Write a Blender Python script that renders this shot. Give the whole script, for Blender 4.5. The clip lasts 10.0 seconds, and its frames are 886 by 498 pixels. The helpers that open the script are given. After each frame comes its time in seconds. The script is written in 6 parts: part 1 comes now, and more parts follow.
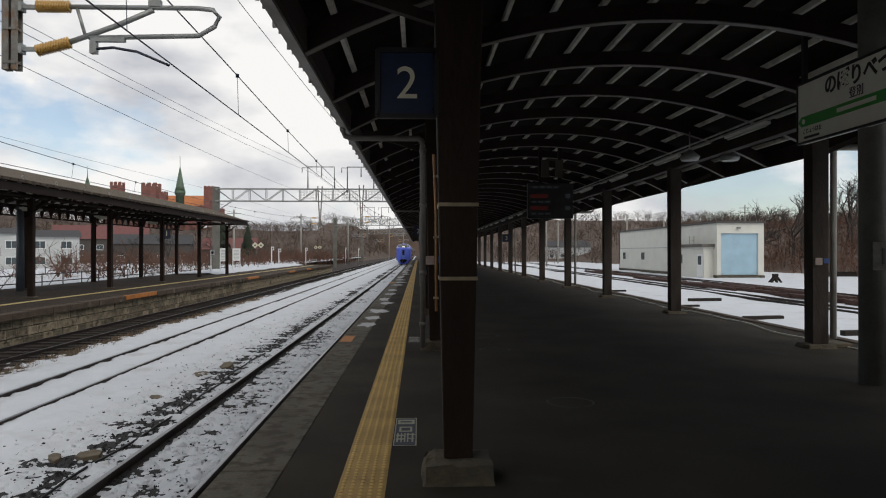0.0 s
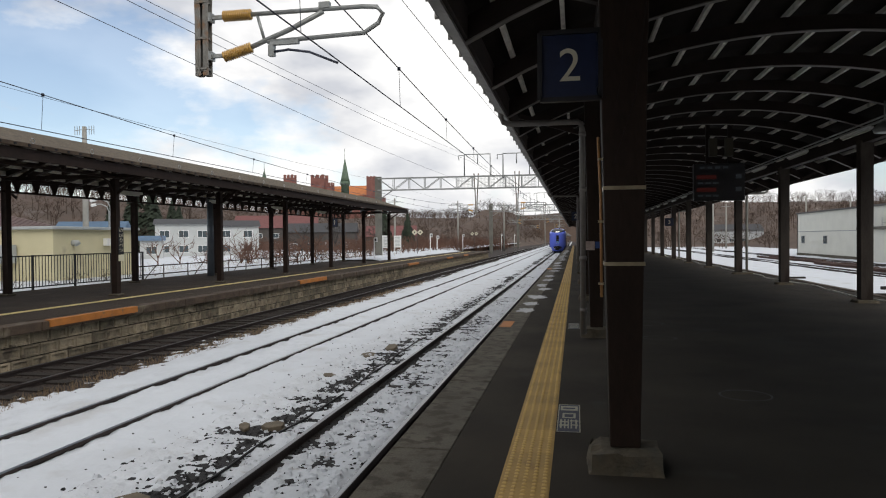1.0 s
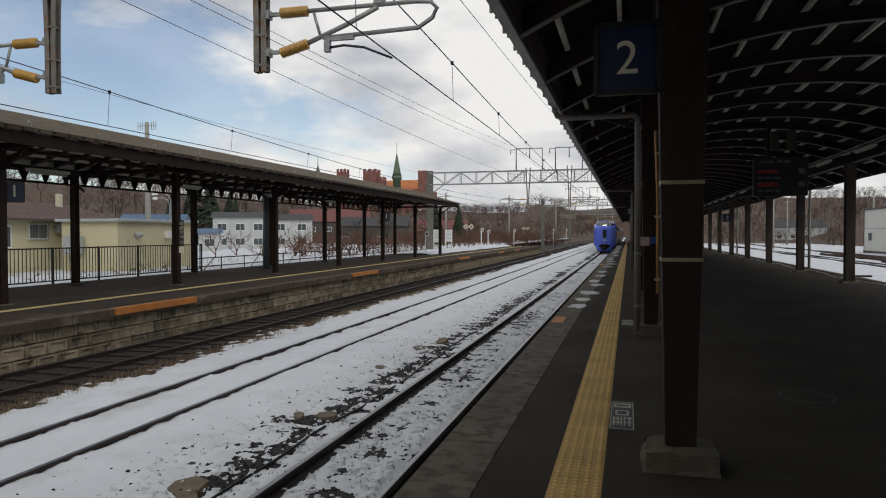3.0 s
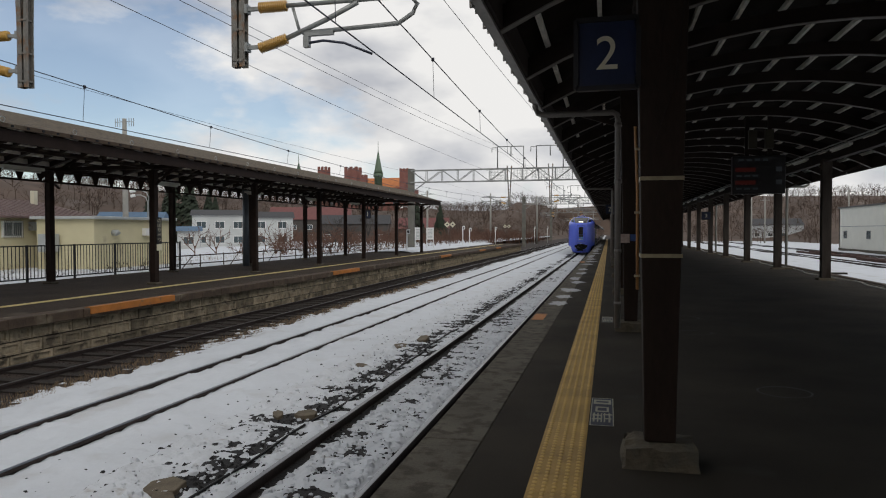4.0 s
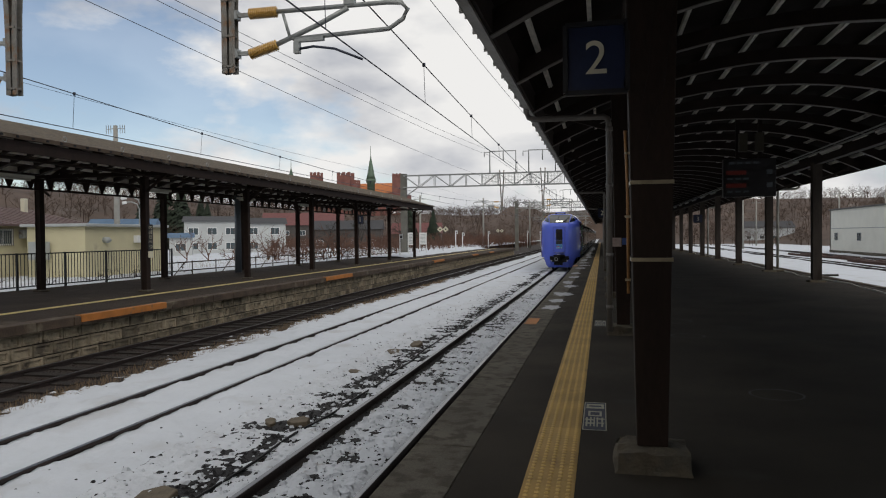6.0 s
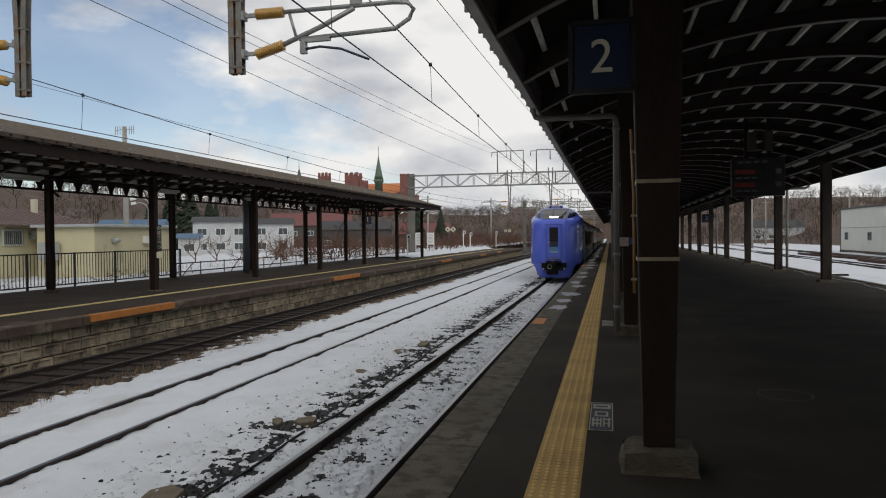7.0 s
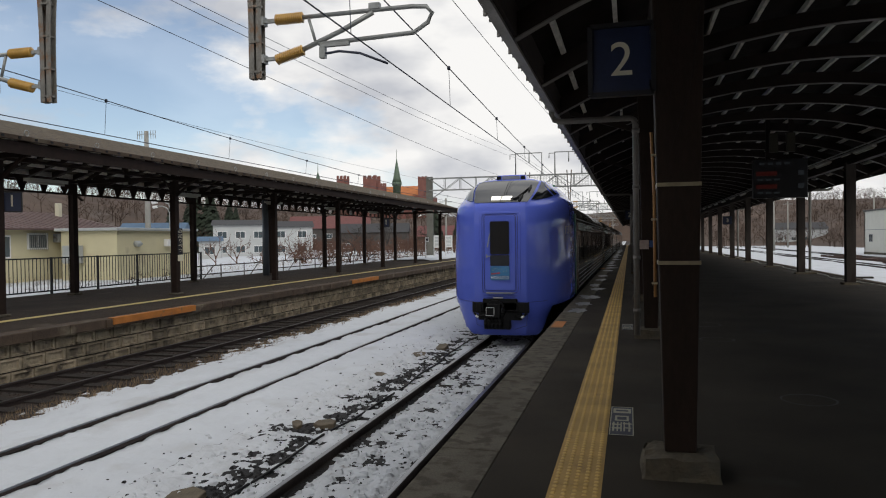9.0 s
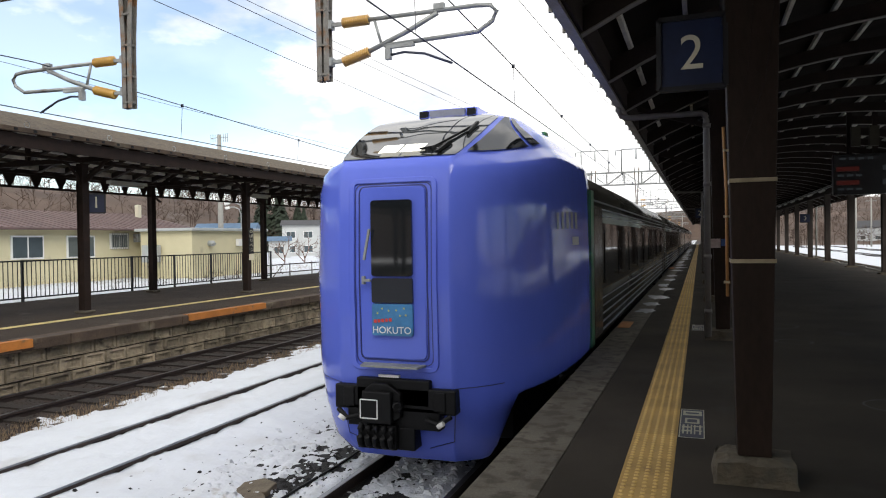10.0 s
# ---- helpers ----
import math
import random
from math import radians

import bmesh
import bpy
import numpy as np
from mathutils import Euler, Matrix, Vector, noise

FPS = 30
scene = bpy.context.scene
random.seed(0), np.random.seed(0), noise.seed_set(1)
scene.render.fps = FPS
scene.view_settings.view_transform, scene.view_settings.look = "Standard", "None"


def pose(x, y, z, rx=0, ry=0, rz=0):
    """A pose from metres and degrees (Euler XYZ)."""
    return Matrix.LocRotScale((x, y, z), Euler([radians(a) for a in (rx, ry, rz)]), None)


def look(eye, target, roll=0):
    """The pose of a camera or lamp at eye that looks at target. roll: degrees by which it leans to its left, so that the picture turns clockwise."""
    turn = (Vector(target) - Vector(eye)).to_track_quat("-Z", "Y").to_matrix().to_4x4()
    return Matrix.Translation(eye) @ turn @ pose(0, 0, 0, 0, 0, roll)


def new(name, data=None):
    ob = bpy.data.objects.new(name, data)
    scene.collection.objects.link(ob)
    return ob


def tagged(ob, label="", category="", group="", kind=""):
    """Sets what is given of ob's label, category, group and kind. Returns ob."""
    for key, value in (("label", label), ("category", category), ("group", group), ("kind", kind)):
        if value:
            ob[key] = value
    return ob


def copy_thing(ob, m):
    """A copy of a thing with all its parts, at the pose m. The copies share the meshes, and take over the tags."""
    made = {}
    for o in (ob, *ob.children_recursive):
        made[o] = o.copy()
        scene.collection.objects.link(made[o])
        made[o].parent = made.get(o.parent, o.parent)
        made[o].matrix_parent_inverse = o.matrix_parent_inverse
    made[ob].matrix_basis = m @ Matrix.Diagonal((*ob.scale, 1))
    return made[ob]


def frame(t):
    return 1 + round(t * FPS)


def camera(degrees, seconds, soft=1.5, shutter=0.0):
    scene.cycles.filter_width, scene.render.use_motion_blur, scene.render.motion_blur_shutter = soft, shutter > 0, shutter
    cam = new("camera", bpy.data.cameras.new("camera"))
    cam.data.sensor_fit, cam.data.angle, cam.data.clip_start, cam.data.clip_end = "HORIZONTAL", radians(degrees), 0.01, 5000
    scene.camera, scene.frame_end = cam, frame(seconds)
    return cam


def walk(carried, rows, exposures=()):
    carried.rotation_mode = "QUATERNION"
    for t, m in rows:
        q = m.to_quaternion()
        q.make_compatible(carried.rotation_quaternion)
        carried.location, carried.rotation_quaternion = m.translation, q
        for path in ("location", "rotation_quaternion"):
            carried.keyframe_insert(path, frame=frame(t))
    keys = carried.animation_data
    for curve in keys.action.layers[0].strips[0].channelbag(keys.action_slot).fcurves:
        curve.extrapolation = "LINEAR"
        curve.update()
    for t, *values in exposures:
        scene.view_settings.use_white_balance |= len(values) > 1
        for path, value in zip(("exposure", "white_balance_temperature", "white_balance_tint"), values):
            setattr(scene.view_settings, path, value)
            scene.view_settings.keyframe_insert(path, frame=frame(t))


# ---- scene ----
cam = camera(64.6, 10.0, 1.1)
PATH = [
    (0, (0.03, 0.016, 1.51), (0.099, 2.015, 1.518), -0.0),
    (0.5, (0.005, -0.018, 1.509), (-0.185, 1.973, 1.502), -0.2),
    (1.0, (-0.02, -0.002, 1.507), (-0.391, 1.963, 1.477), -0.5),
    (1.5, (-0.021, -0.009, 1.506), (-0.46, 1.941, 1.465), -0.5),
    (2, (-0.034, -0.015, 1.506), (-0.519, 1.925, 1.465), -0.3),
    (3.5, (-0.033, -0.023, 1.5), (-0.546, 1.909, 1.454), -0.1),
    (4, (-0.03, 0.02, 1.492), (-0.491, 1.965, 1.441), -0.1),
    (4.5, (-0.027, 0.027, 1.499), (-0.471, 1.977, 1.457), -0.3),
    (5, (-0.025, 0.041, 1.493), (-0.465, 1.991, 1.458), -0.5),
    (5.5, (-0.023, 0.03, 1.497), (-0.461, 1.981, 1.46), -0.5),
    (7, (-0.003, 0.05, 1.492), (-0.467, 1.995, 1.455), -0.6),
    (7.5, (0.0, 0.029, 1.494), (-0.474, 1.972, 1.457), -0.6),
    (8, (-0.001, 0.035, 1.492), (-0.482, 1.976, 1.457), -0.5),
    (8.5, (-0.007, 0.021, 1.506), (-0.497, 1.959, 1.472), -0.6),
    (9, (-0.009, 0.042, 1.501), (-0.523, 1.974, 1.472), -0.7),
    (9.5, (-0.027, -0.017, 1.51), (-0.637, 1.888, 1.483), -0.7),
    (10, (-0.011, 0.027, 1.492), (-0.699, 1.904, 1.464), -0.8),
]
EXPOSURES = [(0.0, 0.12), (0.5, 0.30), (1.0, 0.36), (1.5, 0.03), (2.0, -0.02), (8.5, 0.02), (9.0, 0.12), (9.5, 0.16), (10.0, 0.96)]
walk(cam, [(t, look(eye, target, roll)) for t, eye, target, roll in PATH], EXPOSURES)

# ---------------------------------------------------------------- world and sun
SUN_EL, SUN_AZ = radians(42), radians(145)
world = bpy.data.worlds.new("world")
scene.world = world
world.use_nodes = True
wt = world.node_tree
wt.nodes.clear()
w_out = wt.nodes.new("ShaderNodeOutputWorld")
w_bg = wt.nodes.new("ShaderNodeBackground")
w_bg.inputs["Strength"].default_value = 0.1
sky = wt.nodes.new("ShaderNodeTexSky")
sky.sky_type = "NISHITA"
sky.sun_disc = False
sky.dust_density, sky.ozone_density = 0.5, 1.2
sky.sun_elevation, sky.sun_rotation = SUN_EL, SUN_AZ
w_tc = wt.nodes.new("ShaderNodeTexCoord")
w_map = wt.nodes.new("ShaderNodeMapping")
w_map.inputs["Scale"].default_value = (1.6, 1.6, 3.6)
w_map.inputs["Location"].default_value = (0.35, 0.1, 0.0)
w_n1 = wt.nodes.new("ShaderNodeTexNoise")
w_n1.inputs["Scale"].default_value = 2.1
w_n1.inputs["Detail"].default_value = 8
w_n1.inputs["Roughness"].default_value = 0.55
w_r1 = wt.nodes.new("ShaderNodeValToRGB")
w_r1.color_ramp.elements[0].position, w_r1.color_ramp.elements[1].position = 0.38, 0.50
w_r1.color_ramp.elements[0].color = (0.20, 0.20, 0.20, 1)
w_n2 = wt.nodes.new("ShaderNodeTexNoise")
w_n2.inputs["Scale"].default_value = 2.6
w_n2.inputs["Detail"].default_value = 5
w_r2 = wt.nodes.new("ShaderNodeValToRGB")
w_r2.color_ramp.elements[0].position, w_r2.color_ramp.elements[1].position = 0.38, 0.56
w_r2.color_ramp.elements[0].color, w_r2.color_ramp.elements[1].color = (5.1, 5.25, 5.65, 1), (8.7, 8.6, 8.45, 1)
w_mix = wt.nodes.new("ShaderNodeMixRGB")


def w_math(op, a, b):
    n = wt.nodes.new("ShaderNodeMath")
    n.operation = op
    for v, i in ((a, 0), (b, 1)):
        if isinstance(v, float):
            n.inputs[i].default_value = v
        else:
            wt.links.new(v, n.inputs[i])
    return n


# cloud cover: thickest low in the north, opening to blue on both sides
w_sep = wt.nodes.new("ShaderNodeSeparateXYZ")
wt.links.new(w_tc.outputs["Generated"], w_sep.inputs[0])
w_dx = w_math("ADD", w_sep.outputs["X"], 0.12)
w_open = w_math("MULTIPLY", w_math("MINIMUM", w_math("MULTIPLY", w_dx.outputs[0], w_dx.outputs[0]).outputs[0], 0.3).outputs[0], -0.78)
w_high = w_math("MULTIPLY", w_math("MAXIMUM", w_math("SUBTRACT", w_sep.outputs["Z"], 0.38).outputs[0], 0.0).outputs[0], 0.9)
w_back = w_math("MULTIPLY", w_math("MAXIMUM", w_math("MULTIPLY", w_sep.outputs["Y"], -1.0).outputs[0], 0.0).outputs[0], 0.35)
w_sum = w_math("ADD", w_math("ADD", w_n1.outputs["Fac"], w_open.outputs[0]).outputs[0], w_math("ADD", w_math("ADD", w_high.outputs[0], w_back.outputs[0]).outputs[0], 0.06).outputs[0])
for a, b in ((w_tc.outputs["Generated"], w_map.inputs["Vector"]), (w_map.outputs[0], w_n1.inputs["Vector"]), (w_map.outputs[0], w_n2.inputs["Vector"]),
             (w_sum.outputs[0], w_r1.inputs["Fac"]), (w_n2.outputs["Fac"], w_r2.inputs["Fac"]), (w_r1.outputs["Color"], w_mix.inputs["Fac"]),
             (sky.outputs["Color"], w_mix.inputs["Color1"]), (w_r2.outputs["Color"], w_mix.inputs["Color2"]), (w_mix.outputs["Color"], w_bg.inputs["Color"]),
             (w_bg.outputs[0], w_out.inputs["Surface"])):
    wt.links.new(a, b)
sun = new("sun", bpy.data.lights.new("sun", "SUN"))
sun.data.energy, sun.data.angle, sun.data.color = 0.8, radians(30), (1.0, 0.97, 0.92)
sun.matrix_world = look((0, 0, 60), (60 * math.sin(SUN_AZ) * -1, 60 * math.cos(SUN_AZ) * -1, 60 - 60 * math.tan(SUN_EL)))


# ---------------------------------------------------------------- materials
def mat(name, col, rough=0.7, metal=0.0, var=0.25, scale=2.0, bump=0.15, bscale=30.0, stretch=(1, 1, 1), dirt=None, dirt_at=0.55, dirt_scale=1.2, per=0.0, spec=0.5):
    """A procedural surface: two scales of colour variation, fine relief, and patches of dirt."""
    m = bpy.data.materials.new(name)
    m.use_nodes = True
    nt = m.node_tree
    b = nt.nodes["Principled BSDF"]
    b.inputs["Roughness"].default_value, b.inputs["Metallic"].default_value = rough, metal
    b.inputs["Specular IOR Level"].default_value = spec
    tc = nt.nodes.new("ShaderNodeTexCoord")
    mp = nt.nodes.new("ShaderNodeMapping")
    mp.inputs["Scale"].default_value = stretch
    if per:
        # alike pieces take their texture from where each one lies
        oi = nt.nodes.new("ShaderNodeObjectInfo")
        shift = nt.nodes.new("ShaderNodeVectorMath")
        nt.links.new(tc.outputs["Object"], shift.inputs[0])
        nt.links.new(oi.outputs["Location"], shift.inputs[1])
        nt.links.new(shift.outputs[0], mp.inputs["Vector"])
    else:
        nt.links.new(tc.outputs["Object"], mp.inputs["Vector"])

    def noise_at(sc, detail=4):
        n = nt.nodes.new("ShaderNodeTexNoise")
        n.inputs["Scale"].default_value, n.inputs["Detail"].default_value = sc, detail
        nt.links.new(mp.outputs[0], n.inputs["Vector"])
        return n.outputs["Fac"]

    def mix(fac, c1, c2, blend="MIX"):
        n = nt.nodes.new("ShaderNodeMixRGB")
        n.blend_type = blend
        for v, i in ((fac, 0), (c1, 1), (c2, 2)):
            if isinstance(v, (float, int)):
                n.inputs[i].default_value = v
            elif isinstance(v, tuple):
                n.inputs[i].default_value = (*v, 1)
            else:
                nt.links.new(v, n.inputs[i])
        return n.outputs[0]

    def ramp(v, lo, hi):
        n = nt.nodes.new("ShaderNodeMapRange")
        n.inputs["From Min"].default_value, n.inputs["From Max"].default_value = lo, hi
        nt.links.new(v, n.inputs["Value"])
        return n.outputs[0]
    lo, hi = tuple(c * (1 - var) for c in col), tuple(min(1, c * (1 + var)) for c in col)
    c = mix(ramp(noise_at(scale), 0.3, 0.7), lo, hi)
    fine = noise_at(bscale, 6)
    c = mix(0.35 * min(1, var * 3), c, mix(ramp(fine, 0.3, 0.7), tuple(v * 0.6 for v in col), tuple(min(1, v * 1.3) for v in col)))
    if per:
        c = mix(ramp(oi.outputs["Random"], 0, 1), mix(1.0, c, (1 - per,) * 3, "MULTIPLY"), c)
    if dirt:
        c = mix(ramp(noise_at(dirt_scale, 8), dirt_at, dirt_at + 0.12), c, dirt)
    nt.links.new(c, b.inputs["Base Color"])
    if bump:
        bp = nt.nodes.new("ShaderNodeBump")
        bp.inputs["Strength"].default_value, bp.inputs["Distance"].default_value = bump, 0.02
        nt.links.new(fine, bp.inputs["Height"])
        nt.links.new(bp.outputs[0], b.inputs["Normal"])
    return m


def glow(name, col, strength):
    m = bpy.data.materials.new(name)
    m.use_nodes = True
    b = m.node_tree.nodes["Principled BSDF"]
    b.inputs["Base Color"].default_value = (*col, 1)
    b.inputs["Emission Color"].default_value = (*col, 1)
    b.inputs["Emission Strength"].default_value = strength
    return m


M_ASPHALT = mat("asphalt", (0.043, 0.036, 0.027), 0.92, var=0.45, scale=0.8, bump=0.35, bscale=160, dirt=(0.046, 0.042, 0.036), dirt_at=0.6, spec=0.15)
M_FARASPHALT = mat("far_asphalt", (0.050, 0.038, 0.029), 0.92, var=0.25, scale=0.7, bump=0.3, bscale=120, dirt=(0.085, 0.07, 0.055), dirt_at=0.6, spec=0.15)
M_CONC = mat("edge_concrete", (0.122, 0.108, 0.084), 0.9, var=0.35, scale=2.2, bump=0.4, bscale=55, dirt=(0.072, 0.062, 0.048), dirt_at=0.48, dirt_scale=7, spec=0.2)
M_TACTILE = mat("tactile_yellow", (0.47, 0.295, 0.085), 0.7, var=0.14, scale=3, bump=0.1, per=0.22, dirt=(0.27, 0.165, 0.055), dirt_at=0.6, dirt_scale=4)
M_DOT = mat("tactile_dot", (0.66, 0.44, 0.14), 0.65, var=0.12, scale=3, bump=0.1, per=0.15)
M_POST = mat("post_brown", (0.025, 0.0155, 0.011), 0.7, spec=0.2, var=0.35, scale=4, bump=0.2, bscale=45, stretch=(1, 1, 0.3), dirt=(0.045, 0.033, 0.026), dirt_at=0.66, dirt_scale=3)
M_BASE = mat("footing_concrete", (0.105, 0.086, 0.058), 0.95, var=0.4, scale=6, bump=0.8, bscale=30, dirt=(0.09, 0.08, 0.06), dirt_at=0.5, dirt_scale=5)
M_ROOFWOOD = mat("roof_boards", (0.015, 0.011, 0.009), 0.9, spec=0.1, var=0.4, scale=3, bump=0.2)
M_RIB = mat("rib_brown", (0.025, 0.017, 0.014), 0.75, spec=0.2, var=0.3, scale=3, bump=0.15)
M_PURLIN = mat("purlin_pale", (0.70, 0.67, 0.60), 0.45, var=0.25, scale=5, bump=0.1, dirt=(0.16, 0.14, 0.12), dirt_at=0.6, dirt_scale=2)
M_GUTTER = mat("gutter_metal", (0.25, 0.235, 0.215), 0.55, 0.3, var=0.35, scale=3, bump=0.15, dirt=(0.09, 0.075, 0.06), dirt_at=0.55)
M_PIPE = mat("drain_pipe", (0.16, 0.145, 0.13), 0.5, var=0.25, scale=4, bump=0.1)
M_SNOW = mat("snow", (0.565, 0.59, 0.625), 0.85, var=0.04, scale=1.5, bump=0.35, bscale=16, dirt=(0.49, 0.50, 0.515), dirt_at=0.56, dirt_scale=0.9)
M_TRACKSNOW = mat("trodden_snow", (0.57, 0.59, 0.62), 0.85, var=0.07, scale=2.5, bump=0.8, bscale=26, dirt=(0.40, 0.385, 0.37), dirt_at=0.635, dirt_scale=5.5)
M_WETBED = mat("wet_ballast", (0.013, 0.012, 0.012), 0.75, var=0.5, scale=5, bump=1.0, bscale=26, spec=0.3)
M_BALLAST = mat("ballast", (0.024, 0.0145, 0.0095), 0.95, var=0.5, scale=5, bump=1.0, bscale=22, dirt=(0.022, 0.017, 0.014), dirt_at=0.5, dirt_scale=2)
M_RAILSIDE = mat("rail_rust", (0.026, 0.016, 0.013), 0.8, var=0.4, scale=6, bump=0.3)
M_RAILTOP = mat("rail_head", (0.22, 0.225, 0.24), 0.32, 0.9, var=0.15, scale=4, bump=0.05)
M_SLEEPER = mat("sleeper", (0.016, 0.011, 0.008), 0.9, var=0.4, scale=5, bump=0.5)
M_STONE = mat("wall_block", (0.33, 0.27, 0.185), 0.9, var=0.5, scale=4, bump=0.9, bscale=22, per=0.6, dirt=(0.085, 0.068, 0.048), dirt_at=0.56, dirt_scale=4.5)
M_MORTAR = mat("wall_backing", (0.022, 0.018, 0.013), 0.95, var=0.4, scale=4, bump=0.5)
M_EARTH = mat("platform_earth", (0.066, 0.044, 0.029), 0.95, var=0.45, scale=3, bump=0.6, dirt=(0.14, 0.115, 0.08), dirt_at=0.58, dirt_scale=2)
M_YELLOW = mat("paint_yellow", (0.62, 0.49, 0.19), 0.7, var=0.2, scale=4, dirt=(0.13, 0.11, 0.08), dirt_at=0.62, dirt_scale=3)
M_ORANGE = mat("paint_orange", (0.42, 0.15, 0.025), 0.7, var=0.2, scale=4, dirt=(0.20, 0.11, 0.05), dirt_at=0.58, dirt_scale=5)
M_ROOFTILE = mat("roof_felt", (0.092, 0.069, 0.044), 0.95, var=0.45, scale=7, bump=0.8, bscale=24, dirt=(0.04, 0.032, 0.022), dirt_at=0.55, dirt_scale=5)
M_BLUE = mat("train_blue", (0.108, 0.155, 0.64), 0.09, var=0.05, scale=1.0, bump=0.5, bscale=2.4, stretch=(1, 1, 0.45), spec=0.36)
M_DARKBODY = mat("train_side_grey", (0.085, 0.080, 0.068), 0.22, 0.55, var=0.18, scale=2, bump=0.06, bscale=4, stretch=(1, 0.4, 1))
M_BLACK = mat("black_steel", (0.0045, 0.0045, 0.005), 0.5, spec=0.22, var=0.4, scale=8, bump=0.1)
M_GLASS = mat("dark_glass", (0.012, 0.014, 0.016), 0.04, var=0.05, scale=1, bump=0.0, spec=0.8)
M_GREY = mat("galvanised", (0.30, 0.31, 0.30), 0.5, 0.4, var=0.25, scale=4, bump=0.1, dirt=(0.17, 0.13, 0.10), dirt_at=0.62, dirt_scale=3)
M_PLASTER = mat("cream_plaster", (0.60, 0.545, 0.355), 0.9, var=0.08, scale=0.8, bump=0.1, dirt=(0.38, 0.33, 0.24), dirt_at=0.64, dirt_scale=0.7)
M_SHED = mat("shed_siding", (0.66, 0.65, 0.58), 0.8, var=0.06, scale=0.6, bump=0.08)
M_BROWNROOF = mat("brown_roof", (0.115, 0.074, 0.068), 0.7, var=0.25, scale=1.5)
M_WHITEWALL = mat("white_siding", (0.50, 0.51, 0.50), 0.8, var=0.08, scale=0.6)
M_HILL = mat("hill_ground", (0.085, 0.056, 0.040), 0.95, var=0.5, scale=0.09, bump=0.0, dirt=(0.20, 0.17, 0.15), dirt_at=0.66, dirt_scale=0.06)
M_TWIG = mat("bare_twigs", (0.072, 0.047, 0.034), 0.95, var=0.35, scale=0.1, bump=0.0)
M_RED = mat("castle_brick", (0.25, 0.11, 0.09), 0.9, var=0.2, scale=0.5)
M_SHUTTER = mat("shutter_blue", (0.36, 0.52, 0.62), 0.6, var=0.08, scale=1)


# ---------------------------------------------------------------- building helpers
def box(bm, x0, x1, y0, y1, z0, z1, mi=0):
    vs = [bm.verts.new(p) for p in ((x0, y0, z0), (x1, y0, z0), (x1, y1, z0), (x0, y1, z0), (x0, y0, z1), (x1, y0, z1), (x1, y1, z1), (x0, y1, z1))]
    for f in ((3, 2, 1, 0), (4, 5, 6, 7), (0, 1, 5, 4), (1, 2, 6, 5), (2, 3, 7, 6), (3, 0, 4, 7)):
        bm.faces.new([vs[i] for i in f]).material_index = mi
    return vs


def beam(bm, a, b, w, h=None, up=(0, 0, 1), mi=0):
    """A bar of section w by h from a to b."""
    h = w if h is None else h
    a, b = Vector(a), Vector(b)
    d = (b - a).normalized()
    up = Vector(up)
    if abs(d.dot(up)) > 0.98:
        up = Vector((0, 1, 0))
    s = d.cross(up).normalized()
    u = s.cross(d)
    vs = [bm.verts.new(p + s * i * w / 2 + u * j * h / 2) for p in (a, b) for i, j in ((-1, -1), (1, -1), (1, 1), (-1, 1))]
    for f in ((3, 2, 1, 0), (4, 5, 6, 7), (0, 1, 5, 4), (1, 2, 6, 5), (2, 3, 7, 6), (3, 0, 4, 7)):
        bm.faces.new([vs[i] for i in f]).material_index = mi


def tube(bm, pts, r, n=8, mi=0, cap=True):
    """A round bar through points; r is one radius or one for each point."""
    pts = [Vector(p) for p in pts]
    rs = r if isinstance(r, (list, tuple)) else [r] * len(pts)
    rings = []
    for i, p in enumerate(pts):
        d = (pts[min(i + 1, len(pts) - 1)] - pts[max(i - 1, 0)]).normalized()
        s = d.cross(Vector((0, 0, 1)) if abs(d.z) < 0.95 else Vector((0, 1, 0))).normalized()
        u = s.cross(d)
        rings.append([bm.verts.new(p + (s * math.cos(k * math.tau / n) + u * math.sin(k * math.tau / n)) * rs[i]) for k in range(n)])
    for q0, q1 in zip(rings, rings[1:]):
        for k in range(n):
            f = bm.faces.new((q0[k], q0[(k + 1) % n], q1[(k + 1) % n], q1[k]))
            f.material_index, f.smooth = mi, n > 5
    if cap:
        bm.faces.new(rings[0][::-1]).material_index = mi
        bm.faces.new(rings[-1]).material_index = mi


def prism(bm, outline, a, b, axis="y", mi=0):
    """An outline in two coordinates, drawn out along an axis from a to b."""
    def place(p, v):
        return {"y": (p[0], v, p[1]), "x": (v, p[0], p[1]), "z": (p[0], p[1], v)}[axis]
    r0, r1 = [bm.verts.new(place(p, a)) for p in outline], [bm.verts.new(place(p, b)) for p in outline]
    n = len(outline)
    for k in range(n):
        bm.faces.new((r0[k], r0[(k + 1) % n], r1[(k + 1) % n], r1[k])).material_index = mi
    bm.faces.new(r0[::-1]).material_index = mi
    bm.faces.new(r1).material_index = mi


def mesh_of(name, bm, *mats):
    bmesh.ops.recalc_face_normals(bm, faces=bm.faces)
    me = bpy.data.meshes.new(name)
    bm.to_mesh(me)
    bm.free()
    for m in mats:
        me.materials.append(m)
    return me


def part(name, bm, material, parent, label="", bevel=0.0):
    ob = new(name, mesh_of(name, bm, *(material if isinstance(material, (list, tuple)) else (material,))))
    if parent is not None:
        ob.parent = parent
    if label:
        ob["label"] = label
    if bevel:
        md = ob.modifiers.new("bevel", "BEVEL")
        md.width, md.segments, md.limit_method = bevel, 2, "ANGLE"
    return ob


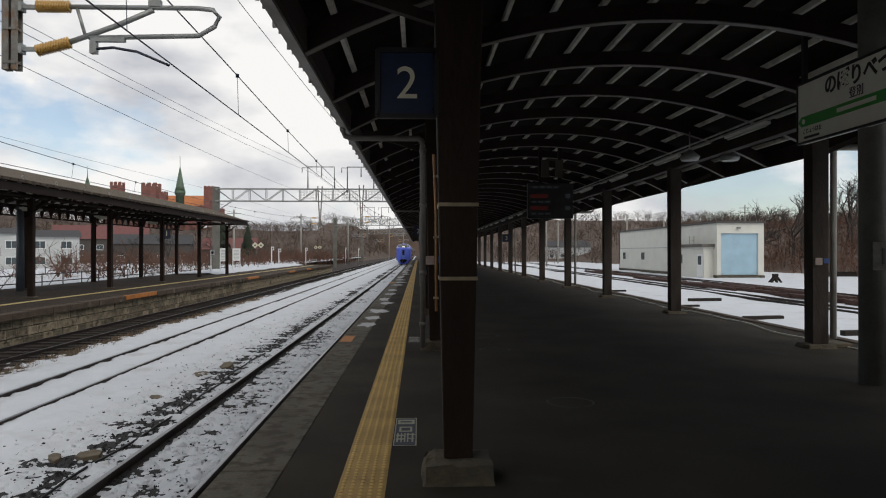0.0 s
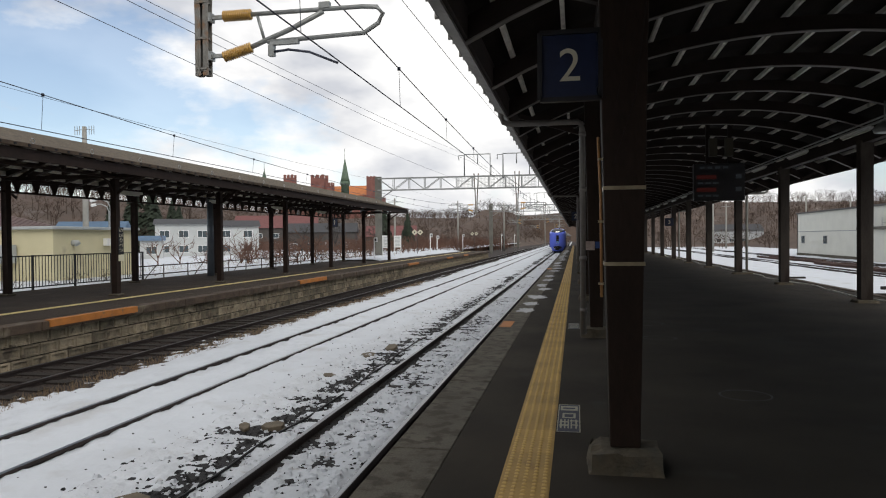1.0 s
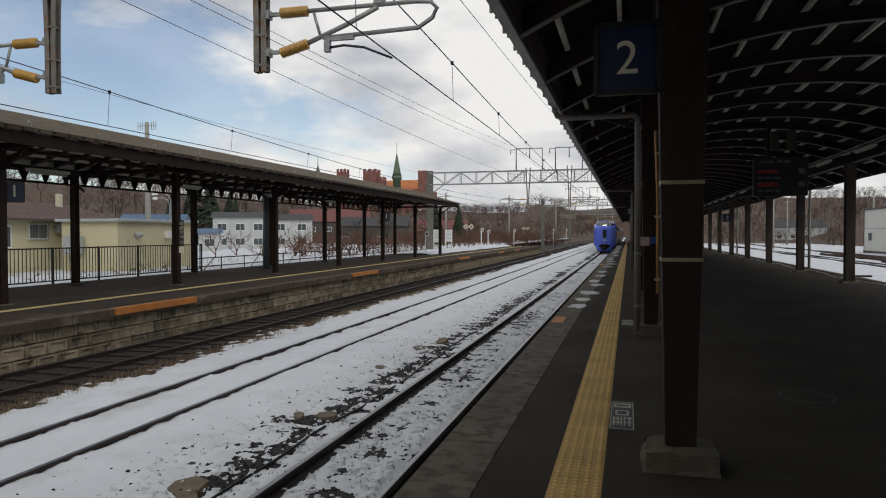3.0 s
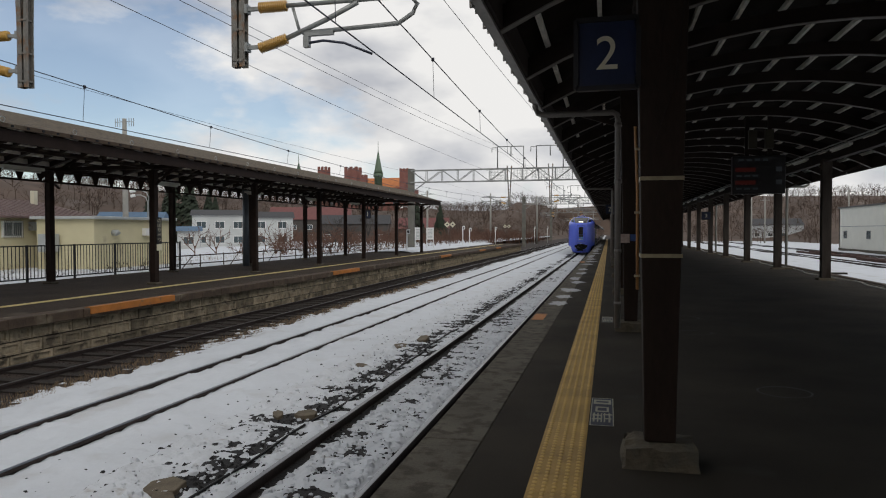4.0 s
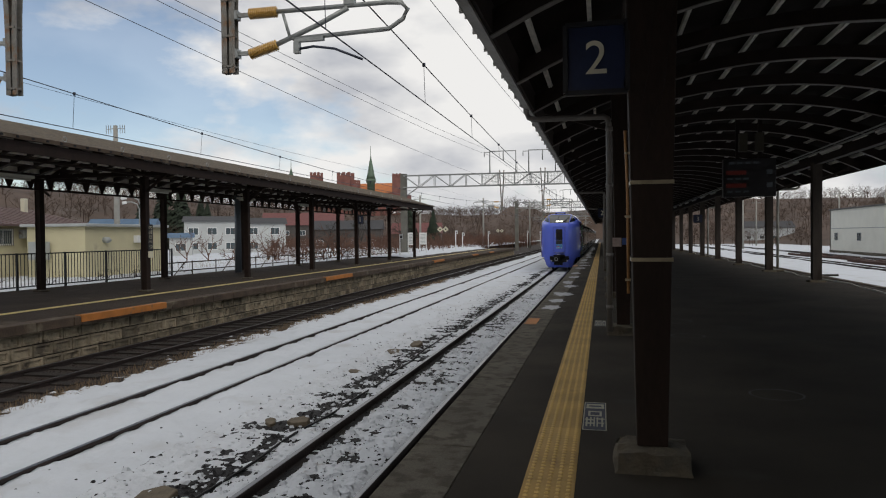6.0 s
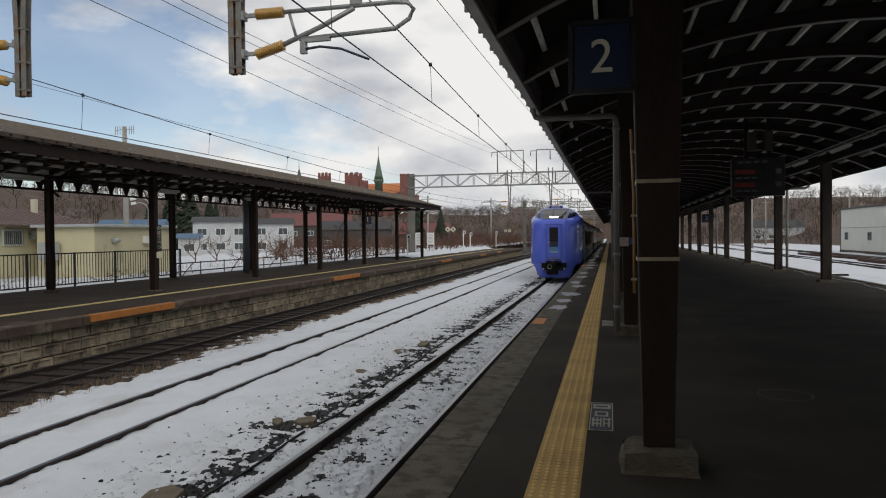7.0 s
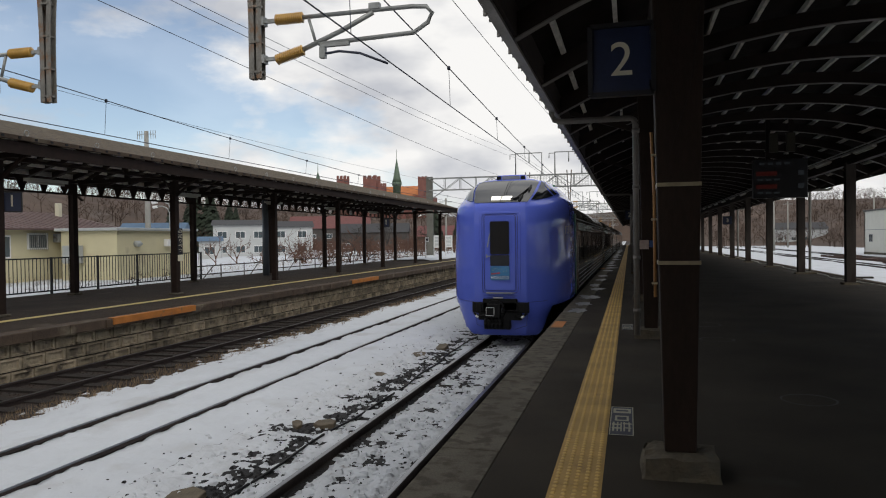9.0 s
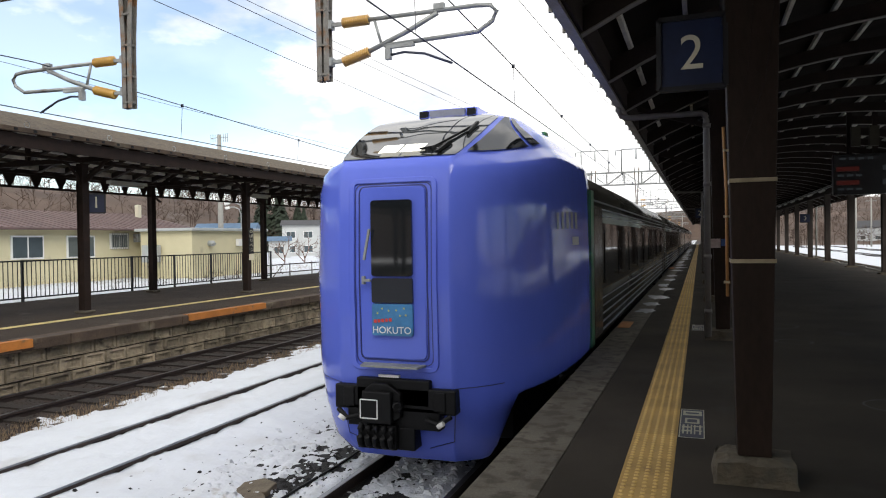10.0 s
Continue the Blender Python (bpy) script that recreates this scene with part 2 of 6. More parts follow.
def thing(name, m, label, category, group=""):
    ob = new(name)
    ob.matrix_basis = m
    ob.empty_display_size = 0.2
    return tagged(ob, label, category, group)


def solid(name, bm, material, label, category, kind="", group="", bevel=0.0):
    return tagged(part(name, bm, material, None, "", bevel), label, category, group, kind)


B = bmesh.new


def letters(name, text, size, material, m, parent=None, extrude=0.002, align="CENTER", bold=0.0):
    """Writing in the built-in font, as a mesh."""
    cu = bpy.data.curves.new(name, "FONT")
    cu.body, cu.size, cu.extrude, cu.align_x, cu.offset = text, size, extrude, align, bold
    tmp = bpy.data.objects.new(name, cu)
    scene.collection.objects.link(tmp)
    me = bpy.data.meshes.new_from_object(tmp.evaluated_get(bpy.context.evaluated_depsgraph_get()))
    bpy.data.objects.remove(tmp)
    me.materials.clear()
    me.materials.append(material)
    ob = new(name, me)
    ob.matrix_basis = m
    if parent is not None:
        ob.parent = parent
    return ob



# ---------------------------------------------------------------- ground, hill
RAIL_Z = -0.92
bm = B()
box(bm, -700, 700, -60, 900, -1.6, -1.14)
solid("ground", bm, M_BALLAST, "dark ballast and frozen earth under patchy snow", "ground", "structure")


def height_noise(x, y, s, seed=0.0):
    return noise.noise((x * s + seed, y * s, seed * 1.7))


def snow_sheet(name, x0, x1, y0, y1, dx, dy, fn, label, material=None):
    nx, ny = int((x1 - x0) / dx) + 1, int((y1 - y0) / dy) + 1
    xs, ys = np.linspace(x0, x1, nx), np.linspace(y0, y1, ny)
    verts = [(x, y, fn(x, y)) for y in ys for x in xs]
    faces = [(j * nx + i, j * nx + i + 1, (j + 1) * nx + i + 1, (j + 1) * nx + i) for j in range(ny - 1) for i in range(nx - 1)]
    me = bpy.data.meshes.new(name)
    me.from_pydata(verts, [], faces)
    me.materials.append(material or M_SNOW)
    me.polygons.foreach_set("use_smooth", [True] * len(faces))
    return tagged(new(name, me), label, "snow", "", "stuff")


def bump_at(x, c, w):
    return math.exp(-((x - c) / w) ** 2)


def track_snow(x, y):
    """Height of the snow between the platforms: deep between the tracks, thin and broken beside the rails."""
    broad = height_noise(x, y * 0.5, 0.45, 3)
    n = 0.45 * broad + 0.5 * height_noise(x + 0.5 * y, y * 0.55, 1.6, 7) + 0.62 * height_noise(x * 1.2 + 0.3 * y, y * 0.8, 4.6, 11) + 0.58 * height_noise(x, y, 9.5, 17)
    bias = 1.15
    bias -= 1.28 * bump_at(x, -3.98, 0.36) + 0.66 * bump_at(x, -4.72, 0.5)
    bias -= 0.86 * bump_at(x, -2.85, 0.6) + 0.8 * bump_at(x, -2.05, 0.22)
    if x < -8.0:
        bias -= 1.9 * min(1, (-8.0 - x) / 1.0)
        n *= 1.5
    if x > -4.9:
        # hollows over the sleepers, each with its own depth and run
        row = y / 0.62
        bias -= (0.34 + 0.3 * height_noise(x * 0.4, y, 0.9, 31)) * math.cos(math.tau * row + 1.2 * height_noise(x, y, 1.1, 23)) * (bump_at(x, -4.0, 0.5) + 0.5 * bump_at(x, -2.82, 0.55))
    h = BED_Z + 0.052 * (n + bias) + 0.014 * height_noise(x, y, 3.0, 5)
    if x > -5.2:
        h += 0.012 * height_noise(x, y, 16.0, 2)
    for r in (-5.99, -7.08):
        h = min(h, RAIL_Z - 0.03 + abs(x - r) * 0.5) if abs(x - r) < 0.12 else h
    for r in (-3.38, -2.25):
        h = min(h, BED_Z - 0.01 + max(0.0, abs(x - r) - 0.1) * 0.45 + 0.02 * n) if abs(x - r) < 0.3 else h
    return min(h, RAIL_Z - 0.025)


BED_Z = -1.035
bm = B()
box(bm, -10.75, -1.35, -40, 420, -1.2, BED_Z)
solid("track_bed", bm, M_WETBED, "dark wet ballast bed under the tracks", "track bed", "structure")
bm = B()
box(bm, -10.75, -7.9, -40, 420, -1.19, BED_Z + 0.004)
solid("far_track_bed", bm, M_BALLAST, "brown ballast bed under the far track", "track bed", "structure")
snow_sheet("track_snow", -9.9, -1.5, -38, 1.5, 0.12, 0.2, track_snow, "dirty trodden snow lying between the railway tracks")
snow_sheet("track_snow", -4.98, -1.5, 1.5, 22, 0.036, 0.042, track_snow, "dirty trodden snow lying beside the near rails", M_TRACKSNOW)
snow_sheet("track_snow", -4.98, -1.5, 22, 42, 0.05, 0.08, track_snow, "dirty trodden snow lying beside the near rails", M_TRACKSNOW)
snow_sheet("track_snow", -9.9, -4.98, 1.5, 42, 0.075, 0.085, track_snow, "smooth snow lying between the railway tracks")
snow_sheet("track_snow", -9.9, -1.5, 42, 400, 0.2, 0.8, track_snow, "dirty trodden snow lying between the railway tracks")


def yard_snow(x, y):
    return -1.03 + 0.10 * height_noise(x, y, 0.12, 5) + 0.04 * height_noise(x, y, 0.6, 8)


snow_sheet("yard_snow", 7.3, 120, -10, 240, 0.9, 0.9, yard_snow, "smooth white snow covering the freight yard")
def field_height(x, y):
    far = min(1.0, max(0.0, (-20 - x) / 30))
    return -0.26 - 0.2 * far + (0.05 + 0.25 * far) * height_noise(x, y, 0.08, 15) + 0.07 * height_noise(x, y, 0.5, 2) + min(0.16, max(0.0, (-18.4 - x) * 0.04)) * (1 - far)


snow_sheet("field_snow", -140, -18.0, -10, 240, 1.1, 1.1, field_height, "white snow on the field behind the platform")


def rails(name, x, y0, y1, gauge=1.13, z=RAIL_Z, label="worn steel railway track"):
    t = thing(name, pose(x, 0, z), label, "track")
    for s in (-1, 1):
        bm = B()
        prism(bm, [(-0.06, -0.15), (0.06, -0.15), (0.06, -0.13), (0.012, -0.11), (0.012, -0.05), (0.033, -0.035), (0.033, -0.006), (-0.033, -0.006), (-0.033, -0.035), (-0.012, -0.05), (-0.012, -0.11), (-0.06, -0.13)], y0, y1)
        r = part("rail", bm, M_RAILSIDE, t)
        r.location.x = s * gauge / 2
        bm = B()
        box(bm, -0.026, 0.026, y0, y1, -0.008, 0.0)
        hd = part("rail_head", bm, M_RAILTOP, r, "polished running surface")
    return t


for tx in (-2.815, -6.535, -9.93):
    rails("railway_track", tx, -8, 400)

# ---------------------------------------------------------------- near platform
bm = B()
box(bm, -0.9, 7.2, -60, 130, -1.14, 0.0)
solid("platform", bm, M_ASPHALT, "dark worn asphalt railway platform", "platform", "structure")
bm = B()
for k in range(79):
    y = -59.9 + k * 2.4
    box(bm, -1.33, -0.905, y, y + 2.385, -0.16, 0.001)
solid("platform_edge", bm, M_CONC, "weathered concrete edge slabs of the platform", "platform edge", "structure", bevel=0.008)
bm = B()
box(bm, -1.24, -0.9, -60, 130, -1.14, -0.17)
solid("platform_wall", bm, M_MORTAR, "dark concrete side wall below the platform edge", "wall", "structure")
bm = B()
box(bm, 7.204, 7.42, -60, 130, -1.14, 0.02)
solid("platform_kerb", bm, M_EARTH, "weathered edge kerb on the yard side", "kerb", "structure", bevel=0.02)

# ---------------------------------------------------------------- near roof
BAY, COL_Y0 = 6.15, 4.72
AX, AR, AZ = 3.2, 9.1, 4.35 - 9.1


def arch(x, off=0.0):
    return AZ + math.sqrt((AR + off) ** 2 - (x - AX) ** 2)


def arch_strip(bm, x0, x1, y0, y1, o0, o1, n=18, mi=0):
    """A bent slab between two radii of the arch."""
    xs = [x0 + (x1 - x0) * k / n for k in range(n + 1)]
    out = [(x, arch(x, o0)) for x in xs] + [(x, arch(x, o1)) for x in reversed(xs)]
    r0, r1 = [bm.verts.new((x, y0, z)) for x, z in out], [bm.verts.new((x, y1, z)) for x, z in out]
    m = len(out)
    for k in range(m):
        bm.faces.new((r0[k], r0[(k + 1) % m], r1[(k + 1) % m], r1[k])).material_index = mi
    for k in range(n):
        for r in (r0, r1):
            bm.faces.new((r[k], r[k + 1], r[m - 2 - k], r[m - 1 - k])).material_index = mi


ROOF_Y0, ROOF_Y1 = -58.0, 128.0
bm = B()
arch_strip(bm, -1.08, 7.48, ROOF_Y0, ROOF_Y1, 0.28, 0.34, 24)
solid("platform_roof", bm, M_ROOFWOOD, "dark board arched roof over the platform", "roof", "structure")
rib_bm = B()
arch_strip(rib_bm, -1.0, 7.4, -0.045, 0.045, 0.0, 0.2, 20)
# pale strip: the sunlight caught on the rib's lower edge, put into its colour
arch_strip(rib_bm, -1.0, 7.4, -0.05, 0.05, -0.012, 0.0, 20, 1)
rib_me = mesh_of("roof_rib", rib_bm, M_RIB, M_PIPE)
y = 4.4 - 2.05 * 30
while y < ROOF_Y1:
    rb = tagged(new("roof_rib", rib_me), "dark brown bent wooden roof rib with a pale strip for its sunlit lower edge", "roof beam", "arched roof ribs", "structure")
    rb.location.y = y
    y += 2.05
for k in range(14):
    x = -0.75 + k * 0.608
    bm = B()
    z = arch(x, 0.2)
    box(bm, x - 0.024, x + 0.024, ROOF_Y0, ROOF_Y1, z, z + 0.075)
    solid("roof_purlin", bm, M_PURLIN, "pale painted purlin under the roof boards", "purlin", "structure", "arched roof purlins")
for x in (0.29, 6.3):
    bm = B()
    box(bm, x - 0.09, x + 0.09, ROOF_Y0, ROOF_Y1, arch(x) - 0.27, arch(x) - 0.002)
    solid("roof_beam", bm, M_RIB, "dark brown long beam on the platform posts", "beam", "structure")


M_YARDPOST = mat("post_weathered", (0.055, 0.045, 0.038), 0.8, spec=0.2, var=0.45, scale=6, bump=0.3, bscale=40, stretch=(1, 1, 0.25), dirt=(0.028, 0.020, 0.016), dirt_at=0.52, dirt_scale=3)


def roof_post(m, label, hw=0.095, flare=1.75, foot=0.15, wood=M_POST):
    t = thing("platform_post", m, label, "post", "posts under the arched roof")
    bm = B()
    prism(bm, [(-hw, -hw), (hw, -hw), (hw, hw), (-hw, hw)], foot, 3.6, "z")
    for v in bm.verts:
        if v.co.z > 1:
            v.co.x *= flare
            v.co.y *= flare * 0.92
    part("shaft", bm, wood, t, "", 0.008)
    bm = B()
    prism(bm, [(-0.235, -0.2), (0.235, -0.2), (0.235, 0.2), (-0.235, 0.2)], 0.0, foot, "z")
    for v in bm.verts:
        if v.co.z > foot / 2:
            v.co.x *= 0.90
            v.co.y *= 0.90
    bmesh.ops.subdivide_edges(bm, edges=bm.edges[:], cuts=5, use_grid_fill=True)
    for v in bm.verts:
        if v.co.z > 0.01:
            edge = max(abs(v.co.x) / 0.225, abs(v.co.y) / 0.19)
            worn = max(0.0, edge - 0.75) * (0.6 if v.co.z > foot * 0.9 else 0.0)
            v.co.z -= worn * 0.26 * (0.7 + noise.noise(v.co * 9)) + 0.012 * noise.noise(v.co * 14)
            v.co.x += 0.030 * noise.noise(v.co * 8 + Vector((3, 0, 0)))
            v.co.y += 0.030 * noise.noise(v.co * 8 + Vector((0, 7, 0)))
    part("footing", bm, M_BASE, t, "rough weathered concrete footing")
    return t


post = roof_post(pose(0.29, COL_Y0, 0), "dark brown painted timber post on a concrete footing")
post_b = roof_post(pose(6.3, COL_Y0, 0), "dark weathered timber post on the yard side", 0.125, 1.09, 0.07, M_YARDPOST)
for k in range(-9, 20):
    if k:
        copy_thing(post, pose(0.29, COL_Y0 + BAY * k, 0))
    if k:
        copy_thing(post_b, pose(6.3, COL_Y0 + BAY * k, 0))

# gutter
bm = B()
prism(bm, [(-1.135, 3.35), (-1.02, 3.31), (-1.02, 3.52), (-1.135, 3.46)], ROOF_Y0, ROOF_Y1)
solid("gutter", bm, M_GUTTER, "weathered grey gutter along the roof edge", "gutter", "structure")

M_WHITEP = mat('white_enamel', (0.75, 0.75, 0.73), 0.5, var=0.06, scale=3, bump=0.05)
M_PALEGREY = mat('pale_grey', (0.40, 0.42, 0.42), 0.6, var=0.1)
# ---------------------------------------------------------------- far platform
OZ = -0.1
bm = B()
box(bm, -17.9, -11.0, -40, 88, -1.14, OZ)
solid("far_platform", bm, M_FARASPHALT, "dark asphalt island platform with a block wall", "platform", "structure")
bm = B()
y = -40
while y < 88:
    w = 0.9 + 0.3 * random.random()
    d = 0.012 * random.random()
    box(bm, -11.0 + 0.002, -10.58 - 0.03 * random.random(), y, min(88, y + w - 0.012), OZ - 0.19, OZ + 0.004 - d)
    y += w
solid("far_platform_edge", bm, M_EARTH, "earthy worn coping slabs of the opposite platform", "platform edge", "structure", bevel=0.015)
bm = B()
box(bm, -12.66, -12.42, -40, 84, OZ, OZ + 0.006)
solid("platform_line", bm, M_YELLOW, "worn yellow line painted on the platform", "painted line", "structure")
bm = B()
box(bm, -11.0, -10.80, -40, 88, -1.14, OZ - 0.19)
far_wall = solid("far_platform_wall", bm, M_MORTAR, "coursed concrete block wall of the opposite platform", "wall", "structure")
for y0, ln in ((5.4, 3.3), (12.55, 2.9), (25.86, 2.9), (44.0, 3.0), (58.0, 2.6), (67.0, 2.6)):
    bm = B()
    box(bm, -10.72, -10.612, y0, y0 + ln, OZ + 0.004, OZ + 0.012)
    box(bm, -10.61, -10.56, y0, y0 + ln, OZ - 0.13, OZ + 0.012)
    solid("edge_marking", bm, M_ORANGE, "worn orange boarding mark on the platform edge", "painted mark", "", "boarding marks")


M_FARPOST = mat("canopy_steel", (0.023, 0.0135, 0.010), 0.75, spec=0.2, var=0.35, scale=5, bump=0.15)
PX0, PX1, PYA, PB = -13.4, -16.75, 18.6, 6.2


def far_post(m):
    t = thing("platform_post", m, "dark brown riveted steel post of the opposite canopy", "post", "posts under the opposite canopy")
    bm = B()
    w, v = 0.092, 0.074
    prism(bm, [(-w, -w), (-v, -w), (-v, -v), (v, -v), (v, -w), (w, -w), (w, w), (v, w), (v, v), (-v, v), (-v, w), (-w, w)], 0, 3.45, "z")
    part("shaft", bm, M_FARPOST, t)
    bm = B()
    box(bm, -0.16, 0.16, -0.16, 0.16, 0, 0.06)
    part("foot", bm, M_BASE, t, "", 0.02)
    return t


fp = far_post(pose(PX0, PYA, OZ))
for k in range(-8, 6):
    if k:
        copy_thing(fp, pose(PX0, PYA + PB * k, OZ))
    copy_thing(fp, pose(PX1, PYA - 0.4 + PB * k + 6.2, OZ)) if k < 5 else None
CY0, CY1 = -40.0, 51.5
canopy = thing("far_canopy", pose(0, 0, 0), "brown canopy roof with steel lattice girders on the opposite platform", "canopy")
bm = B()
prism(bm, [(-12.42, 3.76), (-15.1, 4.60), (-17.8, 3.76), (-17.8, 3.70), (-15.1, 4.52), (-12.42, 3.70)], CY0, CY1)
part("roof", bm, M_ROOFTILE, canopy, "tan felted roof slopes")
bm = B()
prism(bm, [(-12.40, 3.40), (-12.40, 3.66), (-12.46, 3.66), (-12.46, 3.40)], CY0, CY1)
prism(bm, [(-17.80, 3.42), (-17.80, 3.69), (-17.74, 3.69), (-17.74, 3.42)], CY0, CY1)
prism(bm, [(-12.45, 3.40), (-15.1, 4.25), (-17.7, 3.42), (-17.7, 3.69), (-15.1, 4.51), (-12.45, 3.69)], CY1 - 0.08, CY1 - 0.004)
part("fascia", bm, M_FARPOST, canopy, "dark brown fascia board")
bm = B()
prism(bm, [(-12.30, 3.68), (-12.30, 3.77), (-12.40, 3.77), (-12.40, 3.68)], CY0, CY1)
part("gutter", bm, M_EARTH, canopy, "brown eaves gutter")
bm = B()
y = 1.0
while y < CY1:
    box(bm, -12.297, -12.285, y, y + 0.07, 3.70, 3.75)
    y += 0.42
part("gutter_clip", bm, M_BLACK, canopy)["kind"] = "stuff"
for k in range(9):
    x = -12.78 - k * 0.58
    zz = 4.50 - abs(x + 15.1) * 0.305 - 0.075
    bm = B()
    box(bm, x - 0.03, x + 0.03, CY0, CY1 - 0.1, zz - 0.14, zz)
    part("purlin", bm, M_PURLIN, canopy, "pale purlin")
y = CY0 + 0.5
while y < CY1 - 0.3:
    for xe in (-12.46, -17.74):
        bm = B()
        beam(bm, (xe, y, 3.52), (-15.1, y, 4.33), 0.13, 0.16)
        part("rafter", bm, M_FARPOST, canopy)
    y += 0.86
for x, chords in ((PX0, (3.40,)), (PX1, (3.02, 3.40))):
    bm = B()
    for z in chords:
        beam(bm, (x, CY0, z), (x, CY1 - 1.2, z), 0.10, 0.06)
    part("girder_chord", bm, M_FARPOST, canopy, "dark steel girder chord")
y = CY0 + 0.2
while y < CY1 - 1.6:
    bm = B()
    prism(bm, [(y + 0.10, 3.37), (y + 0.52, 3.37), (y + 0.36, 3.05), (y + 0.26, 3.05)], PX1 - 0.012, PX1 + 0.012, "x")
    part("gusset", bm, M_FARPOST, canopy, "tapered steel gusset plate")
    y += 0.775
y = PYA - PB * 8
while y < 50:
    bm = B()
    beam(bm, (-12.5, y, 3.44), (-17.7, y, 3.44), 0.09, 0.12)
    beam(bm, (PX0, y, 3.40), (-15.1, y, 4.25), 0.08)
    beam(bm, (PX1, y, 3.40), (-15.1, y, 4.25), 0.08)
    beam(bm, (-15.1, y, 3.44), (-15.1, y, 4.30), 0.09)
    beam(bm, (PX0, y, 2.85), (PX0 + 0.75, y, 3.42), 0.06)
    beam(bm, (PX1, y, 2.85), (PX1 - 0.75, y, 3.42), 0.06)
    part("roof_truss", bm, M_FARPOST, canopy, "dark steel roof truss")
    for sg_ in (-1, 1):
        bm = B()
        tube(bm, [(PX0, y + sg_ * 0.04, 2.80), (PX0, y + sg_ * 0.14, 3.05), (PX0, y + sg_ * 0.36, 3.28), (PX0, y + sg_ * 0.6, 3.37)], 0.03, 6)
        part("knee_brace", bm, M_FARPOST, canopy, "curved steel knee brace")
    y += PB
M_TUBE = mat("lamp_tube", (0.55, 0.55, 0.50), 0.4, var=0.08)
for y in (9.3, 15.5, 21.7, 27.9, 34.1, 40.3):
    bm = B()
    box(bm, -15.2, -15.0, y - 0.65, y + 0.65, 3.14, 3.22)
    tube(bm, [(-15.1, y - 0.6, 3.11), (-15.1, y + 0.6, 3.11)], 0.03, 8)
    solid("strip_lamp", bm, M_TUBE, "unlit pale strip lamp under the canopy", "lamp", "", "canopy strip lamps")
# small hoops and cable on the eaves
for k in range(22):
    bm = B()
    y = 2 + k * 2.05
    pts = [(-12.42 + 0.0, y + 0.06 * math.cos(a), 3.86 + 0.06 * math.sin(a)) for a in [j * math.tau / 10 for j in range(11)]]
    tube(bm, pts, 0.010, 5)
    solid("cable_hoop", bm, M_GREY, "small steel cable hoop on the eaves", "cable hoop", "", "eaves cable hoops")

M_SIGNDARK = mat("sign_navy", (0.012, 0.020, 0.055), 0.35, var=0.2, scale=4, bump=0.0)
M_SIGNBLACK = mat("sign_black", (0.012, 0.012, 0.014), 0.4, var=0.2)
M_CREAM = mat("sign_cream", (0.62, 0.58, 0.44), 0.5, var=0.06, bump=0.0)
M_SIGNWHITE = mat("sign_white", (0.80, 0.79, 0.71), 0.45, var=0.05, scale=3, bump=0.0, dirt=(0.55, 0.53, 0.45), dirt_at=0.62)


def number_sign(m, num, w, h, d, label, group="", big=0.70):
    t = thing("number_sign", m, label, "sign", group)
    bm = B()
    box(bm, -w / 2, w / 2, -d / 2, d / 2, -h / 2, h / 2)
    part("case", bm, M_SIGNDARK, t, "dark navy sign box", 0.012)
    bm = B()
    for a, b in (((-w / 2, -h / 2), (w / 2, -h / 2)), ((-w / 2, h / 2), (w / 2, h / 2)), ((-w / 2, -h / 2), (-w / 2, h / 2)), ((w / 2, -h / 2), (w / 2, h / 2))):
        beam(bm, (a[0], -d / 2 - 0.004, a[1]), (b[0], -d / 2 - 0.004, b[1]), 0.03, 0.03)
    part("rim", bm, M_SIGNBLACK, t)
    letters("numeral", num, h * big, M_CREAM, pose(0, -d / 2 - 0.006, -h * 0.23, 90, 0, 0), t)
    return t


for y in (PYA - PB, PYA + 3 * PB):
    sg = number_sign(pose(PX0 + 0.08, y + 0.31, 2.44, 0, 0, 42), "1", 0.38, 0.44, 0.14, "dark square platform number sign with a pale numeral", "platform number signs", 0.86)
tb = thing("name_plate", pose(PX0 + 0.14, PYA + 0.05, 1.42, 0, 0, 60), "narrow black upright station name plate on a post", "sign")
bm = B()
box(bm, -0.075, 0.075, -0.015, 0.015, -0.30, 0.50)
part("board", bm, M_SIGNBLACK, tb, "", 0.004)
for k, ch in enumerate("のぼりべつ"):
    letters("letter", ch, 0.13, M_CREAM, pose(0, -0.018, 0.36 - k * 0.145, 90, 0, 0), tb)
bm = B()
box(bm, -0.075, 0.075, -0.012, 0.012, -0.50, -0.31)
part("tag", bm, M_CREAM, tb, "cream tag below")

# railings behind the platform
M_FENCE = mat("railing_dark", (0.022, 0.024, 0.027), 0.5, var=0.25)
M_RUSTPIPE = mat("pipe_brown", (0.065, 0.045, 0.035), 0.8, var=0.3)


bm = B()
beam(bm, (0, 0, 0), (0, 0, 1.04), 0.018)
BAR_ME = mesh_of("bar", bm, M_FENCE)


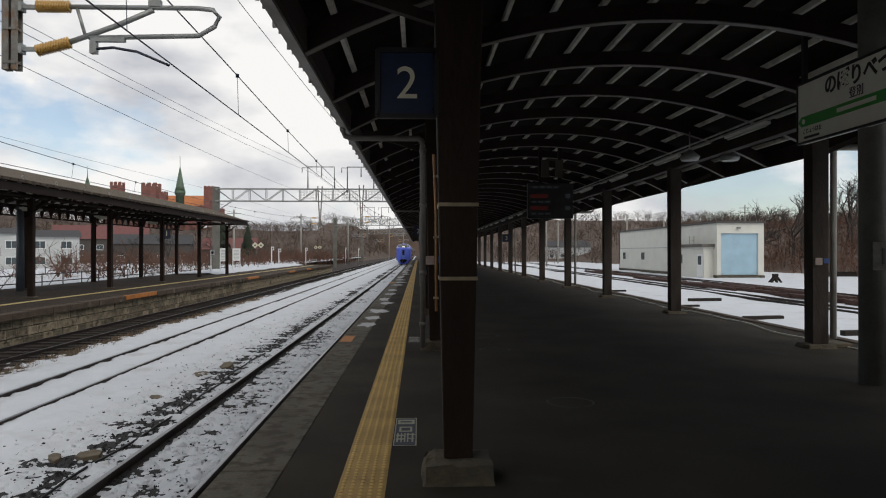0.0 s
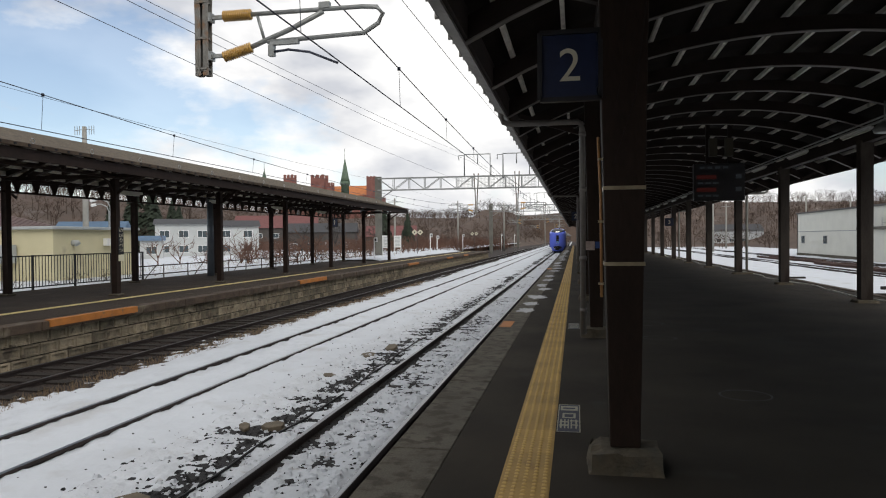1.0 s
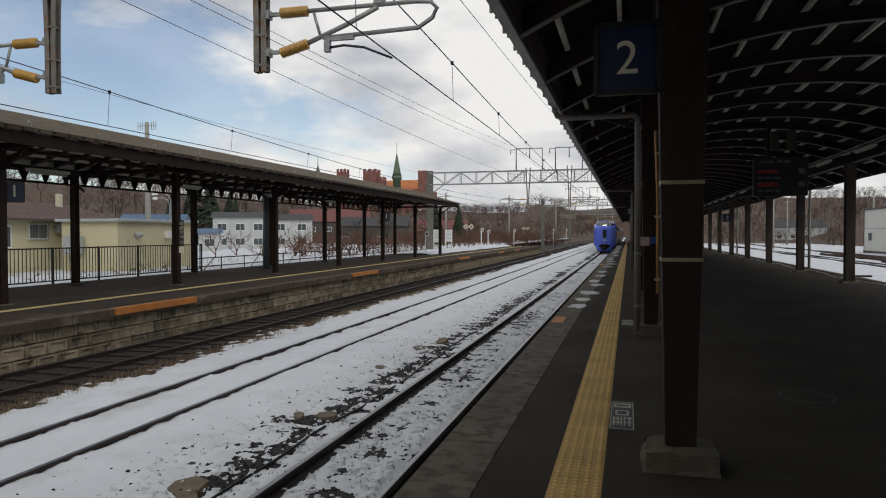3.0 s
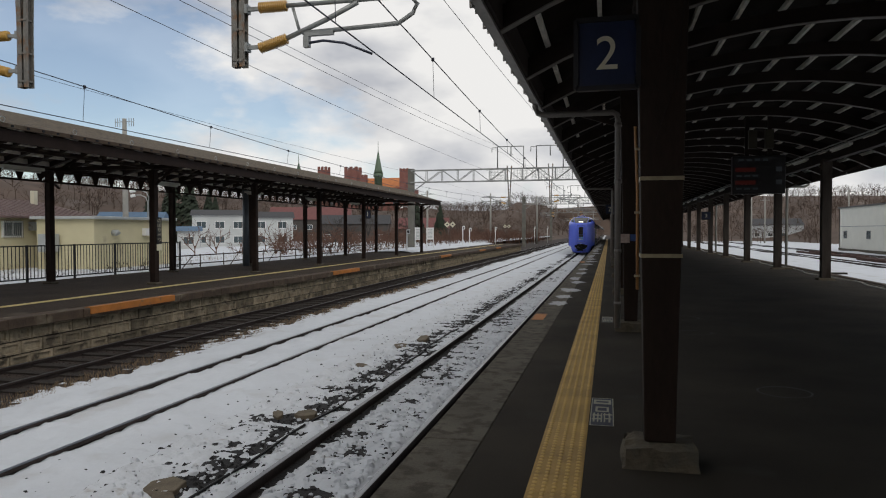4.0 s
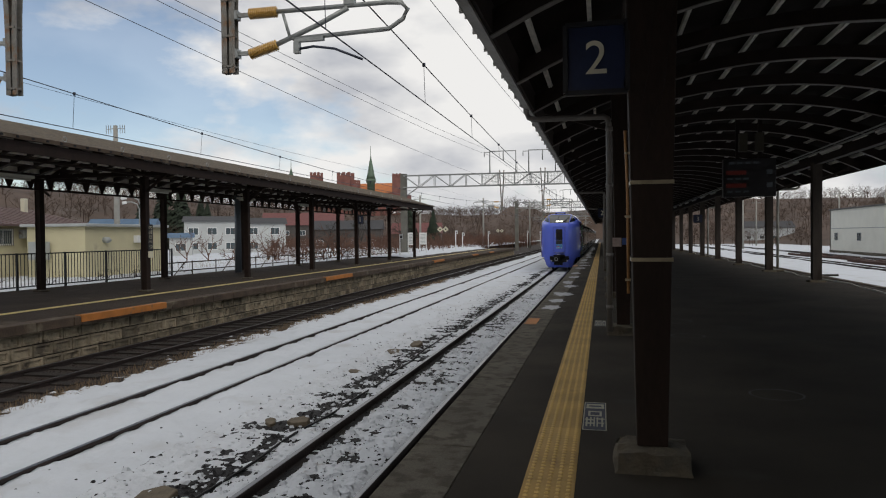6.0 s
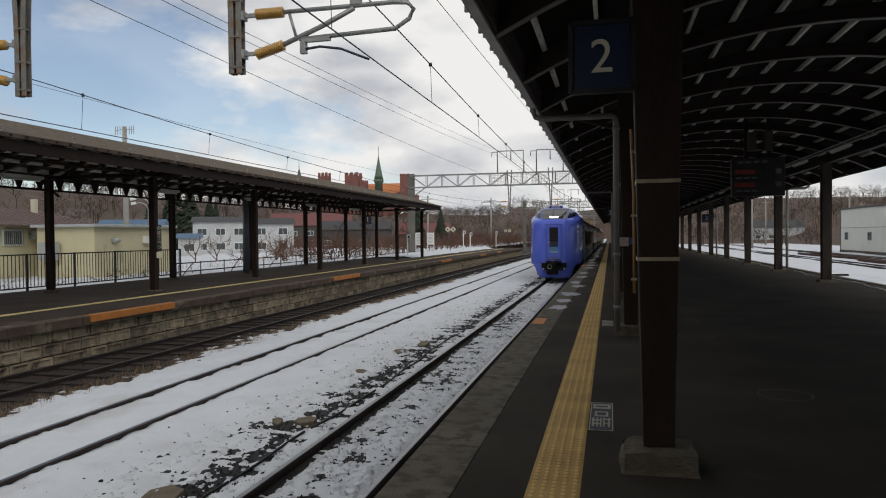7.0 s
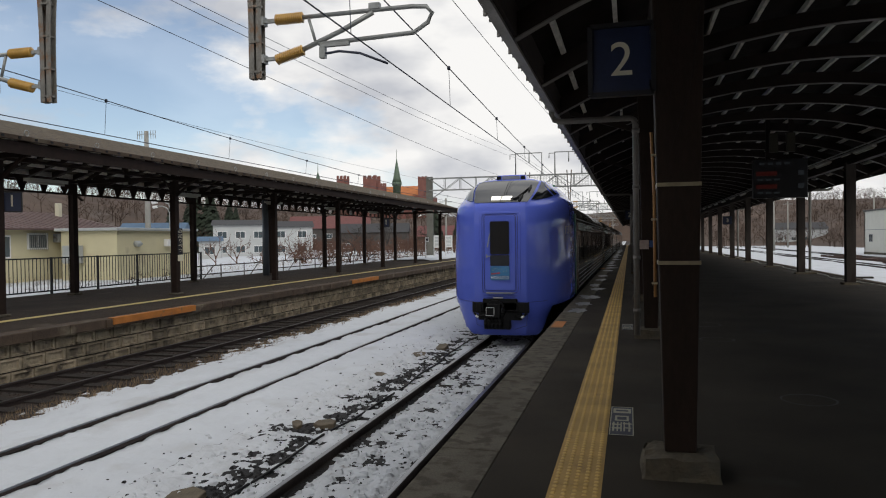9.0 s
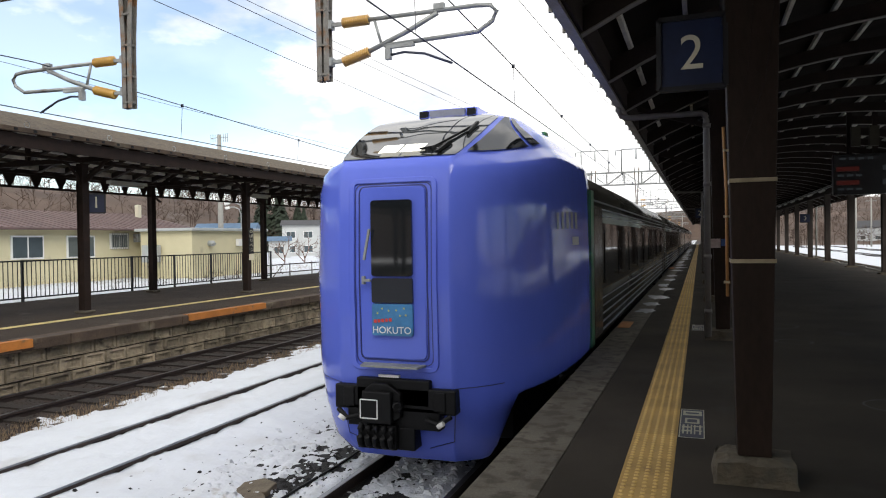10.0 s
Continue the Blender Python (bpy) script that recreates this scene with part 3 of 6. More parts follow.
def railing(y0, y1, first):
    f = thing("railing", pose(-17.85, y0, 0), "dark steel bar railing behind the platform", "railing", "platform railings")
    ln = y1 - y0
    for z in (1.04, 0.0):
        bm = B()
        beam(bm, (0, 0, z), (0, ln, z), 0.04)
        part("rail", bm, M_FENCE, f)
    n = int(ln / 0.14)
    for k in range(1, n):
        ob = new("bar", BAR_ME)
        ob.parent, ob.location = f, (0, k * ln / n, 0)
    for yy in ((0, ln) if first else (ln,)):
        bm = B()
        beam(bm, (0, yy, -0.2), (0, yy, 1.07), 0.06)
        part("post", bm, M_FENCE, f)
        bm = B()
        box(bm, -0.16, 0.16, yy - 0.16, yy + 0.16, -0.45, -0.13)
        part("footing", bm, M_BASE, f, "", 0.03)
    return f


for k in range(-7, 6):
    railing(14.4 + k * 2.02, 14.4 + (k + 1) * 2.02, k == -7)
pf = thing("pipe_fence", pose(-18.2, 26.6, 0), "rusty scaffold pipe fence behind the platform", "fence")
for z in (0.42, 0.05):
    bm = B()
    tube(bm, [(0, 0, z), (0, 40, z)], 0.028, 6)
    part("rail", bm, M_RUSTPIPE, pf)
for k in range(21):
    bm = B()
    tube(bm, [(0, k * 2, -0.6), (0, k * 2, 0.48)], 0.028, 6)
    part("post", bm, M_RUSTPIPE, pf)
    if k % 2 == 0:
        bm = B()
        tube(bm, [(0.03, k * 2 + 1.4, 0.45), (0.03, k * 2, -0.5)], 0.022, 6)
        part("brace", bm, M_RUSTPIPE, pf)
bm = B()
tube(bm, [(-16.4, 29.5, OZ), (-16.4, 29.5, 3.4)], [0.16, 0.13], 10)
solid("steel_pole", bm, mat("pole_bluegrey", (0.10, 0.12, 0.14), 0.5, var=0.2), "blue-grey round steel pole on the platform", "pole")

# snow and signs past the canopy
snow_sheet("platform_snow", -17.6, -13.6, 50, 87, 0.3, 0.4, lambda x, y: OZ - 0.05 + 0.16 * min(1, max(0, (-13.9 - x) / 1.0)) + 0.07 * height_noise(x, y, 0.5, 21), "ridge of white snow along the platform")


def marker_post(x, y, h, label, head=True, m=None):
    t = thing("marker_post", pose(x, y, OZ), label, "marker post", "white marker posts")
    bm = B()
    tube(bm, [(0, 0, -0.9), (0, 0, h)], 0.05, 8)
    part("post", bm, M_WHITEP, t)
    if head:
        bm = B()
        box(bm, -0.02, 0.24, -0.03, 0.03, h - 0.32, h + 0.05)
        part("plate", bm, M_WHITEP, t)
        bm = B()
        box(bm, 0.03, 0.19, -0.036, -0.031, h - 0.25, h - 0.05)
        part("symbol", bm, M_SIGNBLACK, t)
    return t


for x, y, h in ((-15.5, 53.0, 1.7), (-15.5, 74.6, 2.1), (-15.5, 78.4, 1.9), (-15.5, 97.0, 2.1), (-14.5, 140.0, 2.4), (-12.8, 150.0, 2.4)):
    marker_post(x, y, h, "white marker post with a small plate in the snow")
for y in (56.5, 60.3):
    t = thing("notice_board", pose(-15.5, y, OZ), "white two-legged notice board beyond the canopy", "notice board", "notice boards")
    for sx in (-0.3, 0.3):
        bm = B()
        tube(bm, [(sx, 0, -0.2), (sx, 0, 1.9)], 0.035, 6)
        part("leg", bm, M_WHITEP, t)
    bm = B()
    box(bm, -0.3, 0.3, -0.02, 0.02, 0.85, 1.9)
    part("panel", bm, M_WHITEP, t)
    bm = B()
    for j in range(7):
        box(bm, -0.22, 0.22, -0.026, -0.021, 0.98 + j * 0.12, 1.03 + j * 0.12)
    part("text_bars", bm, M_PALEGREY, t)
for x, y, s_ in ((-15.5, 68.3, 1.0), (-14.3, 100.0, 0.9)):
    t = thing("signal_sign", pose(x, y, OZ), "thin pole with two pale diamond signs", "sign")
    bm = B()
    tube(bm, [(0, 0, -0.5), (0, 0, 2.4)], 0.03, 6)
    part("pole", bm, M_RUSTPIPE, t)
    for dx in (-0.27, 0.29):
        bm = B()
        prism(bm, [(dx - 0.3 * s_, 2.25), (dx, 2.25 - 0.3 * s_), (dx + 0.3 * s_, 2.25), (dx, 2.25 + 0.3 * s_)], -0.06, -0.035)
        part("diamond", bm, M_CREAM, t, "pale diamond plate")
        bm = B()
        tube(bm, [(dx, -0.07, 2.25), (dx, -0.062, 2.25)], 0.08, 8)
        part("dot", bm, M_SIGNBLACK, t)

# ---------------------------------------------------------------- train
NOSE_Y, END_Y = 6.25, 3.4
LEVELS = {
    0.20: ((0, .30), (.52, .32), (.80, .55), (1.00, .90), (1.12, 1.5), (1.20, 2.4), (1.25, END_Y)),
    0.36: ((0, .16), (.56, .17), (.85, .40), (1.07, .80), (1.20, 1.4), (1.30, 2.3), (1.33, END_Y)),
    0.70: ((0, .08), (.585, .09), (.89, .31), (1.13, .70), (1.28, 1.3), (1.37, 2.2), (1.40, END_Y)),
    1.10: ((0, .03), (.59, .04), (.90, .25), (1.15, .62), (1.30, 1.2), (1.39, 2.2), (1.42, END_Y)),
    2.00: ((0, 0.0), (.59, .01), (.90, .22), (1.15, .60), (1.30, 1.2), (1.39, 2.2), (1.42, END_Y)),
    2.90: ((0, .03), (.585, .04), (.89, .25), (1.13, .63), (1.28, 1.25), (1.37, 2.2), (1.40, END_Y)),
    3.10: ((0, .06), (.575, .07), (.87, .29), (1.10, .68), (1.25, 1.3), (1.34, 2.2), (1.37, END_Y)),
    3.19: ((0, .11), (.56, .12), (.83, .36), (1.04, .74), (1.18, 1.35), (1.27, 2.2), (1.31, END_Y)),
    3.24: ((0, .16), (.62, .20), (.78, .50), (.97, .90), (1.11, 1.4), (1.20, 2.2), (1.26, END_Y)),
    3.50: ((0, .70), (.71, .76), (.81, .97), (.92, 1.2), (1.03, 1.6), (1.08, 2.3), (1.12, END_Y)),
    3.76: ((0, 1.30), (.74, 1.37), (.78, 1.46), (.82, 1.6), (.85, 1.9), (.88, 2.4), (.90, END_Y)),
    3.86: ((0, 1.55), (.52, 1.60), (.56, 1.70), (.58, 1.85), (.60, 2.1), (.62, 2.5), (.64, END_Y)),
}
ZS = sorted(LEVELS)


def shell(u, z):
    """A point of the cab's skin: u from 0 (middle of the front) over 1 (front corner) to 6 (end of the cab), at height z."""
    k = max(i for i in range(len(ZS) - 1) if ZS[i] <= z + 1e-9) if z > ZS[0] else 0
    f = (z - ZS[k]) / (ZS[k + 1] - ZS[k])

    def on(c):
        i = min(5, int(u))
        w = u - i
        if i == 0:
            p = [c[0][d] + (c[1][d] - c[0][d]) * w for d in (0, 1)]
        else:
            q0, q1, q2, q3 = c[max(1, i - 1)], c[i], c[i + 1], c[min(6, i + 2)]
            p = [0.5 * (2 * q1[d] + (q2[d] - q0[d]) * w + (2 * q0[d] - 5 * q1[d] + 4 * q2[d] - q3[d]) * w * w + (3 * q1[d] - q0[d] - 3 * q2[d] + q3[d]) * w ** 3) for d in (0, 1)]
        return p
    p, q = on(LEVELS[ZS[k]]), on(LEVELS[ZS[k + 1]])
    w = min(1.0, max(0.0, (u - 1.9) / 1.0))
    # the shoulder climbs towards the back of the cab
    b = min(1.0, max(0.0, (p[1] + (q[1] - p[1]) * f - 0.25) / 1.9))
    lift = 0.20 * b * b * (3 - 2 * b) * max(0.0, min(1.0, (z - 2.2) / 0.9, (3.86 - z) / 0.62))
    return Vector((p[0] + (q[0] - p[0]) * f, p[1] + (q[1] - p[1]) * f, max(z, 0.20 + 0.67 * w * w * (3 - 2 * w)) + lift))


def skin_patch(bm, corners, n=8, out=(0, -0.012, 0.006), side=1, mi=0):
    """A panel on the cab's skin, between four (u, z) corners, lifted by out."""
    grid = []
    for i in range(n + 1):
        row = []
        for j in range(n + 1):
            a, b = i / n, j / n
            u, z = (sum(w * c[d] for w, c in zip(((1 - a) * (1 - b), a * (1 - b), a * b, (1 - a) * b), corners)) for d in (0, 1))
            p = shell(abs(u), z)
            sx = side if u >= 0 else -side
            row.append(bm.verts.new((p.x * sx + out[0] * sx, p.y + out[1], p.z + out[2])))
        grid.append(row)
    for i in range(n):
        for j in range(n):
            f = bm.faces.new((grid[i][j], grid[i + 1][j], grid[i + 1][j + 1], grid[i][j + 1]))
            f.smooth, f.material_index = True, mi


def round_rect(hw, z0, z1, r, n=5):
    pts = []
    for cx, cz, a0 in ((hw - r, z1 - r, 0), (-hw + r, z1 - r, 90), (-hw + r, z0 + r, 180), (hw - r, z0 + r, 270)):
        pts += [(cx + r * math.cos(radians(a0 + 90 * k / n)), cz + r * math.sin(radians(a0 + 90 * k / n))) for k in range(n + 1)]
    out = []
    for p, q in zip(pts, pts[1:] + pts[:1]):
        m = 12 if abs(p[1] - q[1]) > 0.6 else 1
        out += [(p[0] + (q[0] - p[0]) * j / m, p[1] + (q[1] - p[1]) * j / m) for j in range(m)]
    return out


def front_y(z):
    return shell(0.3, z).y


def ring(bm, hw, z0, z1, r, w, proud):
    o, i = round_rect(hw, z0, z1, r), round_rect(hw - w, z0 + w, z1 - w, max(0.01, r - w))
    n = len(o)
    loops = []
    for pts, d in ((o, -0.004), (o, proud), (i, proud), (i, -0.004)):
        loops.append([bm.verts.new((x, shell(abs(x) / 0.58, z).y - d, z)) for x, z in pts])
    for a, b in zip(loops, loops[1:]):
        for k in range(n):
            bm.faces.new((a[k], a[(k + 1) % n], b[(k + 1) % n], b[k])).smooth = False


def plate(bm, hw, z0, z1, r, proud, x=0.0, depth=None):
    pts = round_rect(hw, z0, z1, r)
    ym = min(front_y(z0), front_y(z1)) - proud
    back = depth if depth is not None else 0.03
    r0, r1 = [bm.verts.new((x + px, ym, z)) for px, z in pts], [bm.verts.new((x + px, ym + back, z)) for px, z in pts]
    n = len(pts)
    bm.faces.new(r0)
    for k in range(n):
        bm.faces.new((r0[k], r1[k], r1[(k + 1) % n], r0[(k + 1) % n]))


M_LAMP = glow("headlamp_glow", (1.0, 0.97, 0.85), 1.0)
M_WHITE = mat("white_paint", (0.75, 0.75, 0.73), 0.5, var=0.06, scale=3, bump=0.05)
M_SIGNBLUE = mat("sign_sky_blue", (0.05, 0.20, 0.42), 0.35, var=0.2, scale=5, bump=0.0)
M_REDPAINT = mat("red_paint", (0.6, 0.05, 0.04), 0.5, var=0.1)
M_STAR = mat("star_yellow", (0.6, 0.55, 0.12), 0.5, var=0.1)
M_GREEN = mat("green_band", (0.03, 0.16, 0.05), 0.3, var=0.1)
M_SEAM = mat("seam_blue", (0.022, 0.03, 0.16), 0.4, var=0.1)
M_SEAT = mat("grey_trim", (0.22, 0.23, 0.25), 0.5, var=0.2)


def train():
    t = thing("train", pose(-2.82, NOSE_Y, RAIL_Z), "glossy blue-nosed diesel express train with dark steel carriages", "train")
    bm = B()
    zs = sorted(set(ZS + [0.5, 0.9, 1.4, 1.7, 2.3, 2.6, 3.0, 3.15, 3.3, 3.37, 3.43, 3.57, 3.64, 3.7, 3.81]))
    us = [k / 4 for k in range(0, 4)] + [0.9, 0.97] + [1 + k / 5 for k in range(26)]
    rows = []
    for z in zs:
        h = [shell(u, z) for u in us]
        full = [Vector((-p.x, p.y, p.z)) for p in reversed(h)] + h[1:]
        rows.append([bm.verts.new(p) for p in full])
    for r0, r1 in zip(rows, rows[1:]):
        for k in range(len(r0) - 1):
            bm.faces.new((r0[k], r0[k + 1], r1[k + 1], r1[k])).smooth = True
    bm.faces.new(rows[-1])
    bm.faces.new([r[-1] for r in rows] + [r[0] for r in reversed(rows)])
    cab = part("cab", bm, M_BLUE, t, "glossy blue rounded driving cab")
    # glazing
    bm = B()
    skin_patch(bm, [(-1.02, 3.225), (1.02, 3.225), (1.02, 3.80), (-1.02, 3.80)], 16)
    for v in bm.verts:
        if v.co.z > 3.74:
            cut = max(0.0, abs(v.co.x) - 0.5) * 0.3
            v.co.z -= cut * 0.4
            v.co.y -= cut
    ws = part("windscreen", bm, M_GLASS, cab, "sloping dark windscreen")
    for sd in (1, -1):
        bm = B()
        skin_patch(bm, [(1.28, 3.27), (3.7, 3.30), (2.35, 3.73), (1.68, 3.74)], 8, (0.014, -0.004, 0.008), sd)
        part("side_window", bm, M_GLASS, cab, "triangular dark side window")
        bm = B()
        skin_patch(bm, [(3.88, 3.31), (4.25, 3.33), (3.0, 3.72), (2.6, 3.72)], 6, (0.014, -0.002, 0.008), sd)
        part("quarter_window", bm, M_GLASS, cab)
    # wipers
    bm = B()
    for u0, z0, u1, z1 in ((0.50, 3.29, 0.80, 3.56), (0.32, 3.29, 0.68, 3.33)):
        a, b = shell(u0, z0), shell(u1, z1)
        o = Vector((0, -0.035, 0.02))
        beam(bm, a + o, b + o, 0.022)
        d = (b - a).normalized()
        beam(bm, b + o - d * 0.05 + Vector((0.02, -0.16, -0.08)), b + o + Vector((0.02, 0.10, 0.05)), 0.03)
    box(bm, 0.26, 0.36, 0.26, 0.32, 3.28, 3.33)
    part("wiper", bm, M_BLACK, cab, "black wiper arm")
    # headlamps behind the foot of the windscreen
    for u0, u1 in ((-0.36, -0.02), (0.02, 0.36)):
        bm = B()
        skin_patch(bm, [(u0, 3.265), (u1, 3.265), (u1, 3.36), (u0, 3.36)], 5, (0, -0.032, 0.020))
        part("headlamp", bm, M_LAMP, cab, "lit white headlamp")
    # roof lamp box
    bm = B()
    prism(bm, [(1.62, 3.80), (1.72, 3.975), (1.82, 3.99), (2.5, 3.97), (2.8, 3.84), (2.8, 3.80)], -0.40, 0.40, "x")
    for v in bm.verts:
        if v.co.z > 3.9:
            v.co.x *= 0.86
    rb = part("roof_housing", bm, M_BLUE, t, "blue roof lamp housing", 0.015)
    bm = B()
    box(bm, -0.22, 0.22, 1.635, 1.70, 3.87, 3.95)
    part("lamp_panel", bm, M_SEAT, rb, "pale lamp panel")
    for sx in (-1, 1):
        bm = B()
        box(bm, min(sx * 0.25, sx * 0.35), max(sx * 0.25, sx * 0.35), 1.638, 1.70, 3.86, 3.95)
        part("grille", bm, M_BLACK, rb)
    # end door
    bm = B()
    ring(bm, 0.462, 1.13, 3.02, 0.09, 0.05, 0.022)
    dr = part("door_frame", bm, M_BLUE, cab, "raised blue door surround", 0.006)
    bm = B()
    ring(bm, 0.408, 1.19, 2.965, 0.075, 0.009, 0.006)
    part("door_seal", bm, M_SEAM, dr)
    bm = B()
    plate(bm, 0.345, 1.25, 2.93, 0.06, 0.018)
    door = part("door", bm, M_BLUE, cab, "blue gangway door", 0.008)
    bm = B()
    ring(bm, 0.366, 1.23, 2.945, 0.07, 0.012, 0.010)
    part("door_seal", bm, M_SEAM, dr)
    bm = B()
    plate(bm, 0.215, 2.06, 2.80, 0.03, 0.030)
    part("door_window", bm, M_GLASS, door, "tall dark door window")
    bm = B()
    plate(bm, 0.215, 1.80, 2.04, 0.02, 0.030)
    part("window_blind", bm, mat("smoked_panel", (0.030, 0.033, 0.040), 0.15, var=0.05, bump=0.0), door)
    bm = B()
    plate(bm, 0.215, 1.48, 1.79, 0.025, 0.031)
    sg = part("name_panel", bm, M_SIGNBLUE, door, "sky blue train name panel with stars")
    ys = front_y(1.6) - 0.05
    letters("panel_text", "HOKUTO", 0.095, M_WHITE, pose(0, ys, 1.505, 90, 0, 0), sg)
    bm = B()
    for k in range(5):
        box(bm, -0.19 + k * 0.04, -0.16 + k * 0.04, ys - 0.002, ys, 1.605 + 0.004 * k, 1.637 + 0.004 * k)
    part("panel_mark", bm, M_REDPAINT, sg)
    bm = B()
    for x, z in ((-0.15, 1.70), (-0.10, 1.745), (-0.03, 1.725), (0.05, 1.73), (0.13, 1.75), (0.09, 1.68), (0.15, 1.685)):
        box(bm, x - 0.008, x + 0.008, ys - 0.002, ys, z - 0.008, z + 0.008)
    part("panel_star", bm, M_STAR, sg)
    bm = B()
    beam(bm, (-0.21, -0.07, 2.52), (-0.27, -0.07, 2.22), 0.022)
    part("grab_rail", bm, M_GREY, door, "bright metal grab rail")
    bm = B()
    beam(bm, (-0.29, -0.05, 2.02), (-0.21, -0.06, 2.02), 0.03, 0.025)
    box(bm, -0.31, -0.28, -0.05, -0.02, 1.98, 2.06)
    part("door_handle", bm, M_GREY, door, "bright metal door handle")
    bm = B()
    box(bm, -0.33, 0.33, -0.13, 0.03, 1.185, 1.205)
    for v in bm.verts:
        if v.co.y < -0.1:
            v.co.x *= 0.9
    part("door_step", bm, M_GREY, cab, "folded metal gangway step")
    # coupler recess and equipment
    bm = B()
    for x0, x1, z0, z1 in ((-0.64, 0.64, 0.74, 0.98), (-0.40, 0.38, 0.80, 1.06), (-0.50, 0.48, 0.58, 0.80), (-0.34, 0.22, 0.37, 0.60)):
        box(bm, x0, x1, -0.02, 0.25, z0, z1)
    rc = part("coupler_bay", bm, M_BLACK, cab, "black coupler bay in the apron", 0.015)
    bm = B()
    box(bm, -0.29, 0.02, -0.13, 0.1, 0.64, 0.95)
    prism(bm, [(-0.29, 0.95), (-0.2, 1.02), (-0.04, 1.02), (0.10, 0.93), (0.10, 0.70), (0.02, 0.66)], -0.08, 0.1)
    tube(bm, [(0.06, -0.08, 0.82), (0.10, -0.15, 0.82)], 0.05)
    cp = part("coupler", bm, M_BLACK, t, "black automatic coupler head", 0.012)
    bm = B()
    for a, b in (((-0.30, 0.69), (-0.12, 0.69)), ((-0.30, 0.87), (-0.12, 0.87)), ((-0.30, 0.69), (-0.30, 0.87)), ((-0.12, 0.69), (-0.12, 0.87))):
        beam(bm, (a[0], -0.138, a[1]), (b[0], -0.138, b[1]), 0.010)
    part("coupler_rim", bm, M_WHITE, cp, "pale square rim")
    bm = B()
    for k in range(5):
        tube(bm, [(-0.32 + k * 0.082, -0.06, 0.61), (-0.32 + k * 0.082, -0.11, 0.57), (-0.32 + k * 0.082, -0.125, 0.50), (-0.32 + k * 0.082, -0.10, 0.43), (-0.32 + k * 0.082, -0.05, 0.40)], 0.034)
    box(bm, -0.36, 0.05, -0.08, 0.1, 0.38, 0.62)
    part("electric_head", bm, M_BLACK, cp, "ribbed black electrical coupler", 0.01)
    for sx in (-1, 1):
        bm = B()
        box(bm, sx * 0.42, sx * 0.54, -0.035, 0.06, 0.77, 0.96)
        tube(bm, [(sx * 0.34, -0.03, 0.69), (sx * 0.48, -0.07, 0.66), (sx * 0.60, -0.03, 0.74)], 0.028)
        part("hose_box", bm, M_BLACK, cp, "", 0.01)
        bm = B()
        tube(bm, [(sx * 0.49, -0.10, 0.65), (sx * 0.55, -0.11, 0.69)], 0.024)
        part("hose_cock", bm, M_WHITE, cp, "white hose cock")
    bm = B()
    box(bm, -0.16, 0.06, -0.012, 0.02, 1.07, 1.095)
    part("maker_plate", bm, M_WHITE, cab)
    # seam lines of the apron
    bm = B()
    for u0, z0, u1, z1 in ((-1.0, 0.45, -1.12, 0.98), (1.0, 0.45, 1.12, 0.98), (1.12, 0.98, 2.4, 1.0), (-1.12, 0.98, -2.4, 1.0), (0.55, 0.36, 1.0, 0.45), (-0.55, 0.36, -1.0, 0.45)):
        n = 6
        pts = []
        for k in range(n + 1):
            u, z = u0 + (u1 - u0) * k / n, z0 + (z1 - z0) * k / n
            p = shell(abs(u), z)
            pts.append((math.copysign(p.x, u), p.y - 0.002, z))
        tube(bm, pts, 0.005, 5)
    part("apron_seam", bm, M_SEAM, cab)
    # lettering block on the cab side, drawn as plain bars
    m_side = mat("silver_mark", (0.30, 0.31, 0.36), 0.35, 0.2, var=0.05)
    for sd in (1, -1):
        for k in range(5):
            bm = B()
            skin_patch(bm, [(4.3 + k * 0.2, 2.46), (4.40 + k * 0.2, 2.46), (4.40 + k * 0.2, 2.62), (4.3 + k * 0.2, 2.62)], 2, (0.006, 0, 0), sd)
            part("side_mark", bm, m_side, cab, "pale side marking")
        bm = B()
        skin_patch(bm, [(4.95, 2.30), (5.25, 2.30), (5.25, 2.38), (4.95, 2.38)], 2, (0.006, 0, 0), sd)
        part("side_mark", bm, m_side, cab, "pale side marking")
    for sd in (1, -1):
        bm = B()
        box(bm, min(sd * 1.36, sd * 1.432), max(sd * 1.36, sd * 1.432), END_Y - 0.03, END_Y + 0.22, 0.9, 3.05)
        part("green_stripe", bm, M_GREEN, t, "dark green upright band")
    bm = B()
    box(bm, 0.85, 0.97, 2.7, 2.86, 3.55, 3.78)
    part("roof_aerial", bm, M_GREEN, t, "green roof fitting", 0.02)
    # carriages
    prof = [(-1.36, 0.84), (-1.40, 0.95), (-1.425, 1.6), (-1.42, 2.75), (-1.38, 3.05), (-1.2, 3.3), (-0.7, 3.44), (0, 3.48), (0.7, 3.44), (1.2, 3.3), (1.38, 3.05), (1.42, 2.75), (1.425, 1.6), (1.40, 0.95), (1.36, 0.84)]
    bm = B()
    prism(bm, prof, 0, 20.3)
    for f in bm.faces:
        f.smooth = len(f.verts) == 4
    car_me = mesh_of("carriage", bm, M_DARKBODY)
    bm = B()
    prism(bm, round_rect(0.85, 1.72, 2.52, 0.08), -0.008, 0.008, "x")
    win_me = mesh_of("window", bm, M_GLASS)
    bm = B()
    prism(bm, round_rect(9.3, 1.62, 2.62, 0.08), -0.006, 0.006, "x")
    band_me = mesh_of("window_band", bm, M_GLASS)
    bm = B()
    prism(bm, round_rect(0.42, 0.98, 2.85, 0.05), -0.012, 0.012, "x")
    door_me = mesh_of("side_door", bm, M_DARKBODY)
    bm = B()
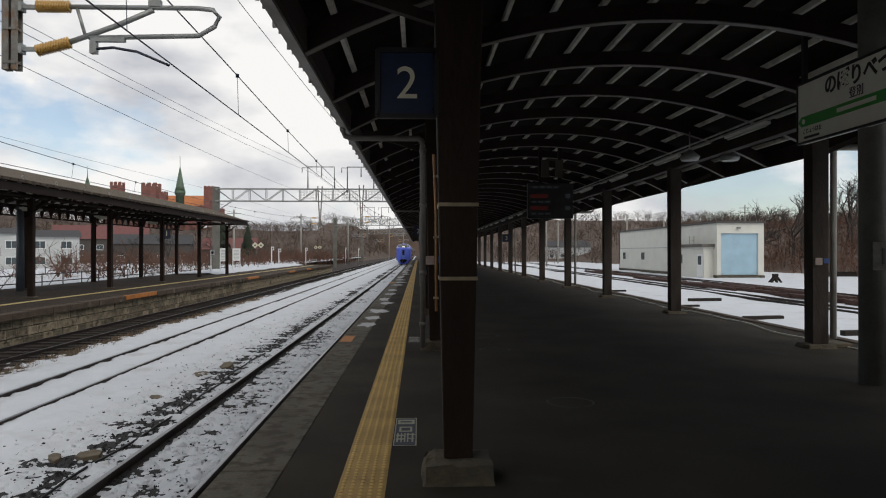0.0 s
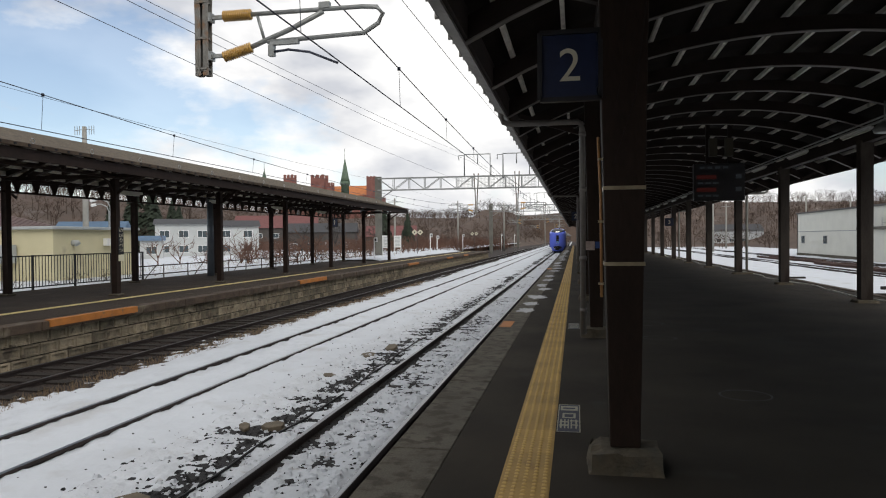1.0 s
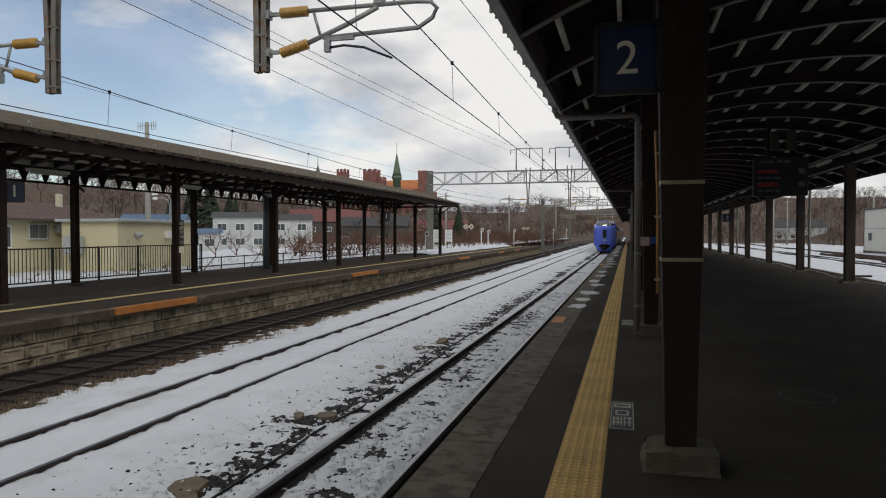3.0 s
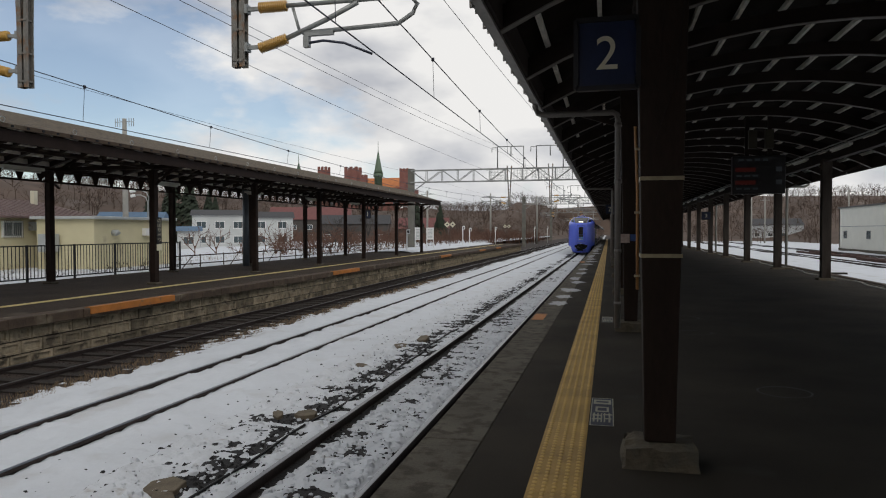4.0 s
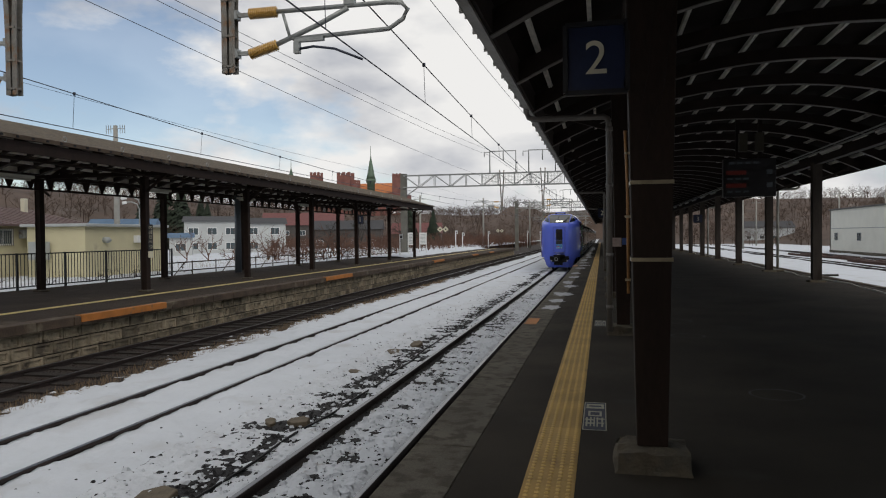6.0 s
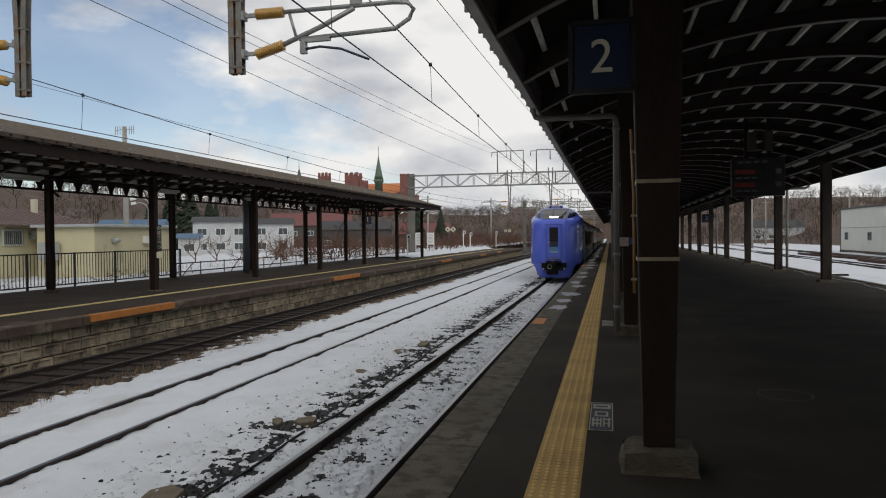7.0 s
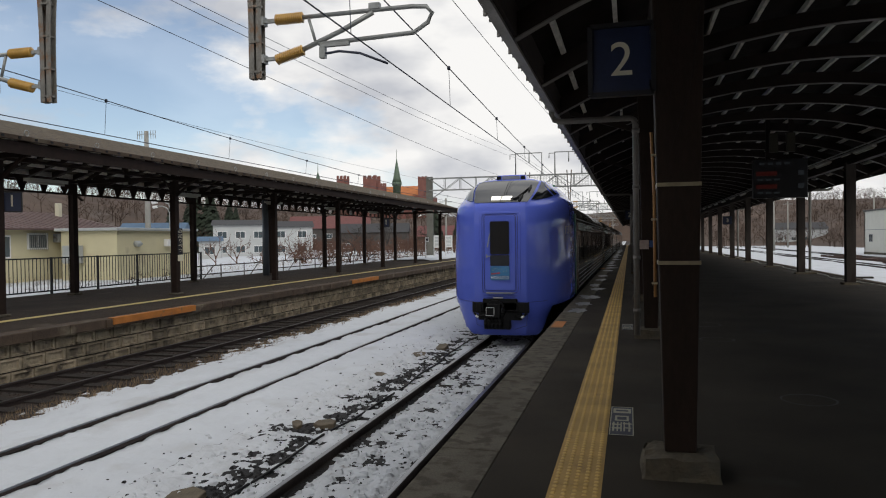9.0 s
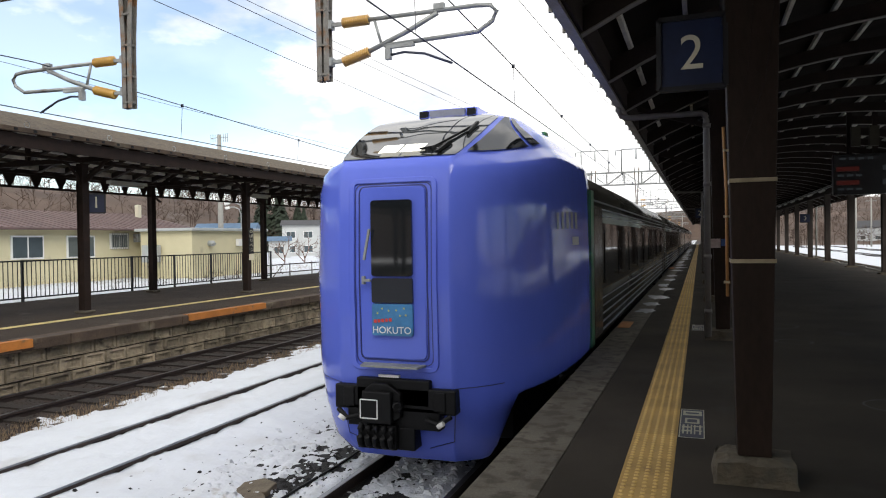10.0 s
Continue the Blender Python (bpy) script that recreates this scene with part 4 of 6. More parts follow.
    box(bm, -1.0, 1.0, -1.5, 1.5, 0.3, 0.8)
    for yy in (-1.05, 1.05):
        for xx in (-0.55, 0.55):
            tube(bm, [(xx - 0.06, yy, 0.43), (xx + 0.06, yy, 0.43)], 0.43, 14)
    bogie_me = mesh_of("bogie", bm, M_BLACK)
    bm = B()
    box(bm, -1.425, 1.425, -0.004, 20.304, 1.0, 1.02)
    trim_me = mesh_of("side_trim", bm, M_SEAT)
    for c in range(6):
        y0 = END_Y + 0.02 + c * 20.75
        car = new("carriage", car_me)
        car.parent, car.location = t, (0, y0, 0)
        for sd in (1, -1):
            bd = new("window_band", band_me)
            bd.parent, bd.location = car, (sd * 1.424, 10.2, 0)
            for k in range(9):
                w = new("window", win_me)
                w.parent, w.location = car, (sd * 1.432, 2.2 + k * 1.98, 0)
            for yy in (0.65, 19.7):
                w = new("side_door", door_me)
                w.parent, w.location = car, (sd * 1.422, yy, 0)
        for zz in (0.0, 0.12, 0.24, 0.36, 0.48, 1.72, 1.82, 1.92):
            tr = new("side_trim", trim_me)
            tr.parent, tr.location = car, (0, 0, zz)
        for yy in (2.6, 17.6):
            bg = new("bogie", bogie_me)
            bg.parent, bg.location = car, (0, yy, 0.0)
        bm = B()
        box(bm, -1.1, 1.1, 4.6, 15.6, 0.25, 0.85)
        u = part("underframe", bm, M_BLACK, car)
        for k in range(4):
            bm = B()
            box(bm, -0.75, 0.75, 2.5 + k * 4.4, 5.2 + k * 4.4, 3.4, 3.56)
            part("roof_unit", bm, M_DARKBODY, car, "grey roof ventilation unit", 0.03)
        if c < 5:
            bm = B()
            box(bm, -0.9, 0.9, 20.3, 20.47, 0.9, 3.4)
            part("gangway", bm, M_BLACK, car)
    bm = B()
    box(bm, -0.9, 0.9, 1.1, END_Y, 0.25, 0.9)
    for yy in (1.8,):
        for xx in (-0.55, 0.55):
            tube(bm, [(xx - 0.06, yy, 0.43), (xx + 0.06, yy, 0.43)], 0.43, 16)
    part("front_bogie", bm, M_BLACK, t)
    return t


train_ob = train()

# ---------------------------------------------------------------- overhead line
M_GANTRY = mat("gantry_post", (0.15, 0.145, 0.125), 0.7, 0.2, var=0.25, scale=1.5)


def gantry(y, x0, x1, posts, label):
    g = thing("gantry", pose(0, y, 0), label, "gantry", "overhead line gantries")
    for x in posts:
        bm = B()
        beam(bm, (x, 0, -1.2), (x, 0, 7.2), 0.24 if x > -12 else 0.6, 0.24, (0, 1, 0))
        part("post", bm, M_GANTRY, g, "", 0.02)
    for z in (7.02, 5.95):
        for dy in (-0.25, 0.25):
            bm = B()
            beam(bm, (x0, dy, z), (x1, dy, z), 0.09)
            part("chord", bm, M_GREY, g)
    bm = B()
    n = int((x1 - x0) / 1.45)
    for k in range(n):
        xa, xb = x0 + k * (x1 - x0) / n, x0 + (k + 1) * (x1 - x0) / n
        for dy in (-0.25, 0.25):
            za, zb = (7.02, 5.95) if k % 2 == 0 else (5.95, 7.02)
            beam(bm, (xa, dy, za), (xb, dy, zb), 0.05)
            beam(bm, (xb, dy, 5.95), (xb, dy, 7.02), 0.05)
    part("lattice", bm, M_GREY, g)
    bm = B()
    beam(bm, (x0 + 0.1, 0, 5.1), (x0 + 1.3, 0, 5.9), 0.08)
    part("brace", bm, M_GREY, g)
    for xa in (-9.72, -6.26):
        bm = B()
        tube(bm, [(xa, 0, 7.0), (xa, 0, 8.98), (xa + 2.32, 0, 8.98), (xa + 2.32, 0, 7.0)], 0.06, 6)
        tube(bm, [(xa, 0, 8.9), (xa - 0.5, 0, 8.9), (xa - 0.5, 0, 8.5)], 0.04, 6)
        tube(bm, [(xa + 1.2, 0, 8.95), (xa + 1.2, 0, 8.1)], 0.05, 6)
        part("wire_frame", bm, M_GREY, g)
    for x in (-8.66, -5.03):
        for sx in (-1, 1):
            bm = B()
            for k in range(12):
                beam(bm, (x + sx * (0.25 + k * 0.13), -0.3, 6.0), (x + sx * (0.25 + k * 0.13), -0.3, 6.95), 0.018)
            for k in range(8):
                beam(bm, (x + sx * 0.25, -0.3, 6.02 + k * 0.13), (x + sx * 1.7, -0.3, 6.02 + k * 0.13), 0.018)
            part("mesh_panel", bm, M_GREY, g, "fine grey wire mesh panel")
    return g


gantry(62, -17.7, 1.2, (-17.7,), "grey lattice gantry carrying the overhead line")
for y, lab in ((118, "distant grey lattice gantry over the line"), (175, "distant grey lattice gantry over the line")):
    gantry(y, -14.0, 1.2, (-14.0, 1.0), lab)

M_INSUL = mat("insulator_ochre", (0.50, 0.29, 0.07), 0.3, var=0.15, scale=6, bump=0.05)
M_WIRE = mat("wire_dark", (0.035, 0.04, 0.06), 0.5, 0.3, var=0.2)
M_DROP = mat("drop_post_steel", (0.20, 0.19, 0.17), 0.6, 0.3, var=0.3, scale=6, bump=0.2, dirt=(0.22, 0.12, 0.06), dirt_at=0.52, dirt_scale=5)


def insulator(bm, a, b, r=0.078):
    a, b = Vector(a), Vector(b)
    pts, rs = [], []
    n = 13
    for k in range(n):
        pts += [a.lerp(b, (k + 0.1) / n), a.lerp(b, (k + 0.5) / n), a.lerp(b, (k + 0.9) / n)]
        rs += [r * 0.62, r, r * 0.62]
    tube(bm, pts, rs, 12)


def cantilever(m, s, label):
    """A drop post with a swivelling arm; s is the side to which it reaches."""
    t = thing("cantilever_mast", m, label, "overhead line mast", "overhead line cantilevers")
    for dx in (-0.058, 0.058):
        bm = B()
        prism(bm, [(dx - 0.042, -0.06), (dx + 0.042, -0.06), (dx + 0.042, -0.045), (dx - 0.026, -0.045), (dx - 0.026, 0.045), (dx + 0.042, 0.045), (dx + 0.042, 0.06), (dx - 0.042, 0.06)], 0, 3.6, "z")
        for v in bm.verts:
            if v.co.z > 1:
                v.co.x += dx * 2.4
        bmesh.ops.subdivide_edges(bm, edges=[e for e in bm.edges if abs(e.verts[0].co.z - e.verts[1].co.z) > 1], cuts=8)
        for v in bm.verts:
            f = max(0.0, v.co.z - 1.0) / 2.6 if v.co.z < 3.59 else 1.0
            v.co.x = v.co.x - dx * 2.4 * v.co.z / 3.6 + dx * 2.4 * f
        part("drop_post", bm, M_DROP, t, "rust-streaked steel drop post", 0.004)
    for z in (0.08, 0.5, 1.0, 1.5):
        bm = B()
        box(bm, -0.085, 0.085, -0.07, 0.07, z, z + 0.03)
        part("batten_plate", bm, M_DROP, t)
    for z in (0.27, 0.80):
        bm = B()
        box(bm, -0.02 + s * 0.12, 0.02 + s * 0.12, -0.06, 0.06, z - 0.06, z + 0.06)
        beam(bm, (s * 0.07, 0, z), (s * 0.30, 0, z), 0.05)
        part("bracket", bm, M_GREY, t)
    for z0, z1, x1 in ((0.80, 0.81, 0.72), (0.24, 0.36, 0.72)):
        bm = B()
        insulator(bm, (s * 0.30, 0, z0 + 0.01), (s * x1, 0, z1))
        part("insulator", bm, M_INSUL, t, "ribbed ochre insulator")
    bm = B()
    x = s
    tube(bm, [(x * 0.70, 0, 0.81), (x * 2.30, 0, 0.81), (x * 2.50, 0, 0.79), (x * 2.58, 0, 0.70), (x * 2.52, 0, 0.58), (x * 2.32, 0, 0.46), (x * 0.95, 0, 0.42)], 0.032, 8)
    tube(bm, [(x * 0.70, 0, 0.36), (x * 1.30, 0, 0.58), (x * 1.75, 0, 0.78)], 0.036, 8)
    tube(bm, [(x * 0.80, 0, 0.80), (x * 0.90, 0, 0.46)], 0.022, 8)
    part("arm", bm, M_GREY, t, "grey tubular steady arm")
    bm = B()
    box(bm, min(x * 0.98, x * 1.4), max(x * 0.98, x * 1.4), -0.03, 0.03, 0.37, 0.43)
    box(bm, min(x * 0.97, x * 1.05), max(x * 0.97, x * 1.05), -0.04, 0.04, 0.22, 0.37)
    part("clamp", bm, M_GREY, t)
    bm = B()
    box(bm, min(x * 1.70, x * 1.85), max(x * 1.70, x * 1.85), -0.04, 0.04, 0.82, 0.90)
    part("clamp", bm, M_GREY, t)
    bm = B()
    tube(bm, [(x * 1.03, 0, 0.28), (x * 1.25, 0, 0.30), (x * 1.55, 0, 0.25), (x * 1.95, 0, 0.08)], 0.018, 6)
    part("registration_arm", bm, M_WIRE, t, "curved dark registration arm")
    return t


mast_a = cantilever(pose(-5.08, 9.0, 3.79), 1, "steel drop mast with an insulated overhead line arm")
mast_b = cantilever(pose(-8.68, 9.0, 3.68), -1, "steel drop mast with an insulated overhead line arm")
for y in (62, 118, 175):
    copy_thing(mast_a, pose(-5.03, y, 3.79))
    copy_thing(mast_b, pose(-8.66, y, 3.68))
gantry(9.0, -17.7, 5.3, (-17.7,), "grey lattice gantry carrying the overhead line")
def wires(name, x0, z0, y0, x1, z1, y1, mx, mz, label, sup):
    """A contact wire and the messenger above it, with droppers."""
    w = thing(name, pose(0, 0, 0), label, "wire", "overhead wires")

    def sag(y):
        best = min(range(len(sup) - 1), key=lambda i: 0 if sup[i] <= y <= sup[i + 1] else 1)
        f = (y - sup[best]) / (sup[best + 1] - sup[best])
        return 4 * f * (1 - f) * 0.55
    ysamp = [y0 + (y1 - y0) * k / 90 for k in range(91)]
    bm = B()
    tube(bm, [(x0 + (x1 - x0) * (y - y0) / (y1 - y0), y, z0) for y in ysamp[::9]], 0.0095, 5)
    part("contact_wire", bm, M_WIRE, w)
    bm = B()
    tube(bm, [(x0 + mx + (x1 - x0) * (y - y0) / (y1 - y0), y, z0 + mz - sag(y)) for y in ysamp], 0.010, 5)
    part("messenger_wire", bm, M_WIRE, w)
    y = 3.0
    while y < 110:
        x = x0 + (x1 - x0) * (y - y0) / (y1 - y0)
        bm = B()
        tube(bm, [(x, y, z0), (x + mx, y, z0 + mz - sag(y))], 0.005, 5)
        tube(bm, [(x + mx, y, z0 + mz - sag(y) - 0.03), (x + mx, y, z0 + mz - sag(y) + 0.03)], 0.03, 6)
        part("dropper", bm, M_WIRE, w)
        y += 4.6
    return w


SUP = [-35, 9, 62, 118, 175, 240]
wires("overhead_wire", -3.11, 3.87, -10, -2.75, 3.87, 230, -0.02, 0.80, "dark overhead contact wire with droppers", SUP)
wires("overhead_wire", -10.45, 3.72, -10, -9.9, 3.72, 230, 0.05, 0.82, "dark overhead contact wire of the far track", SUP)
for x, z, x2, z2 in ((-10.0, 6.26, -9.7, 6.6), (-9.2, 6.45, -9.2, 8.4), (-10.0, 6.93, -7.0, 8.8), (-3.4, 6.2, -4.0, 8.8), (-19.5, 7.0, -18.5, 7.2)):
    bm = B()
    n = 30
    tube(bm, [(x + (x2 - x) * k / n, -10 + k * 8, z + (z2 - z) * min(1, max(0, (-10 + k * 8 - 9) / 53)) - 0.25 * math.sin(math.pi * min(1, max(0, (-10 + k * 8 - 9) / 53)))) for k in range(n + 1)], 0.008, 5)
    solid("feeder_wire", bm, M_WIRE, "thin dark feeder cable strung along the line", "wire", "", "feeder cables")

# ---------------------------------------------------------------- fittings of the near platform
M_BRASS = mat("strap_metal", (0.42, 0.36, 0.24), 0.4, 0.6, var=0.25, scale=8)
M_CONDUIT = mat("conduit_orange", (0.34, 0.17, 0.06), 0.5, var=0.2, scale=5)
number_sign(pose(-0.048, 4.66, 2.612), "2", 0.385, 0.43, 0.12, "dark navy hanging platform sign with a cream numeral", "platform number signs")
number_sign(pose(0.0, 35.3, 2.55), "2", 0.40, 0.45, 0.12, "dark navy hanging platform sign with a cream numeral", "platform number signs")
number_sign(pose(6.0, 47.6, 2.45), "3", 0.55, 0.50, 0.12, "navy hanging platform sign with a pale numeral", "platform number signs")
bm = B()
box(bm, 0.12, 0.18, 4.60, 4.66, 2.42, 2.47)
box(bm, 0.12, 0.18, 4.60, 4.66, 2.76, 2.81)
solid("sign_bracket", bm, M_GREY, "steel bracket holding the number sign to a post", "bracket")
for z in (1.82, 1.335):
    bm = B()
    w = 0.105 + 0.012 * z
    for x0, x1, y0, y1 in ((-w, w, -w - 0.006, -w), (-w, w, w, w + 0.006), (-w - 0.006, -w, -w, w), (w, w + 0.006, -w, w)):
        box(bm, 0.29 + x0, 0.29 + x1, COL_Y0 + y0, COL_Y0 + y1, z - 0.012, z + 0.012)
    solid("post_strap", bm, M_BRASS, "thin pale metal strap round a post", "strap", "", "post straps")
cd = thing("conduit", pose(0, 0, 0), "orange-brown cable conduit on a post", "conduit")
bm = B()
tube(bm, [(0.145, 4.62, 1.12), (0.143, 4.62, 1.75), (0.128, 4.62, 2.15)], 0.0095, 8)
part("pipe", bm, M_CONDUIT, cd)
for z in (1.2, 1.6, 2.0):
    bm = B()
    box(bm, 0.125, 0.160, 4.606, 4.634, z, z + 0.014)
    part("clip", bm, M_BRASS, cd, "thin metal pipe clip")
bm = B()
tube(bm, [(0.45, 4.565, 3.2), (0.36, 4.585, 2.4), (0.20, 4.60, 1.9)], 0.004, 5)
tube(bm, [(0.32, 4.56, 3.2), (0.27, 4.585, 2.5), (0.16, 4.60, 2.0)], 0.003, 5)
solid("loose_cable", bm, M_RIB, "thin cable running down a post", "cable")
for y in (10.35, 28.8, 47.2):
    p = thing("downpipe", pose(0, y, 0), "grey-brown rainwater pipe from gutter to platform", "pipe", "rainwater pipes")
    bm = B()
    tube(bm, [(-1.09, 0, 3.42), (-1.09, 0, 3.30), (-1.05, 0, 3.21), (-0.96, 0, 3.18), (0.02, 0, 3.18), (0.07, 0, 3.15), (0.085, 0, 3.08), (0.09, 0, 0.1)], 0.042, 10)
    part("pipe", bm, M_PIPE, p)
    for z in (3.0, 2.2, 1.2, 0.45):
        bm = B()
        tube(bm, [(0.09, 0, z - 0.03), (0.09, 0, z + 0.03)], 0.052, 10)
        part("clip", bm, M_PIPE, p)
for y in (11.0, 29.5, 47.9):
    p = thing("downpipe", pose(0, y, 0), "pale rainwater pipe on the yard side", "pipe", "rainwater pipes")
    bm = B()
    tube(bm, [(7.45, 0, 3.40), (7.42, 0, 3.25), (7.3, 0, 3.18), (6.72, 0, 3.18), (6.66, 0, 3.12), (6.65, 0, 0.12)], 0.05, 10)
    part("pipe", bm, mat("pale_pipe", (0.32, 0.31, 0.27), 0.5, var=0.2), p)
    bm = B()
    box(bm, 6.5, 6.85, -0.2, 0.2, 0, 0.07)
    part("footing", bm, M_BASE, p, "", 0.02)


def wall_plate(x, y, z, w, h, colour, label):
    bm = B()
    box(bm, x - w / 2, x + w / 2, y - 0.012, y, z - h / 2, z + h / 2)
    return solid("notice_plate", bm, colour, label, "sign")


M_NOTICE = mat("notice_white", (0.42, 0.33, 0.29), 0.5, var=0.25, scale=20)
M_BLUEPLATE = mat("plate_blue", (0.03, 0.08, 0.25), 0.5, var=0.1)
wall_plate(0.20, 10.72, 1.38, 0.13, 0.13, M_NOTICE, "small pale prohibition notice on a post")
wall_plate(0.32, 10.72, 1.39, 0.09, 0.10, M_BLUEPLATE, "small blue notice on a post")
wall_plate(6.24, 10.70, 1.36, 0.11, 0.11, M_NOTICE, "small pale prohibition notice on a post")
wall_plate(6.36, 10.70, 1.37, 0.08, 0.08, M_BLUEPLATE, "small blue notice on a post")

# boarding marks on the asphalt
M_ICE = mat("wet_ice", (0.058, 0.068, 0.085), 0.3, spec=0.25, var=0.45, scale=6, bump=0.2)
M_DECAL = mat("decal_navy", (0.012, 0.017, 0.042), 0.55, var=0.15, scale=5)
M_DECALINK = mat("decal_ink", (0.37, 0.36, 0.27), 0.6, var=0.15, scale=12)


def floor_mark(x0, x1, y0, y1, label):
    t = thing("floor_mark", pose(0, 0, 0), label, "floor marking", "boarding place marks")
    bm = B()
    box(bm, x0, x1, y0, y1, 0.0, 0.003)
    part("sheet", bm, M_DECAL, t)
    w, l = x1 - x0, y1 - y0
    bm = B()
    for a, b, c, d in ((0, 1, 0, .012), (0, 1, .988, 1), (0, .045, 0, 1), (.955, 1, 0, 1)):
        box(bm, x0 + a * w, x0 + b * w, y0 + c * l, y0 + d * l, 0.003, 0.0045)
    part("border", bm, M_DECALINK, t)
    bm = B()
    for a, b, c, d in ((.1, .9, .76, .93), (.2, .8, .62, .655), (.2, .8, .47, .505), (.2, .3, .47, .65), (.7, .8, .47, .65), (.12, .2, .12, .42), (.3, .36, .12, .42), (.45, .51, .12, .42), (.58, .64, .12, .42), (.78, .86, .12, .42), (.1, .5, .32, .36), (.1, .5, .2, .24), (.55, .92, .36, .39), (.58, .9, .22, .25)):
        box(bm, x0 + a * w, x0 + b * w, y0 + c * l, y0 + d * l, 0.003, 0.0046)
    part("symbol", bm, M_DECALINK, t, "cream pictogram strokes")
    bm = B()
    box(bm, x0 + .22 * w, x0 + .78 * w, y0 + .82 * l, y0 + .87 * l, 0.0046, 0.0052)
    part("slot", bm, M_DECAL, t)
    return t


floor_mark(-0.172, 0.012, 5.475, 6.375, "navy floor mark with a cream train pictogram")
floor_mark(-0.14, 0.04, 11.7, 12.45, "navy floor mark with a cream train pictogram")
for y0, y1, x0, x1 in ((11.8, 12.65, -1.3, -1.1), (33.6, 34.8, -1.38, -1.15), (3.35, 3.55, -1.25, -0.95)):
    bm = B()
    box(bm, x0, x1, y0, y1, 0.0015, 0.005)
    solid("edge_marking", bm, M_ORANGE, "faded orange mark on the concrete edge", "painted mark", "", "boarding marks")


def patch(name, cx, cy, rx, ry, material, label, category, seed, h=0.012, z=0.0, lift=1.0):
    """A low irregular patch lying on a surface."""
    bm = B()
    n = 22
    rim, mid = [], []
    for k in range(n):
        a = k * math.tau / n
        r = 0.72 + 0.55 * noise.noise((math.cos(a) * 2.2 + seed, math.sin(a) * 2.2, seed * 0.7))
        rim.append(bm.verts.new((cx + rx * r * math.cos(a), cy + ry * r * math.sin(a), z + 0.001)))
        mid.append(bm.verts.new((cx + rx * r * 0.75 * math.cos(a), cy + ry * r * 0.75 * math.sin(a), z + h)))
    for k in range(n):
        bm.faces.new((rim[k], rim[(k + 1) % n], mid[(k + 1) % n], mid[k]))
    bm.faces.new(mid)
    return solid(name, bm, material, label, category)


rnd = random.Random(31)
for i in range(22):
    cy = 14.6 + 70 * (i / 22) ** 1.3 + 1.6 * rnd.random()
    rx, ry = 0.20 + 0.18 * rnd.random(), 0.25 + 0.30 * rnd.random() + cy * 0.016
    cx = -1.31 + rx * 0.95 + 0.12 * rnd.random()
    patch("ice_patch", cx, cy, rx, ry, M_ICE, "thin wet icy patch on the platform edge", "ice", 3.1 * i + 1, 0.003)

# yard-side pole, station name board, departure display
M_POLE = mat("pole_greygreen", (0.13, 0.13, 0.115), 0.6, var=0.25, scale=4, bump=0.15)
p = thing("round_pole", pose(5.22, 7.85, 0), "grey-green round steel pole through the roof", "pole")
bm = B()
tube(bm, [(0, 0, 0), (0, 0, 7.1)], 0.15, 20)
part("shaft", bm, M_POLE, p)
bm = B()
box(bm, -0.12, 0.08, -0.175, -0.155, 1.30, 1.62)
part("tag", bm, mat("tag_dull", (0.12, 0.115, 0.10), 0.7, var=0.4, scale=12), p, "weathered metal tag", 0.004)
letters("numeral", "1", 0.26, M_SIGNBLACK, pose(0.0, -0.178, 1.37, 90, 0, 0), p)
nb = thing("station_sign", pose(5.07, 9.06, 2.92), "white hanging station name board with a green band", "sign")
bm = B()
box(bm, -0.06, 0.06, -2.5, 0, 0, 0.77)
part("case", bm, M_SIGNWHITE, nb, "", 0.01)
bm = B()
for z in (0, 0.77):
    beam(bm, (-0.055, -2.5, z), (-0.055, 0.0, z), 0.03)
for y in (0, -2.5):
    beam(bm, (-0.055, y, 0), (-0.055, y, 0.77), 0.03)
part("rim", bm, M_SIGNBLACK, nb)
bm = B()
M_GREENBAND = mat("band_green", (0.05, 0.34, 0.06), 0.45, var=0.08)
prism(bm, [(-0.03, 0.27), (-0.10, 0.335), (-2.47, 0.335), (-2.47, 0.205), (-0.10, 0.205)], -0.068, -0.061, "x")
part("band", bm, M_GREENBAND, nb, "green direction band")
letters("station_name", "のぼりべつ", 0.25, M_SIGNBLACK, pose(-0.064, -1.24, 0.53, 90, 0, -90), nb, bold=0.007)
letters("station_name", "登別", 0.135, M_SIGNBLACK, pose(-0.064, -1.24, 0.375, 90, 0, -90), nb)
letters("next_station", "こじょうはま", 0.07, M_SIGNBLACK, pose(-0.064, -0.34, 0.115, 90, 0, -90), nb)
bm = B()
box(bm, -0.066, -0.062, -0.50, -0.16, 0.045, 0.075)
part("text_bar", bm, M_SIGNBLACK, nb)
bm = B()
box(bm, -0.072, -0.069, -1.6, -0.88, 0.245, 0.295)
part("band_text_bar", bm, M_SIGNWHITE, nb)
bm = B()
tube(bm, [(-0.073, -0.16, 0.27), (-0.069, -0.16, 0.27)], 0.032, 14)
part("band_dot", bm, M_SIGNWHITE, nb)
for y in (-0.06, -2.4):
    bm = B()
    beam(bm, (0, y, 0.77), (0, y, 1.56), 0.06)
    part("hanger", bm, M_SIGNBLACK, nb)

